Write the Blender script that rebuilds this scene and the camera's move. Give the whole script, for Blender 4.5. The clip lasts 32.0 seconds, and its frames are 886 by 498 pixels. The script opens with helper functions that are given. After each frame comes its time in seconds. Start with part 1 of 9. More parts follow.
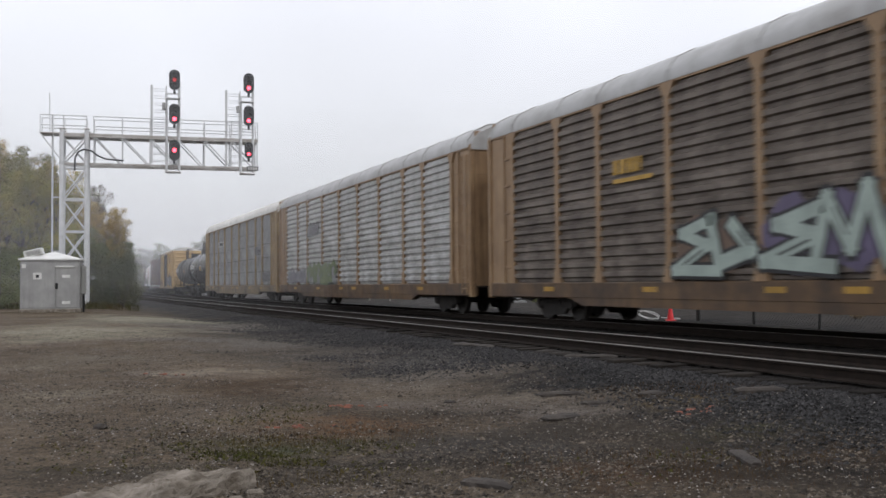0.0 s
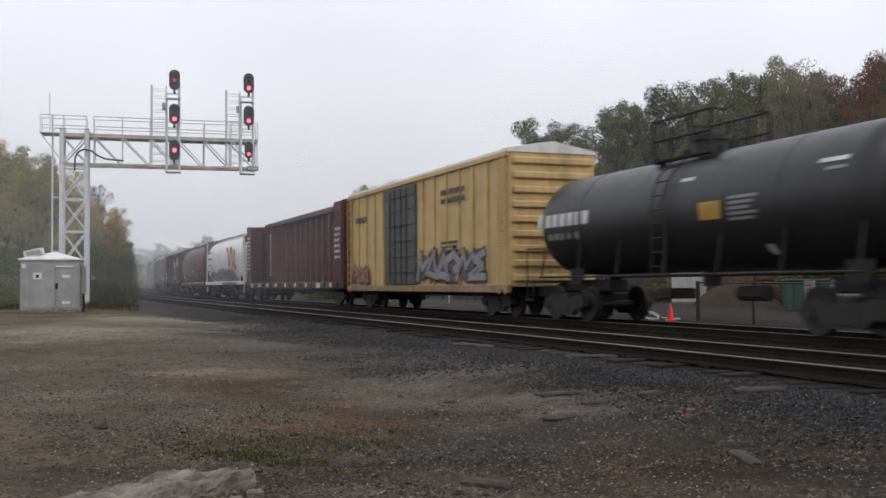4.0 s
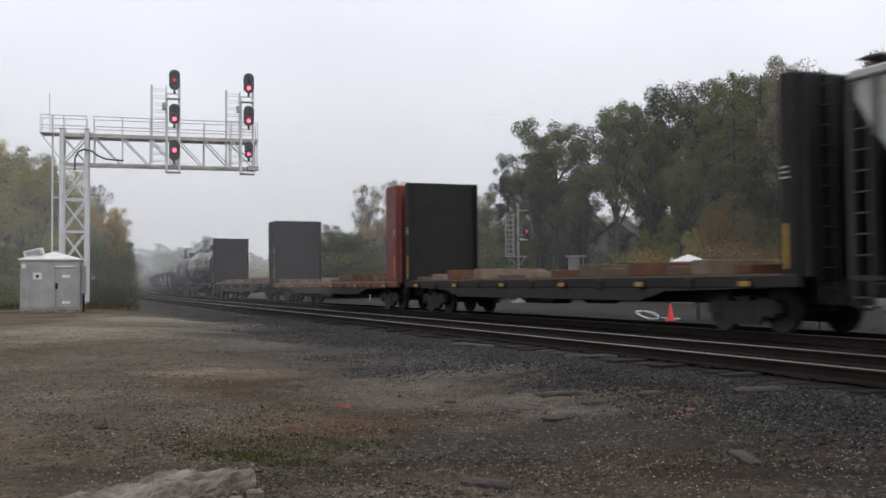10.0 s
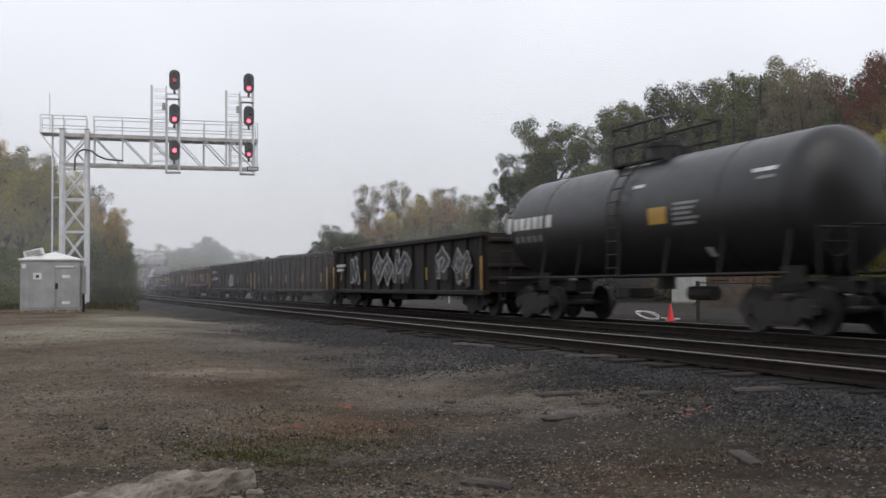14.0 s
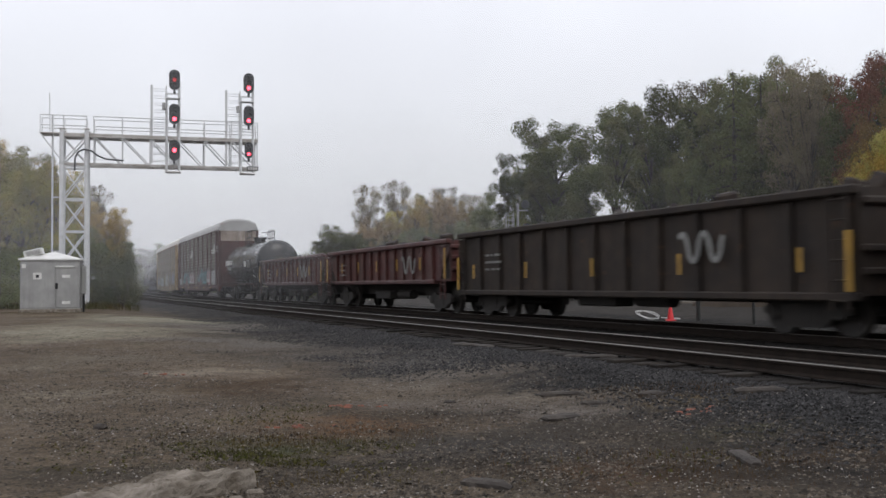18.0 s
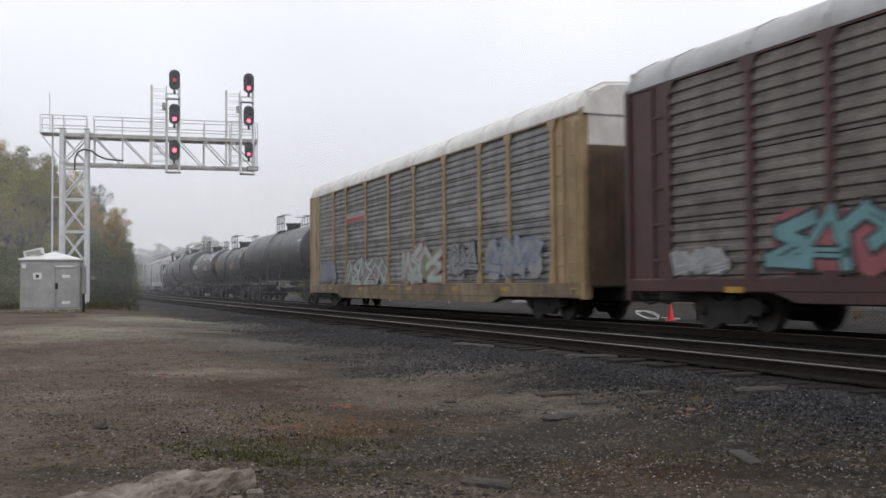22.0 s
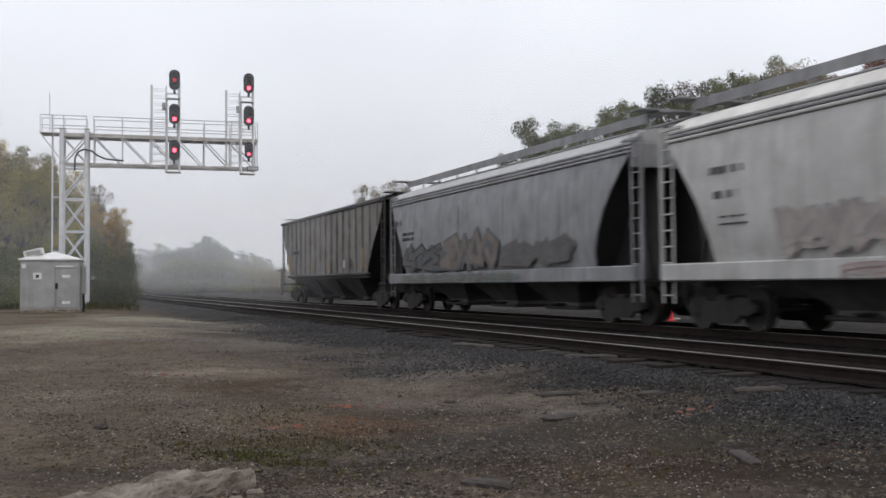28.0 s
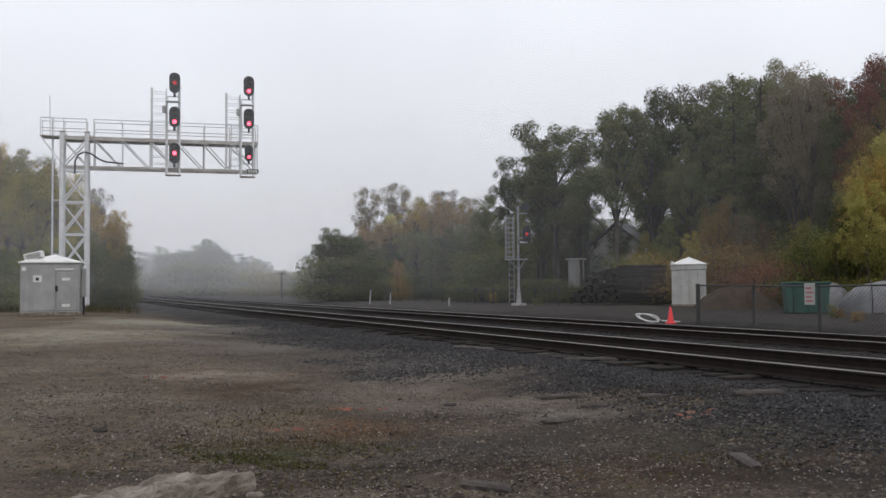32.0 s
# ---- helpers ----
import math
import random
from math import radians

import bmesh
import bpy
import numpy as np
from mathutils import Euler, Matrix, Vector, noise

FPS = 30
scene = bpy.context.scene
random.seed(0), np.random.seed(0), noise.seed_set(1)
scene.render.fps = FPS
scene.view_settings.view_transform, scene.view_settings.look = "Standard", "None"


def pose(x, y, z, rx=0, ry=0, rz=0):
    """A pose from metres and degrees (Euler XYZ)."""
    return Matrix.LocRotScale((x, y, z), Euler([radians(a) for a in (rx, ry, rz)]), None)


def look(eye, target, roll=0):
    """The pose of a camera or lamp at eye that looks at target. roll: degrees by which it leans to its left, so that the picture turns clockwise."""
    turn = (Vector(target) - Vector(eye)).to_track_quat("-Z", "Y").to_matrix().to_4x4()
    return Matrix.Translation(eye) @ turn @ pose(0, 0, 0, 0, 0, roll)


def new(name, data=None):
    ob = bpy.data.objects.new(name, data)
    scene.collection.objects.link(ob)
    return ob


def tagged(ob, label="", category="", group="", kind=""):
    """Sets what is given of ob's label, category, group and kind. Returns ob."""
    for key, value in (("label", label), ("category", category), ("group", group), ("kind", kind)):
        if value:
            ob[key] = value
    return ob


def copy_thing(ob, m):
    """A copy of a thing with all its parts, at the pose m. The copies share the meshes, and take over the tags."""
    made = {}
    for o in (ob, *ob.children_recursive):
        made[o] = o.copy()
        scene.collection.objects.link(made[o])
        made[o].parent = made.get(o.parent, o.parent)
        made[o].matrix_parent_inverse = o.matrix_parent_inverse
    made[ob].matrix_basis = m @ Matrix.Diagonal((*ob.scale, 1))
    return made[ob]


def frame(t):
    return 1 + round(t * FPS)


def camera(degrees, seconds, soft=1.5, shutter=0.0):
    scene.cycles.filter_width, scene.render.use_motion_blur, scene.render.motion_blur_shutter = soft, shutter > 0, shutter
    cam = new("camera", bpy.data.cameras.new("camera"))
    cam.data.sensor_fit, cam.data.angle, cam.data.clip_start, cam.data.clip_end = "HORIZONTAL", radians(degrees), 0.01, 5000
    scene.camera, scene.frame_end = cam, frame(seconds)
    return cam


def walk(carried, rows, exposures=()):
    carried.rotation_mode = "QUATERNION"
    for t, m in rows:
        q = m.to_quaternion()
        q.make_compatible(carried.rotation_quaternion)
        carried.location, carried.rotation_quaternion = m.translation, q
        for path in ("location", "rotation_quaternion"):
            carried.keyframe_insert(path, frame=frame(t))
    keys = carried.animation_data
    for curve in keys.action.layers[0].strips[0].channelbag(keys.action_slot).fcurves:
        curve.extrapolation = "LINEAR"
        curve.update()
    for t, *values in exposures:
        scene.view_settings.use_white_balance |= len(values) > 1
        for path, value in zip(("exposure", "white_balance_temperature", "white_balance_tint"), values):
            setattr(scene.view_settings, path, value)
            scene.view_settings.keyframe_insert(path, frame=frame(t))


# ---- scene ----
# the camera stands on its tripod; the mount sags and is nudged a little
EYE_H = 1.024
FOCAL = 1736.0
cam = camera(48.61, 32.0, soft=1.55, shutter=0.3)


def cam_pose(nudge):
    tilt = 0.0355 + nudge / FOCAL
    return look((0, 0, EYE_H), (0, 100, EYE_H + 100 * math.tan(tilt)), -0.47)


NUDGES = [(0, 0), (7, 0), (13.8, 0), (14.5, 1.8), (16.5, 3), (17.5, 3), (18, 0), (18.6, -1.3), (20, -1.3), (20.5, 0),
          (25, 0), (29, 0), (29.5, 1.5), (30, 2), (30.5, 3.2), (31, 5), (31.5, 5), (32, 5)]
walk(cam, [(t, cam_pose(d)) for t, d in NUDGES], exposures=((0, 0.06), (2, 0.05), (4, 0), (20, 0), (21.5, 0.09), (23.5, 0.09), (25, 0), (29, 0), (31, -0.05), (32, -0.03)))

# ---- light: thick overcast, drizzle ----
SUN_EL, SUN_ROT = radians(48), radians(150)
world = bpy.data.worlds.new("overcast_sky")
scene.world = world
world.use_nodes = True
wn, wl = world.node_tree.nodes, world.node_tree.links
wn.clear()
w_out = wn.new("ShaderNodeOutputWorld")
w_bg = wn.new("ShaderNodeBackground")
w_sky = wn.new("ShaderNodeTexSky")
w_sky.sky_type = "NISHITA"
w_sky.sun_disc = False
w_sky.sun_elevation, w_sky.sun_rotation = SUN_EL, SUN_ROT
w_sky.air_density, w_sky.dust_density, w_sky.ozone_density = 1.0, 6.0, 1.0
w_tc = wn.new("ShaderNodeTexCoord")
w_sep = wn.new("ShaderNodeSeparateXYZ")
wl.new(w_tc.outputs["Generated"], w_sep.inputs[0])
w_ramp = wn.new("ShaderNodeValToRGB")          # cloud deck: a touch dimmer at the horizon than overhead
w_ramp.color_ramp.elements[0].position, w_ramp.color_ramp.elements[0].color = 0.0, (6.4, 6.5, 6.78, 1)
w_ramp.color_ramp.elements[1].position, w_ramp.color_ramp.elements[1].color = 0.6, (11.4, 11.6, 12.5, 1)
for w_pos, w_col in ((0.10, (7.55, 7.7, 8.1, 1)), (0.27, (9.8, 10.0, 10.8, 1))):
    w_ramp.color_ramp.elements.new(w_pos).color = w_col
wl.new(w_sep.outputs["Z"], w_ramp.inputs[0])
w_noise = wn.new("ShaderNodeTexNoise")
w_noise.inputs["Scale"].default_value, w_noise.inputs["Detail"].default_value = 3.2, 5
wl.new(w_tc.outputs["Generated"], w_noise.inputs["Vector"])
w_nr = wn.new("ShaderNodeMapRange")
w_nr.inputs["To Min"].default_value, w_nr.inputs["To Max"].default_value = 0.86, 1.14
wl.new(w_noise.outputs["Fac"], w_nr.inputs["Value"])
w_mul = wn.new("ShaderNodeVectorMath")
w_mul.operation = "SCALE"
wl.new(w_ramp.outputs[0], w_mul.inputs[0])
wl.new(w_nr.outputs[0], w_mul.inputs["Scale"])
w_mix = wn.new("ShaderNodeMix")
w_mix.data_type = "RGBA"
w_mix.inputs["Factor"].default_value = 0.92    # cloud covers nearly all of the clear sky
wl.new(w_sky.outputs[0], w_mix.inputs[6])
wl.new(w_mul.outputs[0], w_mix.inputs[7])
wl.new(w_mix.outputs[2], w_bg.inputs["Color"])
w_bg.inputs["Strength"].default_value = 0.1
wl.new(w_bg.outputs[0], w_out.inputs[0])

sun_data = bpy.data.lights.new("sun", "SUN")
sun_data.energy, sun_data.angle, sun_data.color = 0.5, radians(25), (1.0, 0.97, 0.93)
sun = new("sun", sun_data)
sun.matrix_world = look((0, 0, 60), (0 - 60 * math.sin(SUN_ROT) / math.tan(SUN_EL), 0 - 60 * math.cos(SUN_ROT) / math.tan(SUN_EL), 0))
scene.view_settings.exposure = 0.0
# ---- materials ----
def noise_node(nt, vec, scale, detail=4.0, rough=0.55, stretch=None):
    n = nt.nodes.new("ShaderNodeTexNoise")
    n.inputs["Scale"].default_value = scale
    n.inputs["Detail"].default_value = detail
    n.inputs["Roughness"].default_value = rough
    if stretch:
        m = nt.nodes.new("ShaderNodeMapping")
        m.inputs["Scale"].default_value = stretch
        nt.links.new(vec, m.inputs["Vector"])
        vec = m.outputs[0]
    nt.links.new(vec, n.inputs["Vector"])
    return n.outputs["Fac"]


def ramp_node(nt, fac, lo, hi):
    r = nt.nodes.new("ShaderNodeMapRange")
    r.inputs["From Min"].default_value, r.inputs["From Max"].default_value = lo, hi
    nt.links.new(fac, r.inputs["Value"])
    return r.outputs[0]


def mix_node(nt, fac, a, b, mode="MIX"):
    m = nt.nodes.new("ShaderNodeMix")
    m.data_type, m.blend_type = "RGBA", mode
    for value, socket in ((fac, m.inputs["Factor"]), (a, m.inputs[6]), (b, m.inputs[7])):
        if isinstance(value, (int, float)):
            socket.default_value = value
        elif isinstance(value, tuple):
            socket.default_value = (*value[:3], 1)
        else:
            nt.links.new(value, socket)
    return m.outputs[2]


MATS = {}


def material(name, base, second=None, grime=(0.03, 0.026, 0.022), rough=0.6, metal=0.0, scale=3.0, grain=40.0, streak=0.0, dirt=0.35, spots=None,
             bump=0.1, bump_scale=60.0, spec=0.4, island=0.0, objvar=0.0, coat=0.0, rust_from=None):
    """Base colour broken up by a second tone, fine grain, vertical rain streaks of grime and rust or paint spots."""
    if name in MATS:
        return MATS[name]
    m = bpy.data.materials.new(name)
    m.use_nodes = True
    nt = m.node_tree
    b = nt.nodes["Principled BSDF"]
    tc = nt.nodes.new("ShaderNodeTexCoord")
    vec = tc.outputs["Object"]
    second = second or tuple(c * 0.72 for c in base)
    col = mix_node(nt, ramp_node(nt, noise_node(nt, vec, scale), 0.35, 0.68), base, second)
    g = ramp_node(nt, noise_node(nt, vec, grain, 3), 0.2, 0.8)
    col = mix_node(nt, 0.35, col, mix_node(nt, g, (0.45, 0.45, 0.45), (1.0, 1.0, 1.0)), "MULTIPLY")
    if streak > 0:
        sfac = ramp_node(nt, noise_node(nt, vec, 1.0, 5, 0.6, (5.0, 5.0, 0.35)), 0.45, 0.72)
        mm = nt.nodes.new("ShaderNodeMath")
        mm.operation = "MULTIPLY"
        nt.links.new(sfac, mm.inputs[0])
        mm.inputs[1].default_value = streak
        col = mix_node(nt, mm.outputs[0], col, grime)
    if dirt > 0:
        dfac = ramp_node(nt, noise_node(nt, vec, scale * 0.37, 6, 0.65), 0.5, 0.75)
        mm = nt.nodes.new("ShaderNodeMath")
        mm.operation = "MULTIPLY"
        nt.links.new(dfac, mm.inputs[0])
        mm.inputs[1].default_value = dirt
        col = mix_node(nt, mm.outputs[0], col, grime)
    if spots:
        scol, sscale, lo, hi, *tall = spots
        sn = noise_node(nt, vec, sscale, 5, 0.7, tall[0] if tall else None)
        if rust_from is not None:          # rust runs down from the roof seam
            sep = nt.nodes.new("ShaderNodeSeparateXYZ")
            nt.links.new(vec, sep.inputs[0])
            up = nt.nodes.new("ShaderNodeMath")
            up.operation = "MULTIPLY_ADD"
            nt.links.new(ramp_node(nt, sep.outputs["Z"], rust_from - 0.6, rust_from + 1.4), up.inputs[0])
            up.inputs[1].default_value = 0.17
            off = nt.nodes.new("ShaderNodeMath")
            off.operation = "SUBTRACT"
            nt.links.new(sn, off.inputs[0])
            off.inputs[1].default_value = 0.055
            nt.links.new(off.outputs[0], up.inputs[2])
            sn = up.outputs[0]
        col = mix_node(nt, ramp_node(nt, sn, lo, hi), col, scol)
    if island or objvar:
        if island:
            src = nt.nodes.new("ShaderNodeNewGeometry").outputs["Random Per Island"]
        else:
            src = nt.nodes.new("ShaderNodeObjectInfo").outputs["Random"]
        v = nt.nodes.new("ShaderNodeMapRange")
        amount = island or objvar
        v.inputs["To Min"].default_value, v.inputs["To Max"].default_value = 1 - amount, 1 + amount
        nt.links.new(src, v.inputs["Value"])
        hs = nt.nodes.new("ShaderNodeHueSaturation")
        nt.links.new(v.outputs[0], hs.inputs["Value"])
        nt.links.new(col, hs.inputs["Color"])
        col = hs.outputs[0]
    nt.links.new(col, b.inputs["Base Color"])
    rr = nt.nodes.new("ShaderNodeMapRange")
    rr.inputs["To Min"].default_value, rr.inputs["To Max"].default_value = max(0.03, rough - 0.13), min(1, rough + 0.13)
    nt.links.new(noise_node(nt, vec, scale * 2.1), rr.inputs["Value"])
    nt.links.new(rr.outputs[0], b.inputs["Roughness"])
    b.inputs["Metallic"].default_value = metal
    b.inputs["Specular IOR Level"].default_value = spec
    b.inputs["Coat Weight"].default_value = coat
    if bump > 0:
        bp = nt.nodes.new("ShaderNodeBump")
        bp.inputs["Strength"].default_value = bump
        bp.inputs["Distance"].default_value = 0.02
        nt.links.new(noise_node(nt, vec, bump_scale, 4), bp.inputs["Height"])
        nt.links.new(bp.outputs[0], b.inputs["Normal"])
    MATS[name] = m
    return m


def glow(name, colour, strength):
    m = bpy.data.materials.new(name)
    m.use_nodes = True
    b = m.node_tree.nodes["Principled BSDF"]
    b.inputs["Base Color"].default_value = (*colour, 1)
    b.inputs["Emission Color"].default_value = (*colour, 1)
    b.inputs["Emission Strength"].default_value = strength
    MATS[name] = m
    return m


M_STEEL_DK = material("dark_running_gear_steel", (0.023, 0.021, 0.0195), (0.034, 0.028, 0.024), rough=0.75, scale=6, bump=0.2)
M_WHEEL = material("worn_wheel_steel", (0.024, 0.021, 0.019), (0.034, 0.028, 0.024), rough=0.6, metal=0.2, scale=8)
M_RAIL = material("rail_head_steel", (0.25, 0.23, 0.21), (0.15, 0.137, 0.122), rough=0.42, metal=0.7, scale=0.4, dirt=0.1, bump=0.03)
M_RAIL_WEB = material("rusty_rail_side", (0.024, 0.0175, 0.014), (0.016, 0.0125, 0.0105), spec=0.1, rough=0.8, scale=6)
M_TIE = material("creosoted_tie_wood", (0.020, 0.0175, 0.0155), (0.033, 0.028, 0.024), rough=0.9, spec=0.12, scale=5, grain=25, bump=0.5, objvar=0.5)
M_GALV = material("galvanised_steel", (0.74, 0.75, 0.76), (0.60, 0.61, 0.62), rough=0.5, metal=0.0, scale=4, grain=30, dirt=0.12, bump=0.05)
M_GALV_RUSTY = material("rust_stained_zinc", (0.52, 0.50, 0.47), (0.30, 0.27, 0.235), rough=0.55, scale=1.3, grain=30, dirt=0.5, grime=(0.16, 0.11, 0.075), bump=0.05)
M_BLACK = material("black_signal_paint", (0.022, 0.024, 0.026), rough=0.5, dirt=0.1)
M_CAB = material("weathered_aluminium_case", (0.40, 0.40, 0.39), (0.33, 0.33, 0.325), rough=0.5, metal=0.3, scale=2, dirt=0.2, streak=0.15)
M_WHITE = material("white_paint", (0.78, 0.78, 0.76), (0.66, 0.66, 0.63), rough=0.5, scale=3, dirt=0.15)
M_RED_LAMP = glow("lit_red_lens", (1.0, 0.06, 0.10), 6.0)
M_CONCRETE = material("broken_concrete", (0.30, 0.265, 0.225), (0.12, 0.100, 0.078), rough=0.9, scale=6, grain=55, spec=0.15, dirt=0.3, bump=1.0, bump_scale=45)
# ---- mesh tools ----
class Mesh:
    """Collects vertices and faces, and becomes one mesh object."""

    def __init__(self):
        self.v, self.f, self.mi = [], [], []

    def add(self, verts, faces, mi=0):
        k = len(self.v)
        self.v.extend([tuple(p) for p in verts])
        self.f.extend([tuple(k + i for i in q) for q in faces])
        self.mi.extend([mi] * len(faces))
        return self

    def box(self, x0, x1, y0, y1, z0, z1, mi=0, m=None):
        p = [(x0, y0, z0), (x1, y0, z0), (x1, y1, z0), (x0, y1, z0), (x0, y0, z1), (x1, y0, z1), (x1, y1, z1), (x0, y1, z1)]
        if m:
            p = [m @ Vector(q) for q in p]
        return self.add(p, [(0, 3, 2, 1), (4, 5, 6, 7), (0, 1, 5, 4), (1, 2, 6, 5), (2, 3, 7, 6), (3, 0, 4, 7)], mi)

    def cbox(self, x0, x1, y0, y1, z0, z1, c=0.02, mi=0, m=None):
        """A box with chamfered edges."""
        c = min(c, (x1 - x0) / 2.2, (y1 - y0) / 2.2, (z1 - z0) / 2.2)
        pts, key = [], {}
        for ix in (0, 1):
            for iy in (0, 1):
                for iz in (0, 1):
                    b = ((x0, x1)[ix], (y0, y1)[iy], (z0, z1)[iz])
                    s = tuple(1 if i == 0 else -1 for i in (ix, iy, iz))
                    for a in range(3):
                        q = [b[j] + (0 if j == a else s[j] * c) for j in range(3)]
                        key[(ix, iy, iz, a)] = len(pts)
                        pts.append(q)
        fs = []
        for a in range(3):
            o = [j for j in range(3) if j != a]
            for side in (0, 1):
                loop = []
                for u, w in ((0, 0), (1, 0), (1, 1), (0, 1)):
                    i = [0, 0, 0]
                    i[a], i[o[0]], i[o[1]] = side, u, w
                    loop.append(key[(*i, a)])
                flip = (side == 0) ^ (a == 1)
                fs.append(tuple(reversed(loop)) if flip else tuple(loop))
        for a in range(3):
            o = [j for j in range(3) if j != a]
            for u in (0, 1):
                for w in (0, 1):
                    q = []
                    for end, axis in ((0, o[0]), (1, o[0]), (1, o[1]), (0, o[1])):
                        i = [0, 0, 0]
                        i[a], i[o[0]], i[o[1]] = end, u, w
                        q.append(key[(*i, axis)])
                    fs.append(tuple(q))
        for ix in (0, 1):
            for iy in (0, 1):
                for iz in (0, 1):
                    fs.append(tuple(key[(ix, iy, iz, a)] for a in range(3)))
        if m:
            pts = [m @ Vector(q) for q in pts]
        return self.add(pts, fs, mi)

    def rod(self, a, b, r, n=8, mi=0, r2=None, caps=True):
        a, b = Vector(a), Vector(b)
        d = (b - a).normalized()
        u = d.orthogonal().normalized()
        w = d.cross(u)
        r2 = r if r2 is None else r2
        p = []
        for c, rad in ((a, r), (b, r2)):
            for i in range(n):
                t = 2 * math.pi * i / n
                p.append(c + u * (rad * math.cos(t)) + w * (rad * math.sin(t)))
        f = [(i, (i + 1) % n, n + (i + 1) % n, n + i) for i in range(n)]
        if caps:
            f += [tuple(range(n - 1, -1, -1)), tuple(range(n, 2 * n))]
        return self.add(p, f, mi)

    def bar(self, a, b, w, h, mi=0):
        """A square bar from a to b, w wide and h deep."""
        a, b = Vector(a), Vector(b)
        d = (b - a).normalized()
        u = d.cross(Vector((0, 0, 1)))
        u = u.normalized() if u.length > 1e-3 else Vector((1, 0, 0))
        t = u.cross(d).normalized()
        p = []
        for c in (a, b):
            for i, j in ((-1, -1), (1, -1), (1, 1), (-1, 1)):
                p.append(c + u * (i * w / 2) + t * (j * h / 2))
        return self.add(p, [(0, 1, 5, 4), (1, 2, 6, 5), (2, 3, 7, 6), (3, 0, 4, 7), (3, 2, 1, 0), (4, 5, 6, 7)], mi)

    def path(self, pts, r, n=6, mi=0):
        for a, b in zip(pts, pts[1:]):
            self.rod(a, b, r, n, mi)
        return self

    def prism(self, poly, y0, y1, axis="y", mi=0, m=None):
        """A polygon of (a, b) pushed along an axis: y (a=x, b=z), x (a=y, b=z) or z (a=x, b=y)."""
        n = len(poly)
        put = {"y": lambda a, b, c: (a, c, b), "x": lambda a, b, c: (c, a, b), "z": lambda a, b, c: (a, b, c)}[axis]
        p = [put(a, b, y0) for a, b in poly] + [put(a, b, y1) for a, b in poly]
        if m:
            p = [m @ Vector(q) for q in p]
        f = [(i, (i + 1) % n, n + (i + 1) % n, n + i) for i in range(n)] + [tuple(range(n - 1, -1, -1)), tuple(range(n, 2 * n))]
        return self.add(p, f, mi)

    def loft(self, rings, closed=True, caps=True, mi=0):
        n = len(rings[0])
        p = [q for r in rings for q in r]
        f = []
        for k in range(len(rings) - 1):
            for i in range(n if closed else n - 1):
                j = (i + 1) % n
                f.append((k * n + i, k * n + j, (k + 1) * n + j, (k + 1) * n + i))
        if caps:
            f += [tuple(range(n - 1, -1, -1)), tuple(range((len(rings) - 1) * n, len(rings) * n))]
        return self.add(p, f, mi)

    def data(self, name, mats, smooth=False):
        me = bpy.data.meshes.new(name)
        me.from_pydata(self.v, [], self.f)
        for m in mats:
            me.materials.append(m)
        if len(mats) > 1:
            me.polygons.foreach_set("material_index", self.mi)
        me.update()
        bm = bmesh.new()
        bm.from_mesh(me)
        bmesh.ops.recalc_face_normals(bm, faces=bm.faces)
        bm.to_mesh(me)
        bm.free()
        if smooth:
            me.polygons.foreach_set("use_smooth", [True] * len(me.polygons))
            me.set_sharp_from_angle(angle=radians(35))
        return me


def part(name, mesh, mats, parent=None, label="", smooth=False):
    """Links a Mesh (or mesh data) as one object, under a thing or a part."""
    mats = mats if isinstance(mats, (list, tuple)) else [mats]
    data = mesh.data(name, mats, smooth) if isinstance(mesh, Mesh) else mesh
    ob = new(name, data)
    ob.parent = parent
    return tagged(ob, label)


def thing(name, label, category, group="", kind="", m=None):
    ob = new(name)
    ob.empty_display_size = 0.2
    if m:
        ob.matrix_basis = m
    return tagged(ob, label, category, group, kind)


# ---- the plan: two tracks that pass the camera and bend away to the north ----
AZ = radians(-22.078)
U = Vector((math.sin(AZ), math.cos(AZ), 0))     # along the tracks, away from the camera
N = Vector((math.cos(AZ), -math.sin(AZ), 0))    # across the tracks, away from the camera
FAR_TRACK, NEAR_TRACK = 14.207, 9.566           # centre lines
BEND_AT, BEND_R, BEND_MAX = 72.8, 1667.0, 0.062
SPEED = 21.471


def rail_point(s, lat, z=0.0):
    """The place s metres up the line from abreast of the camera, lat across; and its heading."""
    if s <= BEND_AT:
        return N * lat + U * s + Vector((0, 0, z)), 0.0
    d = s - BEND_AT
    th = min(d / BEND_R, BEND_MAX)
    ex = d - th * BEND_R
    r = BEND_R - (lat - FAR_TRACK)
    u2, n2 = U * math.cos(th) + N * math.sin(th), N * math.cos(th) - U * math.sin(th)
    return N * lat + U * BEND_AT + U * (r * math.sin(th)) + N * (r * (1 - math.cos(th))) + u2 * ex + Vector((0, 0, z)), th


def on_line(s, lat, z=0.0, turn=0.0):
    """A pose with x along the line towards the camera, y across it away from the camera."""
    p, th = rail_point(s, lat, z)
    d = -(U * math.cos(th) + N * math.sin(th))
    return Matrix.Translation(p) @ Matrix.Rotation(math.atan2(d.y, d.x) + radians(turn), 4, "Z")


def across(x, y):
    """How far across the line a place lies, and how far up it."""
    a = U.x * x + U.y * y
    d = max(0.0, a - BEND_AT)
    off = d * d / (2 * BEND_R) if d < BEND_MAX * BEND_R else BEND_MAX * BEND_R * BEND_MAX / 2 + (d - BEND_MAX * BEND_R) * BEND_MAX
    return N.x * x + N.y * y - off, a


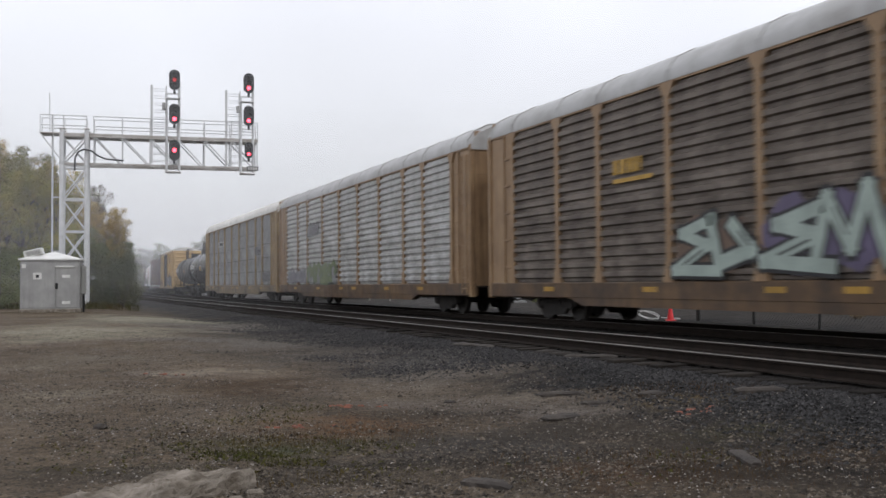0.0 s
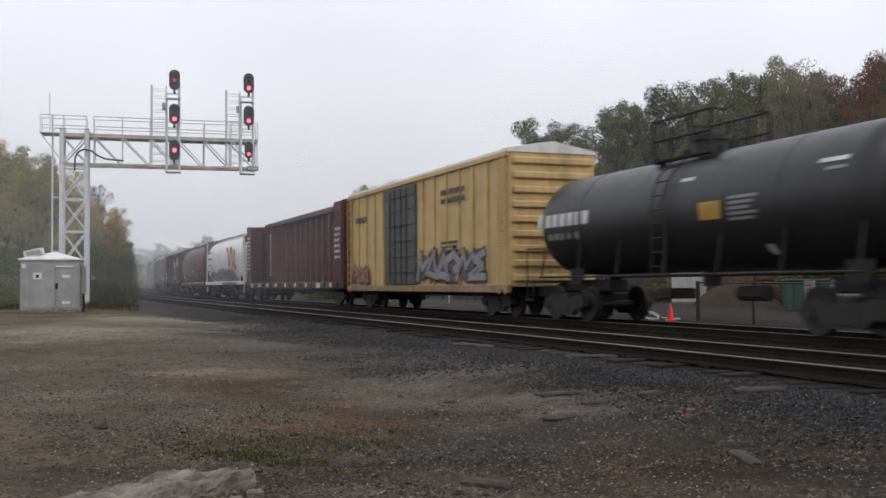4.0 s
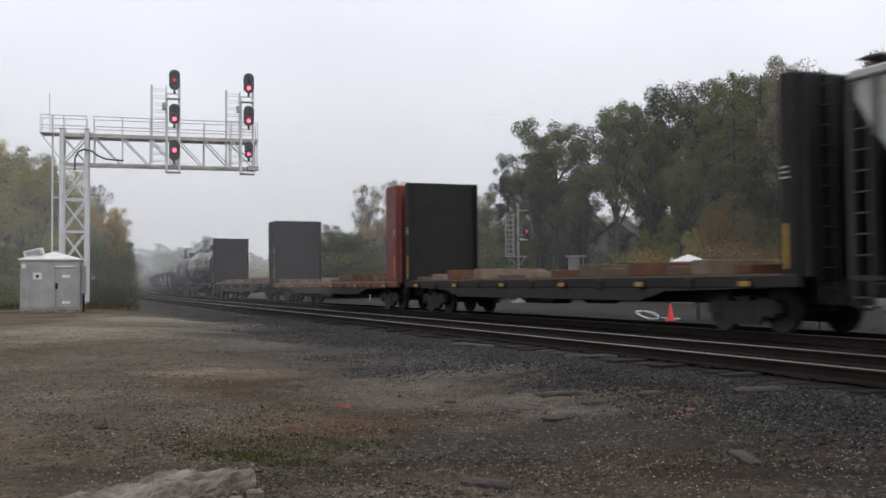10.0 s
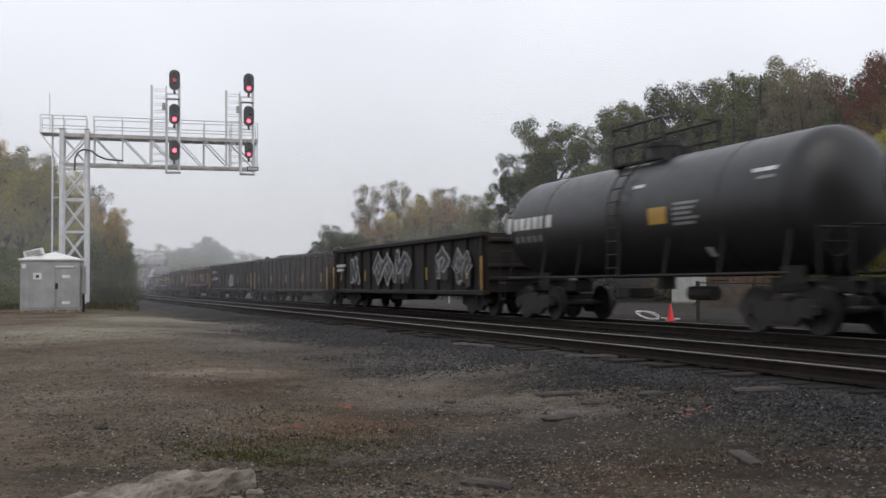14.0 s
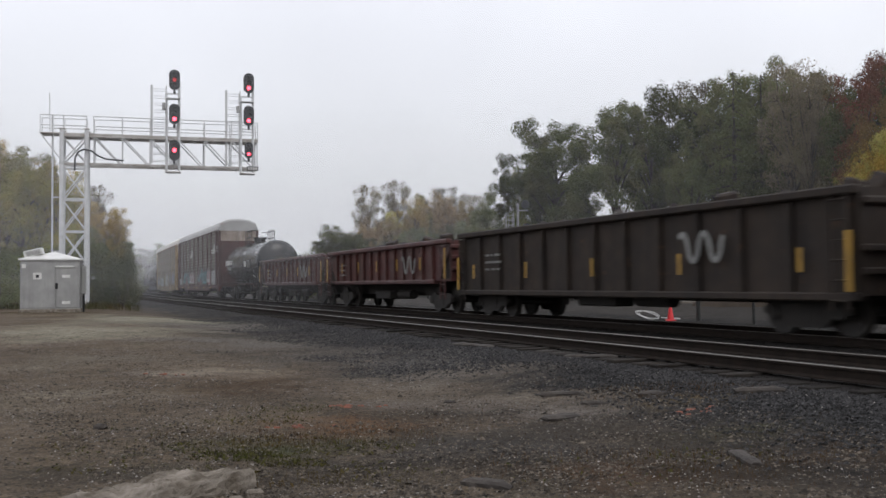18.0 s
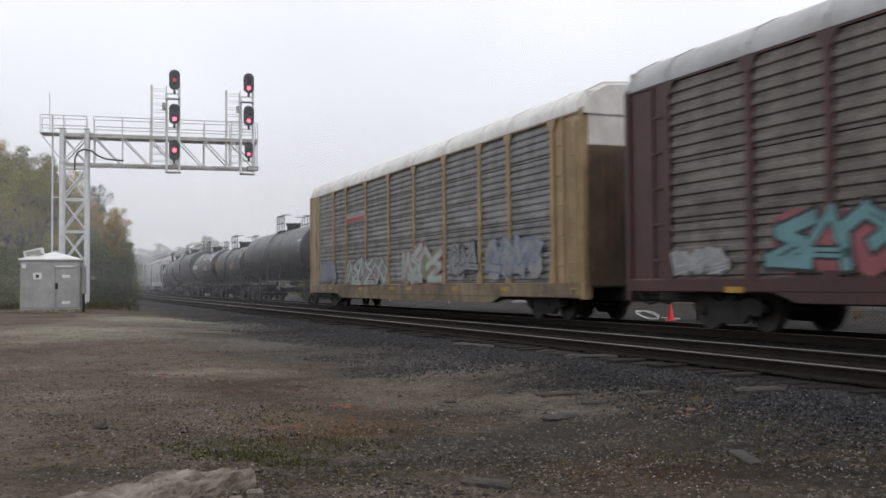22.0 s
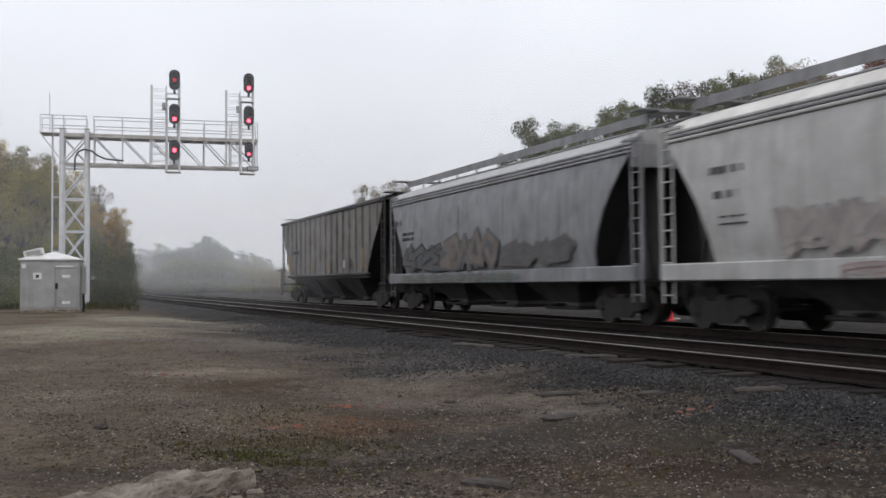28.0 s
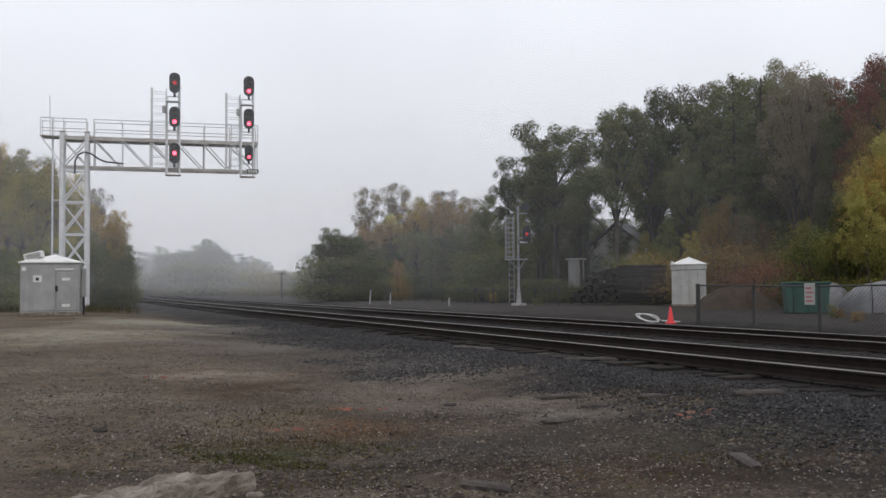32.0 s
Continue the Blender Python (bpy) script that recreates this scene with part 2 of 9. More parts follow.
def step(a, b, x):
    t = min(1.0, max(0.0, (x - a) / (b - a)))
    return t * t * (3 - 2 * t)


def ground_z(x, y):
    l, a = across(x, y)
    yard = -0.43 + 0.36 * step(14, 44, y - 0.3 * x) * step(7.5, 2, l)
    z = yard + (-0.19 - yard) * step(5.2, 8.1, l)
    z -= 0.045 * step(7.0, 8.0, l) * step(9.0, 8.4, l)
    z += (-0.30 + 0.19) * step(16.4, 18.0, l)
    z += 0.16 * step(19, 26, l)
    z += 5.5 * step(46, 130, l)
    bumps = 0.05 * noise.noise((x * 0.35, y * 0.35, 0)) + 0.022 * noise.noise((x * 1.3, y * 1.3, 3))
    z += bumps * (step(8.0, 6.0, l) + step(16, 19, l))
    return z
# ---- ground: one sheet to the horizon ----
def graded(lo, hi, fine, reach, grow=1.25):
    out = [i * fine for i in range(int(reach / fine) + 1)]
    st = fine
    while out[-1] < hi:
        st *= grow
        out.append(out[-1] + st)
    return out


def patch_node(nt, vec, cx, cy, rx, ry, rough=0.9):
    """A ragged patch on the ground round a place: 1 inside, 0 outside."""
    m = nt.nodes.new("ShaderNodeMapping")
    m.vector_type = "POINT"
    m.inputs["Scale"].default_value = (1 / rx, 1 / ry, 0)
    m.inputs["Location"].default_value = (-cx / rx, -cy / ry, 0)
    nt.links.new(vec, m.inputs["Vector"])
    ln = nt.nodes.new("ShaderNodeVectorMath")
    ln.operation = "LENGTH"
    nt.links.new(m.outputs[0], ln.inputs[0])
    w = nt.nodes.new("ShaderNodeMath")
    w.operation = "MULTIPLY_ADD"
    nt.links.new(noise_node(nt, vec, 1.6 / max(0.5, min(rx, ry)), 8, 0.72), w.inputs[0])
    w.inputs[1].default_value = -2.4 * rough
    nt.links.new(ln.outputs["Value"], w.inputs[2])
    return ramp_node(nt, w.outputs[0], 0.15 - 0.6 * rough, -0.45 - 0.6 * rough)


def ground_material():
    m = bpy.data.materials.new("yard_gravel_and_earth")
    m.use_nodes = True
    nt = m.node_tree
    b = nt.nodes["Principled BSDF"]
    vec = nt.nodes.new("ShaderNodeTexCoord").outputs["Object"]
    earth = mix_node(nt, ramp_node(nt, noise_node(nt, vec, 0.5, 6, 0.62), 0.38, 0.62), (0.070, 0.052, 0.034), (0.120, 0.094, 0.066))
    earth = mix_node(nt, ramp_node(nt, noise_node(nt, vec, 0.21, 6, 0.65), 0.55, 0.70), earth, (0.160, 0.135, 0.100))
    earth = mix_node(nt, ramp_node(nt, noise_node(nt, vec, 0.8, 6, 0.7), 0.60, 0.74), earth, (0.064, 0.035, 0.018))
    earth = mix_node(nt, ramp_node(nt, noise_node(nt, vec, 0.65, 7, 0.72, (1.0, 1.6, 1.0)), 0.61, 0.72), earth, (0.044, 0.047, 0.022))
    peb = nt.nodes.new("ShaderNodeTexVoronoi")
    peb.inputs["Scale"].default_value = 34
    nt.links.new(vec, peb.inputs["Vector"])
    psep = nt.nodes.new("ShaderNodeSeparateColor")
    nt.links.new(peb.outputs["Color"], psep.inputs[0])
    earth = mix_node(nt, 0.8, earth, mix_node(nt, psep.outputs[0], (0.62, 0.62, 0.62), (1.45, 1.45, 1.45)), "MULTIPLY")
    # crushed stone, dark or pale chip by chip, the gaps' shade painted in
    stone = nt.nodes.new("ShaderNodeTexVoronoi")
    stone.inputs["Scale"].default_value = 21
    nt.links.new(vec, stone.inputs["Vector"])
    sep = nt.nodes.new("ShaderNodeSeparateColor")
    nt.links.new(stone.outputs["Color"], sep.inputs[0])
    grey = mix_node(nt, sep.outputs[0], (0.007, 0.0067, 0.0068), (0.029, 0.0275, 0.0275))
    grey = mix_node(nt, ramp_node(nt, sep.outputs[1], 0.80, 0.97), grey, (0.125, 0.118, 0.112))
    grey = mix_node(nt, ramp_node(nt, stone.outputs["Distance"], 0.25, 0.6), grey, (0.007, 0.0065, 0.006))
    grey = mix_node(nt, ramp_node(nt, noise_node(nt, vec, 0.75, 6, 0.7), 0.50, 0.70), grey, (0.044, 0.035, 0.027))
    # the ballast lies along the line and runs out raggedly into the yard
    dot = nt.nodes.new("ShaderNodeVectorMath")
    dot.operation = "DOT_PRODUCT"
    nt.links.new(vec, dot.inputs[0])
    dot.inputs[1].default_value = tuple(N)
    along = nt.nodes.new("ShaderNodeVectorMath")
    along.operation = "DOT_PRODUCT"
    nt.links.new(vec, along.inputs[0])
    along.inputs[1].default_value = tuple(U)
    past = nt.nodes.new("ShaderNodeMath")             # metres past the start of the bend
    past.operation = "SUBTRACT"
    past.use_clamp = False
    nt.links.new(along.outputs["Value"], past.inputs[0])
    past.inputs[1].default_value = BEND_AT
    pos = nt.nodes.new("ShaderNodeMath")
    pos.operation = "MAXIMUM"
    nt.links.new(past.outputs[0], pos.inputs[0])
    pos.inputs[1].default_value = 0.0
    sq = nt.nodes.new("ShaderNodeMath")
    sq.operation = "POWER"
    nt.links.new(pos.outputs[0], sq.inputs[0])
    sq.inputs[1].default_value = 2.0
    side = nt.nodes.new("ShaderNodeMath")
    side.operation = "MULTIPLY_ADD"
    nt.links.new(sq.outputs[0], side.inputs[0])
    side.inputs[1].default_value = -1 / (2 * BEND_R)
    nt.links.new(dot.outputs["Value"], side.inputs[2])
    dot = side
    wob = nt.nodes.new("ShaderNodeMath")
    wob.operation = "MULTIPLY_ADD"
    nt.links.new(noise_node(nt, vec, 0.42, 9, 0.72), wob.inputs[0])
    wob.inputs[1].default_value = 9.0
    nt.links.new(dot.outputs[0], wob.inputs[2])
    near = ramp_node(nt, wob.outputs[0], 7.2, 11.0)
    col = mix_node(nt, near, earth, grey)
    track_band = nt.nodes.new("ShaderNodeMath")             # darker band along both tracks
    track_band.operation = "SUBTRACT"
    nt.links.new(ramp_node(nt, dot.outputs[0], 7.8, 8.4), track_band.inputs[0])
    nt.links.new(ramp_node(nt, dot.outputs[0], 18.2, 19.6), track_band.inputs[1])
    col = mix_node(nt, track_band.outputs[0], col, (0.016, 0.014, 0.013))
    far = ramp_node(nt, wob.outputs[0], 25.0, 26.5)
    lane = mix_node(nt, ramp_node(nt, noise_node(nt, vec, 0.6, 6, 0.7), 0.4, 0.65), (0.046, 0.041, 0.037), (0.026, 0.023, 0.020))
    col = mix_node(nt, far, col, lane)               # gravel lane behind the fence
    wood = ramp_node(nt, wob.outputs[0], 35.5, 39.0)
    floor = mix_node(nt, ramp_node(nt, noise_node(nt, vec, 0.5, 6, 0.7), 0.4, 0.65), (0.030, 0.026, 0.018), (0.050, 0.050, 0.024))
    col = mix_node(nt, wood, col, floor)
    # patches of the near yard: soil, moss, rust-brown and pale gravel
    for cx, cy, rx, ry, tone in ((-2.7, 14.2, 4.2, 2.4, (0.056, 0.034, 0.016)), (-0.7, 14.0, 2.4, 2.0, (0.145, 0.122, 0.096)), (0.3, 15.8, 2.8, 2.6, (0.130, 0.112, 0.092)), (1.1, 12.3, 1.9, 1.1, (0.150, 0.128, 0.102)), (-0.4, 7.8, 3.2, 1.4, (0.026, 0.021, 0.016)), (0.6, 8.6, 2.4, 1.2, (0.030, 0.026, 0.023)), (-2.8, 7.7, 1.8, 0.9, (0.036, 0.030, 0.020)), (-5.0, 13.0, 2.6, 1.6, (0.150, 0.125, 0.092)), (-1.1, 10.2, 1.4, 1.2, (0.100, 0.052, 0.022)), (-1.6, 8.9, 1.3, 1.1, (0.036, 0.040, 0.013)),
                                 (0.5, 12.0, 3.0, 1.2, (0.130, 0.110, 0.090)), (1.3, 11.0, 1.3, 0.9, (0.150, 0.130, 0.112)), (1.4, 7.5, 1.5, 0.8, (0.075, 0.040, 0.019)),
                                 (2.7, 11.1, 1.3, 0.8, (0.090, 0.066, 0.032)), (-4.4, 16.2, 2.2, 1.5, (0.200, 0.165, 0.128)), (-10.2, 27.5, 6.0, 6.5, (0.230, 0.215, 0.165)),
                                 (-10.8, 35.0, 5.0, 7.0, (0.205, 0.195, 0.150)), (0.3, 9.1, 2.2, 1.4, (0.040, 0.036, 0.032)), (-5.2, 9.6, 3.4, 2.0, (0.125, 0.096, 0.066)), (-2.6, 7.4, 1.8, 0.9, (0.058, 0.044, 0.030)),
                                 (3.4, 8.0, 1.6, 0.9, (0.050, 0.034, 0.020)), (2.3, 7.5, 1.9, 0.8, (0.030, 0.023, 0.016)), (1.3, 9.5, 1.8, 0.8, (0.036, 0.029, 0.021)), (2.9, 9.2, 1.4, 0.7, (0.040, 0.037, 0.018)), (-6.5, 19.0, 3.0, 2.0, (0.120, 0.100, 0.074)), (-2.0, 20.0, 3.0, 2.5, (0.062, 0.054, 0.046)),
                                 (0.4, 18.0, 5.0, 3.5, (0.085, 0.080, 0.074)), (-4.5, 24.0, 6.0, 4.5, (0.105, 0.094, 0.080)), (-7.0, 32.0, 6.0, 6.0, (0.115, 0.105, 0.090))):
        f = nt.nodes.new("ShaderNodeMath")
        f.operation = "MULTIPLY"
        nt.links.new(patch_node(nt, vec, cx, cy, rx, ry), f.inputs[0])
        f.inputs[1].default_value = 0.92
        col = mix_node(nt, f.outputs[0], col, tone)
    # grain at two sizes over all of it
    grain = ramp_node(nt, noise_node(nt, vec, 30, 6, 0.75), 0.28, 0.72)
    col = mix_node(nt, 0.85, col, mix_node(nt, grain, (0.18, 0.18, 0.18), (1.64, 1.61, 1.56)), "MULTIPLY")
    clod = ramp_node(nt, noise_node(nt, vec, 6.5, 6, 0.7), 0.34, 0.66)
    col = mix_node(nt, 0.7, col, mix_node(nt, clod, (0.50, 0.50, 0.50), (1.35, 1.33, 1.30)), "MULTIPLY")
    nt.links.new(col, b.inputs["Base Color"])
    b.inputs["Specular IOR Level"].default_value = 0.12
    rr = nt.nodes.new("ShaderNodeMapRange")
    rr.inputs["To Min"].default_value, rr.inputs["To Max"].default_value = 0.6, 0.95
    nt.links.new(noise_node(nt, vec, 1.7, 4), rr.inputs["Value"])
    nt.links.new(rr.outputs[0], b.inputs["Roughness"])
    bp = nt.nodes.new("ShaderNodeBump")
    bp.inputs["Strength"].default_value, bp.inputs["Distance"].default_value = 0.9, 0.04
    nt.links.new(noise_node(nt, vec, 18, 7, 0.75), bp.inputs["Height"])
    nt.links.new(bp.outputs[0], b.inputs["Normal"])
    return m


M_GROUND = ground_material()


def build_ground():
    g = graded(0, 2200, 0.4, 22)
    xs = sorted({-v for v in g} | set(g))
    ys = sorted({-v for v in graded(0, 2200, 2, 4, 1.5)} | set(graded(0, 2500, 0.4, 42, 1.12)))
    verts = [(x, y, ground_z(x, y)) for y in ys for x in xs]
    w = len(xs)
    faces = [(j * w + i, j * w + i + 1, (j + 1) * w + i + 1, (j + 1) * w + i) for j in range(len(ys) - 1) for i in range(w - 1)]
    me = bpy.data.meshes.new("ground")
    me.from_pydata(verts, [], faces)
    me.materials.append(M_GROUND)
    me.polygons.foreach_set("use_smooth", [True] * len(me.polygons))
    tagged(new("ground", me), "wet gravel and brown earth of a railway yard", "ground", kind="structure")


build_ground()


# ---- tracks ----
def build_track(name, lat, label, far_rail_lift=0.0):
    track = thing(name, label, "railway track", kind="structure")
    prof_head = [(-0.034, -0.010), (-0.034, -0.006), (-0.027, 0), (0.027, 0), (0.034, -0.006), (0.034, -0.010)]
    prof_web = [(-0.07, -0.17), (-0.07, -0.155), (-0.012, -0.13), (-0.012, -0.046), (-0.036, -0.036), (-0.036, -0.011), (0.036, -0.011), (0.036, -0.036), (0.012, -0.046),
                (0.012, -0.13), (0.07, -0.155), (0.07, -0.17)]
    stations = [-60, -30, 0, 30, 60, BEND_AT] + [BEND_AT + i * 10 for i in range(1, 11)] + [190, 230, 300, 420, 700]
    for side in (-0.7535, 0.7535):
        for kind, prof, mat in (("rail_head", prof_head, M_RAIL), ("rail_web", prof_web, M_RAIL_WEB)):
            mesh = Mesh()
            rings = []
            for s in stations:
                pose_s = on_line(s, lat)
                # far rail raised to fit the camera's view of it
                rings.append([pose_s @ Vector((0, side + a, b + (far_rail_lift if side > 0 else 0))) for a, b in prof])
            mesh.loft(rings)
            part(kind, mesh, mat, track)
    tie = Mesh().cbox(-0.115, 0.115, -1.3, 1.3, -0.36, -0.172, 0.012).data("tie", [M_TIE])
    rng = random.Random(int(lat * 10))
    s = -8.0
    far = Mesh()
    count = 0
    while s < 250:
        pm = on_line(s, lat + rng.uniform(-0.14, 0.12), rng.uniform(-0.045, 0.0), rng.uniform(-2.2, 2.2))
        if s < 120 and count < 240:
            ob = part("tie", tie, M_TIE, track)
            ob.matrix_basis = pm
            count += 1
        else:
            far.box(-0.115, 0.115, -1.3, 1.3, -0.36, -0.175, m=pm)
        s += 0.53
    tagged(part("far_ties", far, M_TIE, track), kind="stuff")
    return track


build_track("track_near", NEAR_TRACK, "main line track with rusty rails on dark wooden ties", 0.02)
build_track("track_far", FAR_TRACK, "second main line track with worn rails on dark wooden ties")
# ---- the freight train ----
def paint(name, base, **kw):
    args = dict(rough=0.5, scale=1.6, grain=35, streak=0.5, dirt=0.4, bump=0.05, bump_scale=25)
    args.update(kw)
    return material(name, base, **args)


P_ALU = paint("bare_galvanised_panel", (0.41, 0.415, 0.415), second=(0.235, 0.235, 0.23), metal=0.2, rough=0.45, streak=0.45, dirt=0.55, grime=(0.12, 0.10, 0.085))
P_ALU_BRIGHT = paint("bright_galvanised_panel", (0.60, 0.605, 0.60), second=(0.36, 0.355, 0.34), metal=0.2, rough=0.42, streak=0.45, dirt=0.5, grime=(0.14, 0.12, 0.10))
P_ALU_BROWN = paint("rust_stained_panel", (0.22, 0.185, 0.155), second=(0.085, 0.068, 0.055), metal=0.2, streak=0.6, dirt=0.6, grime=(0.06, 0.045, 0.035))
P_ALU_DULL = paint("dull_brown_grey_panel", (0.225, 0.20, 0.172), second=(0.105, 0.092, 0.08), metal=0.2, streak=0.6, dirt=0.6, grime=(0.07, 0.055, 0.045))
P_ALU_GREY = paint("sooty_galvanised_panel", (0.30, 0.30, 0.295), second=(0.15, 0.146, 0.14), metal=0.2, rough=0.5, streak=0.55, dirt=0.6, grime=(0.10, 0.088, 0.075))
P_SILL_TAN = paint("dirty_tan_sill_paint", (0.30, 0.22, 0.125), second=(0.11, 0.082, 0.055), streak=0.6, dirt=0.7, grime=(0.075, 0.058, 0.045))
P_TAN = paint("tan_frame_paint", (0.44, 0.315, 0.165), second=(0.31, 0.215, 0.11), streak=0.6, dirt=0.55, grime=(0.13, 0.075, 0.035))
P_TAN_DK = paint("rusty_tan_frame_paint", (0.37, 0.245, 0.135), second=(0.28, 0.18, 0.10), streak=0.5, grime=(0.09, 0.05, 0.028))
P_SILL = paint("brown_rusted_sill_paint", (0.17, 0.10, 0.048), second=(0.055, 0.038, 0.027), streak=0.6, dirt=0.6, grime=(0.05, 0.032, 0.022))
# darker copy of the tan: the end doors' shade is put into the colour
P_TAN_END = paint("shaded_tan_end_paint", (0.17, 0.115, 0.065), second=(0.095, 0.068, 0.045), streak=0.6, dirt=0.7, grime=(0.045, 0.034, 0.028))
P_ENDLEAF = paint("rusting_pale_end_sheet", (0.40, 0.345, 0.30), second=(0.27, 0.225, 0.19), streak=0.6, dirt=0.5, grime=(0.13, 0.075, 0.045))
P_MAROON = paint("oxide_maroon_paint", (0.112, 0.029, 0.025), second=(0.070, 0.023, 0.021), streak=0.55, dirt=0.5)
P_MAROON_DIRTY = paint("sooty_maroon_gondola_paint", (0.095, 0.029, 0.025), second=(0.062, 0.024, 0.022), streak=0.6, dirt=0.6, grime=(0.026, 0.018, 0.016))
P_MAROON_CYL = paint("faded_maroon_paint", (0.150, 0.058, 0.049), second=(0.095, 0.038, 0.033), streak=0.55, dirt=0.5)
P_MAROON_DK = paint("dark_maroon_paint", (0.085, 0.030, 0.028), second=(0.06, 0.026, 0.025), streak=0.4)
P_RED = paint("faded_red_paint", (0.22, 0.042, 0.032), second=(0.15, 0.035, 0.03), streak=0.35)
P_BLACK = paint("black_tank_paint", (0.026, 0.026, 0.0275), second=(0.018, 0.018, 0.019), rough=0.38, streak=0.25, dirt=0.15, grime=(0.030, 0.027, 0.025), spec=0.38)
P_BLACK_GLOSS = paint("black_glossy_tank_paint", (0.030, 0.031, 0.033), second=(0.021, 0.021, 0.0225), rough=0.24, streak=0.2, dirt=0.12, grime=(0.05, 0.047, 0.045), spec=0.5)
P_TIMBER = paint("pale_bearing_timber", (0.24, 0.185, 0.13), second=(0.15, 0.115, 0.08), streak=0.1, rough=0.85)
P_RUSTBIT = paint("rusty_wood_blocking", (0.15, 0.065, 0.032), second=(0.09, 0.045, 0.026), streak=0.1, rough=0.85)
P_RUSTRED = paint("faded_orange_red_sill", (0.25, 0.085, 0.052), second=(0.10, 0.042, 0.030), scale=2.6, streak=0.6, dirt=0.8, grime=(0.05, 0.03, 0.024))
P_BLACKWALL = paint("black_bulkhead_paint", (0.015, 0.0148, 0.0155), second=(0.021, 0.019, 0.018), streak=0.3, dirt=0.3, grime=(0.012, 0.011, 0.011), rough=0.7, spec=0.3)
P_GOND = paint("sooty_gondola_paint", (0.024, 0.022, 0.021), second=(0.036, 0.028, 0.023), streak=0.4, dirt=0.3, grime=(0.02, 0.018, 0.016), rough=0.75, spec=0.25)
P_GOND_BR = paint("brown_black_gondola_paint", (0.046, 0.033, 0.025), second=(0.028, 0.022, 0.019), streak=0.75, dirt=0.6, grime=(0.016, 0.014, 0.013), rough=0.7, spec=0.25, spots=((0.085, 0.045, 0.026), 2.6, 0.60, 0.74))
P_YEL = paint("yellow_boxcar_paint", (0.64, 0.44, 0.19), second=(0.56, 0.38, 0.17), streak=0.35, grime=(0.16, 0.09, 0.045))
P_GREYDOOR = paint("grey_door_paint", (0.11, 0.11, 0.105), streak=0.3)
P_ROOFW = paint("white_roof_paint", (0.78, 0.765, 0.72), second=(0.60, 0.585, 0.55), streak=0.25, dirt=0.25, grime=(0.30, 0.26, 0.21))
P_ROOFG = paint("grey_roof_sheet", (0.47, 0.47, 0.47), second=(0.37, 0.37, 0.36), streak=0.25, dirt=0.3, grime=(0.17, 0.15, 0.13))
P_WHITE = paint("white_hopper_paint", (0.76, 0.755, 0.73), second=(0.66, 0.65, 0.62), streak=0.2, dirt=0.25, grime=(0.30, 0.27, 0.23))
P_LGREY = paint("light_grey_hopper_paint", (0.57, 0.565, 0.545), second=(0.46, 0.455, 0.435), streak=0.4, dirt=0.4, grime=(0.17, 0.155, 0.14))
P_MGREY = paint("sooty_grey_hopper_paint", (0.32, 0.325, 0.335), second=(0.235, 0.235, 0.24), streak=0.5, dirt=0.5, grime=(0.075, 0.07, 0.068))
P_RUSTGREY = paint("grey_paint_with_rust_patches", (0.46, 0.475, 0.47), second=(0.37, 0.38, 0.375), streak=0.35, dirt=0.25, grime=(0.16, 0.13, 0.10),
                   spots=((0.25, 0.090, 0.035), 1.7, 0.62, 0.70, (1.0, 1.0, 0.20)), rust_from=2.9)
P_OLDGREY = paint("brown_streaked_grey_paint", (0.28, 0.265, 0.245), second=(0.20, 0.18, 0.16), streak=0.6, dirt=0.4, grime=(0.09, 0.07, 0.055))
# base tone darkened for the ribs' shaded flanks, with random soot streaks on top
P_RIB = paint("shaded_sooty_rib", (0.27, 0.268, 0.26), second=(0.15, 0.145, 0.137), streak=0.7, dirt=0.7, grime=(0.05, 0.042, 0.036))
P_RUST = paint("bare_rust", (0.26, 0.120, 0.066), second=(0.185, 0.095, 0.060), scale=4, streak=0.3, dirt=0.3, rough=0.85, spec=0.15)
P_BAY = paint("dirty_grey_hopper_bay", (0.105, 0.102, 0.098), second=(0.06, 0.057, 0.054), streak=0.6, dirt=0.6, grime=(0.03, 0.027, 0.025))
# dark tone carries the shade of hopper ends, panel gaps and rooflines
P_DARKEND = paint("shaded_end_steel", (0.060, 0.058, 0.057), streak=0.2)
P_DECK = paint("weathered_deck_wood", (0.15, 0.105, 0.075), second=(0.09, 0.065, 0.05), streak=0.1, rough=0.85)
P_REFL = material("yellow_reflector_tape", (0.50, 0.29, 0.05), rough=0.4, dirt=0.25)
P_MARK = material("white_lettering_paint", (0.70, 0.69, 0.66), rough=0.5, dirt=0.3)
P_MARKDIM = material("worn_white_lettering", (0.26, 0.26, 0.25), rough=0.5, dirt=0.4)
P_MARKDK = material("dark_lettering_paint", (0.05, 0.05, 0.055), rough=0.5, dirt=0.2)
P_MARKYE = material("ochre_lettering_paint", (0.55, 0.33, 0.06), rough=0.5, dirt=0.3)
P_OCHRE = material("faded_ochre_lettering", (0.27, 0.15, 0.045), rough=0.5, dirt=0.4)
P_MARKRED = material("red_logo_paint", (0.50, 0.055, 0.045), rough=0.45, dirt=0.2)
